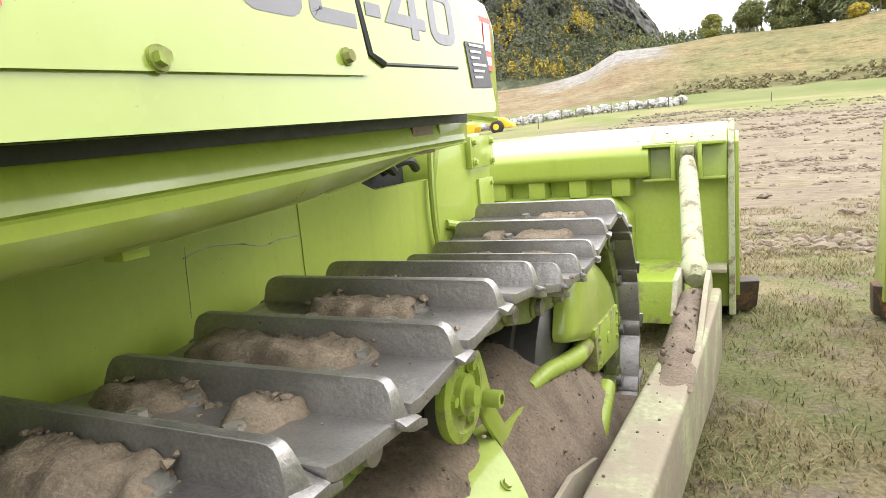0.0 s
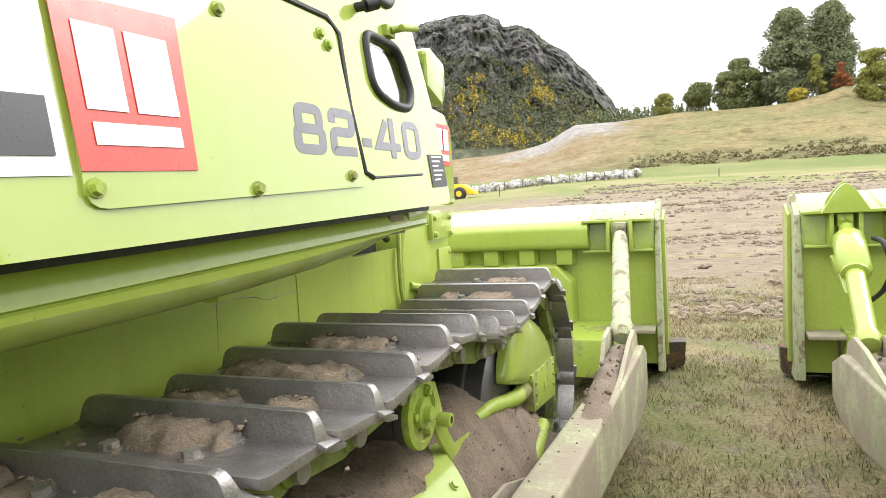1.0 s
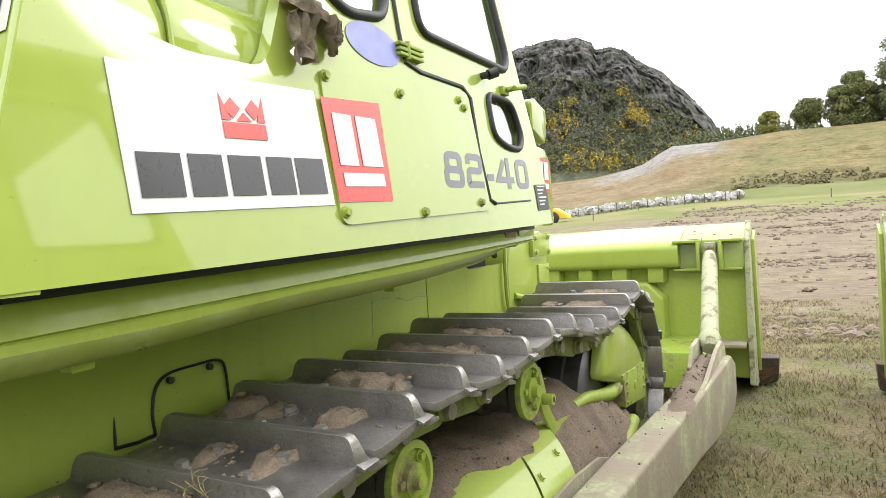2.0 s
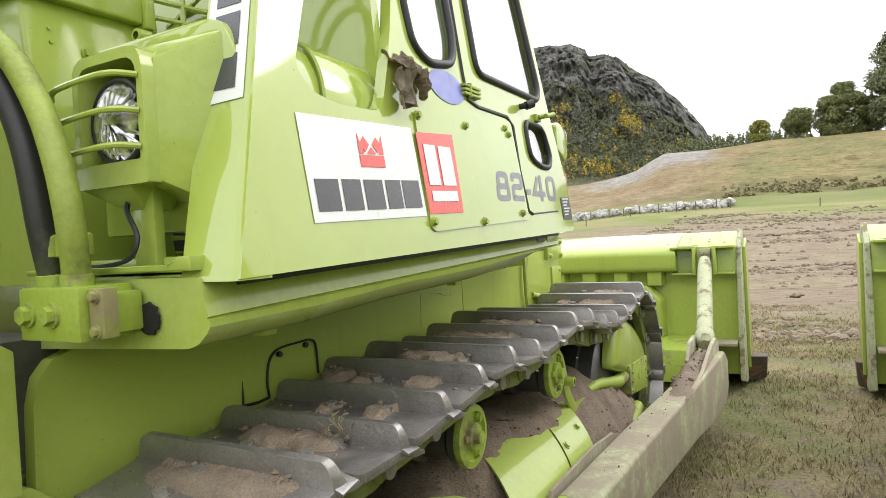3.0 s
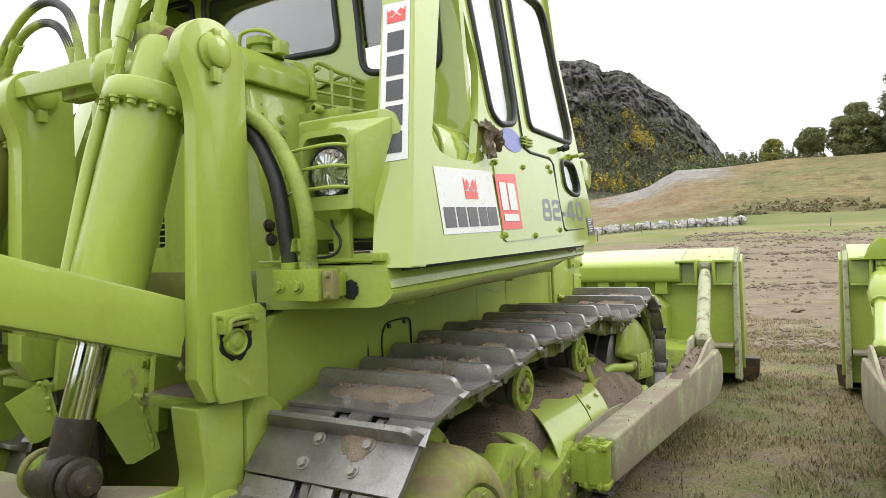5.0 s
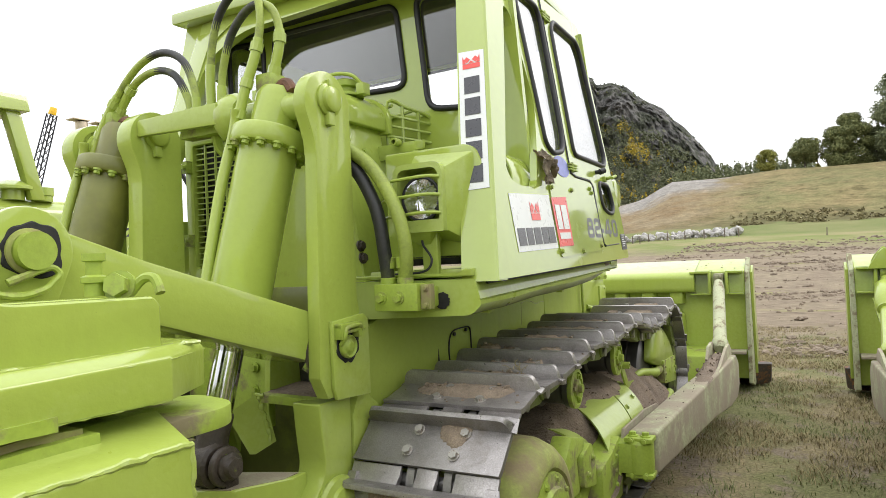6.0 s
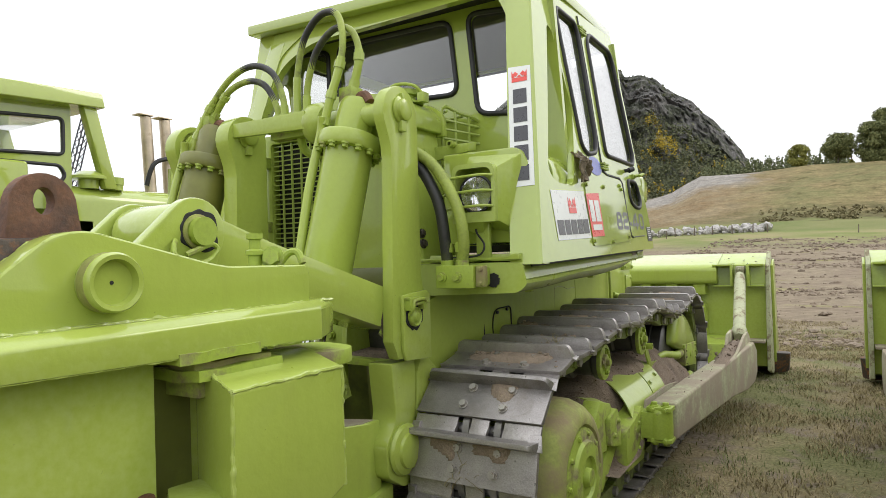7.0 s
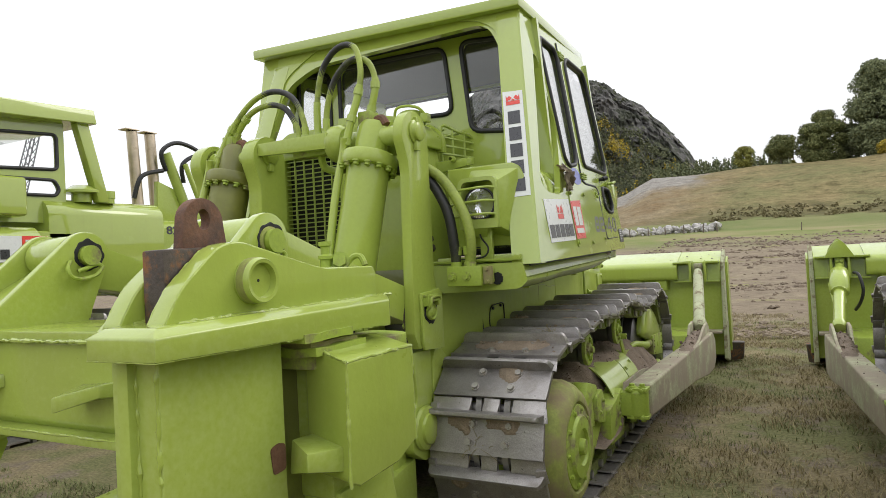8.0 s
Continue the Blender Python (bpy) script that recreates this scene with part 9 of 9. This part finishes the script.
far_box("body", LM - 2.0, LM, -1.3, 0.32, 0.9, 2.2, paint, "lime-green lower body")
bm = B()
prism(bm, rounded([(LM - 2.0, 1.5), (LM, 1.5), (LM, 2.46), (LM - 0.14, 2.58), (LM - 1.86, 2.62), (LM - 2.0, 2.5)], [0, 0, 0.08, 0.06, 0.06, 0.08], 4), "y", -0.15, 1.35)
part("bonnet", bm, gloss, far, "smooth rounded lime-green bonnet", bevel=0.01, angle=50)
bm = B()
prism(bm, rounded([(LM - 1.6, 1.4), (LM - 0.2, 1.4), (LM - 0.2, 2.30), (LM - 0.34, 2.40), (LM - 1.46, 2.40), (LM - 1.6, 2.3)], [0, 0, 0.08, 0.06, 0.06, 0.08], 4), "y", 1.35, 3.6)
part("bonnet", bm, paint, far, "lower green bonnet carrying figures", bevel=0.01, angle=50)
bm = B()
prism(bm, rounded([(LM - 0.3, 1.6), (LM + 0.18, 1.6), (LM + 0.18, 2.12), (LM + 0.06, 2.24), (LM - 0.3, 2.24)], [0, 0.05, 0.08, 0.08, 0], 4), "y", -1.9, -0.33)
part("side_tank", bm, gloss, far, "rounded lime-green side tank with stickers", bevel=0.02, angle=50)
for nm, y0, y1, z0, z1, mt, off in (("white_sticker", -1.20, -0.545, 1.86, 2.13, white_vinyl, 0.184), ("red_sticker", -0.54, -0.28, 1.86, 2.13, red_vinyl, 0.184), ("bar", -0.51, -0.42, 1.96, 2.09, white_vinyl, 0.188), ("bar", -0.40, -0.31, 1.96, 2.09, white_vinyl, 0.188), ("bar", -0.51, -0.31, 1.89, 1.925, white_vinyl, 0.188), ("bar", -0.76, -0.67, 1.89, 1.99, black_vinyl, 0.188), ("bar", -0.88, -0.79, 1.89, 1.99, black_vinyl, 0.188), ("bar", -1.0, -0.91, 1.89, 1.99, black_vinyl, 0.188), ("bar", -1.12, -1.03, 1.89, 1.99, black_vinyl, 0.188)):
    part(nm, box(B(), LM + off - 0.003, LM + off, y0, y1, z0, z1), mt, far)
m = Matrix.Identity(4)
m.col[0][:3], m.col[1][:3], m.col[2][:3] = (0, 1.3, 0), (0, 0, 1), (1, 0, 0)
m.translation = (LM - 0.198, 1.55, 2.20)
lettering("82-8", 0.15, m, black_vinyl, far, "dark figures on the bonnet side")

fcab = empty("cab")
fcab.parent = far
fcab["label"] = "lime-green cab with overhanging roof and black-edged windows"
bm = B()
wa = rounded([(-1.25, 2.84), (0.03, 2.91), (0.03, 3.31), (-1.25, 3.22)], 0.06)
wb = rounded([(-0.75, 2.60), (0.0, 2.61), (0.045, 2.68), (-0.01, 2.785), (-0.75, 2.775)], 0.05)
sheet(bm, [(-1.9, 2.3), (0.12, 2.3), (0.12, 3.46), (-1.9, 3.34)], [wa, wb], lambda y, z: (LM - 0.1, y, z), (-0.05, 0, 0))
part("side_wall", bm, gloss, fcab, "green cab side with two windows", angle=20)
for w in (wa, wb):
    part("gasket", tube(B(), [(LM - 0.095, y, z) for y, z in w], 0.02, 8, closed=True), rubber, fcab, angle=60)
    bm = B()
    bm.faces.new([bm.verts.new((LM - 0.12, y, z)) for y, z in w])
    more = bmesh.ops.extrude_face_region(bm, geom=list(bm.faces))
    bmesh.ops.translate(bm, verts=[v for v in more["geom"] if isinstance(v, bmesh.types.BMVert)], vec=(-0.006, 0, 0))
    g = part("pane", bm, glass, fcab, "dusky pane")
    g.visible_shadow = False
far_box("battery_box", LM - 0.3, LM + 0.18, -1.9, -0.46, 2.34, 2.755, gloss, "rounded lime-green box beside the cab", 0.05)
far_box("inner_wall", LM - 1.9, LM - 1.85, -1.9, 0.1, 2.3, 2.85, grey_trim, "", 0.0, fcab)
far_box("seat", LM - 1.2, LM - 0.7, -1.0, -0.5, 2.3, 3.0, rubber, "dark seat back", 0.05, fcab)
bm = B()
hull8(bm, [(LM - 2.1, -2.1, 3.32), (LM + 0.1, -2.1, 3.34), (LM + 0.1, 0.41, 3.46), (LM - 2.1, 0.41, 3.48)], [(LM - 2.1, -2.1, 3.53), (LM + 0.08, -2.1, 3.52), (LM + 0.08, 0.39, 3.63), (LM - 2.1, 0.39, 3.66)])
part("roof", bm, gloss, fcab, "lime-green overhanging cab roof", bevel=0.02, seg=3)
for x in (LM - 0.02, LM - 2.0):
    bm = B()
    hull8(bm, [(x - 0.06, 0.19, 3.46), (x + 0.06, 0.19, 3.46), (x + 0.06, 0.34, 3.46), (x - 0.06, 0.34, 3.46)], [(x - 0.06, 0.43, 2.55), (x + 0.06, 0.43, 2.55), (x + 0.06, 0.57, 2.55), (x - 0.06, 0.57, 2.55)])
    part("roof_post", bm, gloss, fcab, "slanting green roof post", bevel=0.015)
bm = B()
lathe(bm, [(0.0, 0.0), (0.11, 0.0), (0.11, 0.10), (0.20, 0.11), (0.20, 0.14), (0.10, 0.20), (0.0, 0.21)], (LM - 0.12, 0.32, 2.55), (LM - 0.12, 0.32, 5), 24)
part("air_intake", bm, paint, far, "flat-capped green air intake", angle=40)
part("air_intake", lathe(B(), [(0.0, 0.0), (0.09, 0.0), (0.09, 0.06), (0.10, 0.065), (0.10, 0.15), (0.0, 0.16)], (LM - 0.1, 0.62, 2.55), (LM - 0.1, 0.62, 5), 20), paint, far)
for y in (1.44, 1.72):
    st = part("exhaust_pipe", lathe(B(), [(0.0, 0.0), (0.075, 0.0), (0.07, 1.26), (0.062, 1.26), (0.06, 1.1), (0.0, 1.1)], (LM - 0.55, y - 0.03, 2.35), (LM - 0.55, y - 0.10, 3.7), 20), stack_mat, far, "weathered bare-metal exhaust pipe")
    part("rain_flap", box(B(), LM - 0.63, LM - 0.47, y - 0.24, y - 0.03, 3.62, 3.635), stack_mat, st, bevel=0.003)
bm = B()
prism(bm, [(1.6, 2.4), (2.3, 2.4), (1.9, 2.85), (1.62, 2.95)], "x", LM - 0.5, LM - 0.42)
part("lift_bracket", bm, paint, far, bevel=0.01)
part("lift_cylinder", rod(B(), (LM - 0.4, 2.1, 2.5), (LM - 0.4, 1.75, 3.35), 0.07), paint, far, "slanting green lift cylinder")
part("lift_cylinder", rod(B(), (LM - 0.25, 2.3, 2.4), (LM - 0.25, 1.95, 3.2), 0.035), paint, far)
for pts in ([(LM - 0.4, 1.75, 3.1), (LM - 0.35, 1.65, 3.35), (LM - 0.3, 1.9, 3.5), (LM - 0.25, 2.3, 3.35), (LM - 0.2, 2.6, 2.9)], [(LM - 0.35, 2.0, 2.95), (LM - 0.3, 1.95, 3.2), (LM - 0.25, 2.2, 3.35), (LM - 0.2, 2.6, 3.3)], [(LM - 0.5, 1.3, 2.7), (LM - 0.45, 1.4, 3.0), (LM - 0.4, 1.7, 3.1)]):
    part("hose", tube(B(), smooth_line(pts, 6), 0.03, 8), rubber, far, "black hydraulic hose")
ft = empty("track")
ft.parent = far
ft["label"] = "dark muddy crawler track in shade"
for mm in shoe_frames(0.0):
    sh = new("track_shoe", SHOE)
    sh.parent = ft
    sh.matrix_basis = Matrix.Translation((LM - 0.1, -0.6, 0)) @ mm
# the chain's dark paint puts the shade under the body into colour
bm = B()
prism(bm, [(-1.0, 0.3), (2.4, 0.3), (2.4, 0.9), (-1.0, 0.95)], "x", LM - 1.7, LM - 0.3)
part("hull", bm, chain_mat, far, "green belly, its shade put into dark paint", bevel=0.03)

# lattice crane boom far off
crane = tagged(empty("crane", (0, 0, 0)), "dark lattice crane boom with a yellow tip in the distance", "crane")
a0, a1 = Vector((-53.9, 24.8, 1)), Vector((-50.8, 27.0, 15.4))
axis = (a1 - a0).normalized()
u = axis.cross(Vector((0, 1, 0))).normalized() * 0.45
v = axis.cross(u).normalized() * 0.45
chords = [u + v, u - v, -u - v, -u + v]
lattice_mat = surface("dark_lattice_steel", (0.03, 0.03, 0.035), 0.6, metal=0.3, var=0.2, bump=0.0)
for c in chords:
    part("chord", rod(B(), a0 + c, a1 + c * 0.6, 0.06, seg=6), lattice_mat, crane)
bm = B()
for i in range(22):
    p, q = a0.lerp(a1, i / 22), a0.lerp(a1, (i + 1) / 22)
    for k in range(4):
        rod(bm, p + chords[k] * (1 - 0.4 * i / 22), q + chords[(k + 1) % 4] * (1 - 0.4 * (i + 1) / 22), 0.035, seg=5)
part("lacing", bm, lattice_mat, crane)
part("boom_tip", rod(B(), a1, a1 + axis * 0.6, 0.32, 0.25, 10), yellow_paint, crane, "yellow boom tip", bevel=0.03)

# yellow motor scraper at the field's far edge
truck = tagged(empty("motor_scraper", (-23.2, 66, ground_height(-23.2, 66) - 0.1)), "yellow motor scraper parked at the field's far edge", "earthmover")
part("bowl", prism(B(), [(-5.2, 0.5), (-1.0, 0.35), (-0.8, 0.9), (-1.3, 1.9), (-2.2, 2.1), (-4.9, 1.9)], "y", -1.0, 1.0), yellow_paint, truck, bevel=0.06)
part("gooseneck", prism(B(), [(-1.4, 1.5), (-1.0, 2.05), (0.2, 2.15), (0.9, 1.6), (1.0, 0.9), (0.6, 0.9), (0.4, 1.4), (-0.2, 1.75), (-1.0, 1.6)], "y", -0.45, 0.45), yellow_paint, truck, bevel=0.05)
part("hood", prism(B(), [(0.7, 0.7), (3.3, 0.6), (3.2, 0.95), (1.9, 1.75), (0.9, 1.8)], "y", -0.7, 0.7), yellow_paint, truck, bevel=0.08)
part("seat_post", box(B(), 0.75, 1.15, -0.25, 0.25, 1.7, 2.6), bark, truck, "grey driver's seat and air filter", bevel=0.05)
for x in (-4.3, 1.6):
    w = part("wheel", lathe(B(), [(0.0, 0.0), (0.4, 0.0), (0.62, 0.03), (0.72, 0.12), (0.72, 0.45), (0.6, 0.55), (0.0, 0.55)], (x, -1.15, 0.72), (x, 1, 0.72), 24), rubber, truck, "black rubber wheel")
    part("rim", lathe(B(), [(0.0, -0.01), (0.32, -0.01), (0.34, 0.02)], (x, -1.15, 0.72), (x, 1, 0.72), 20), yellow_paint, w)
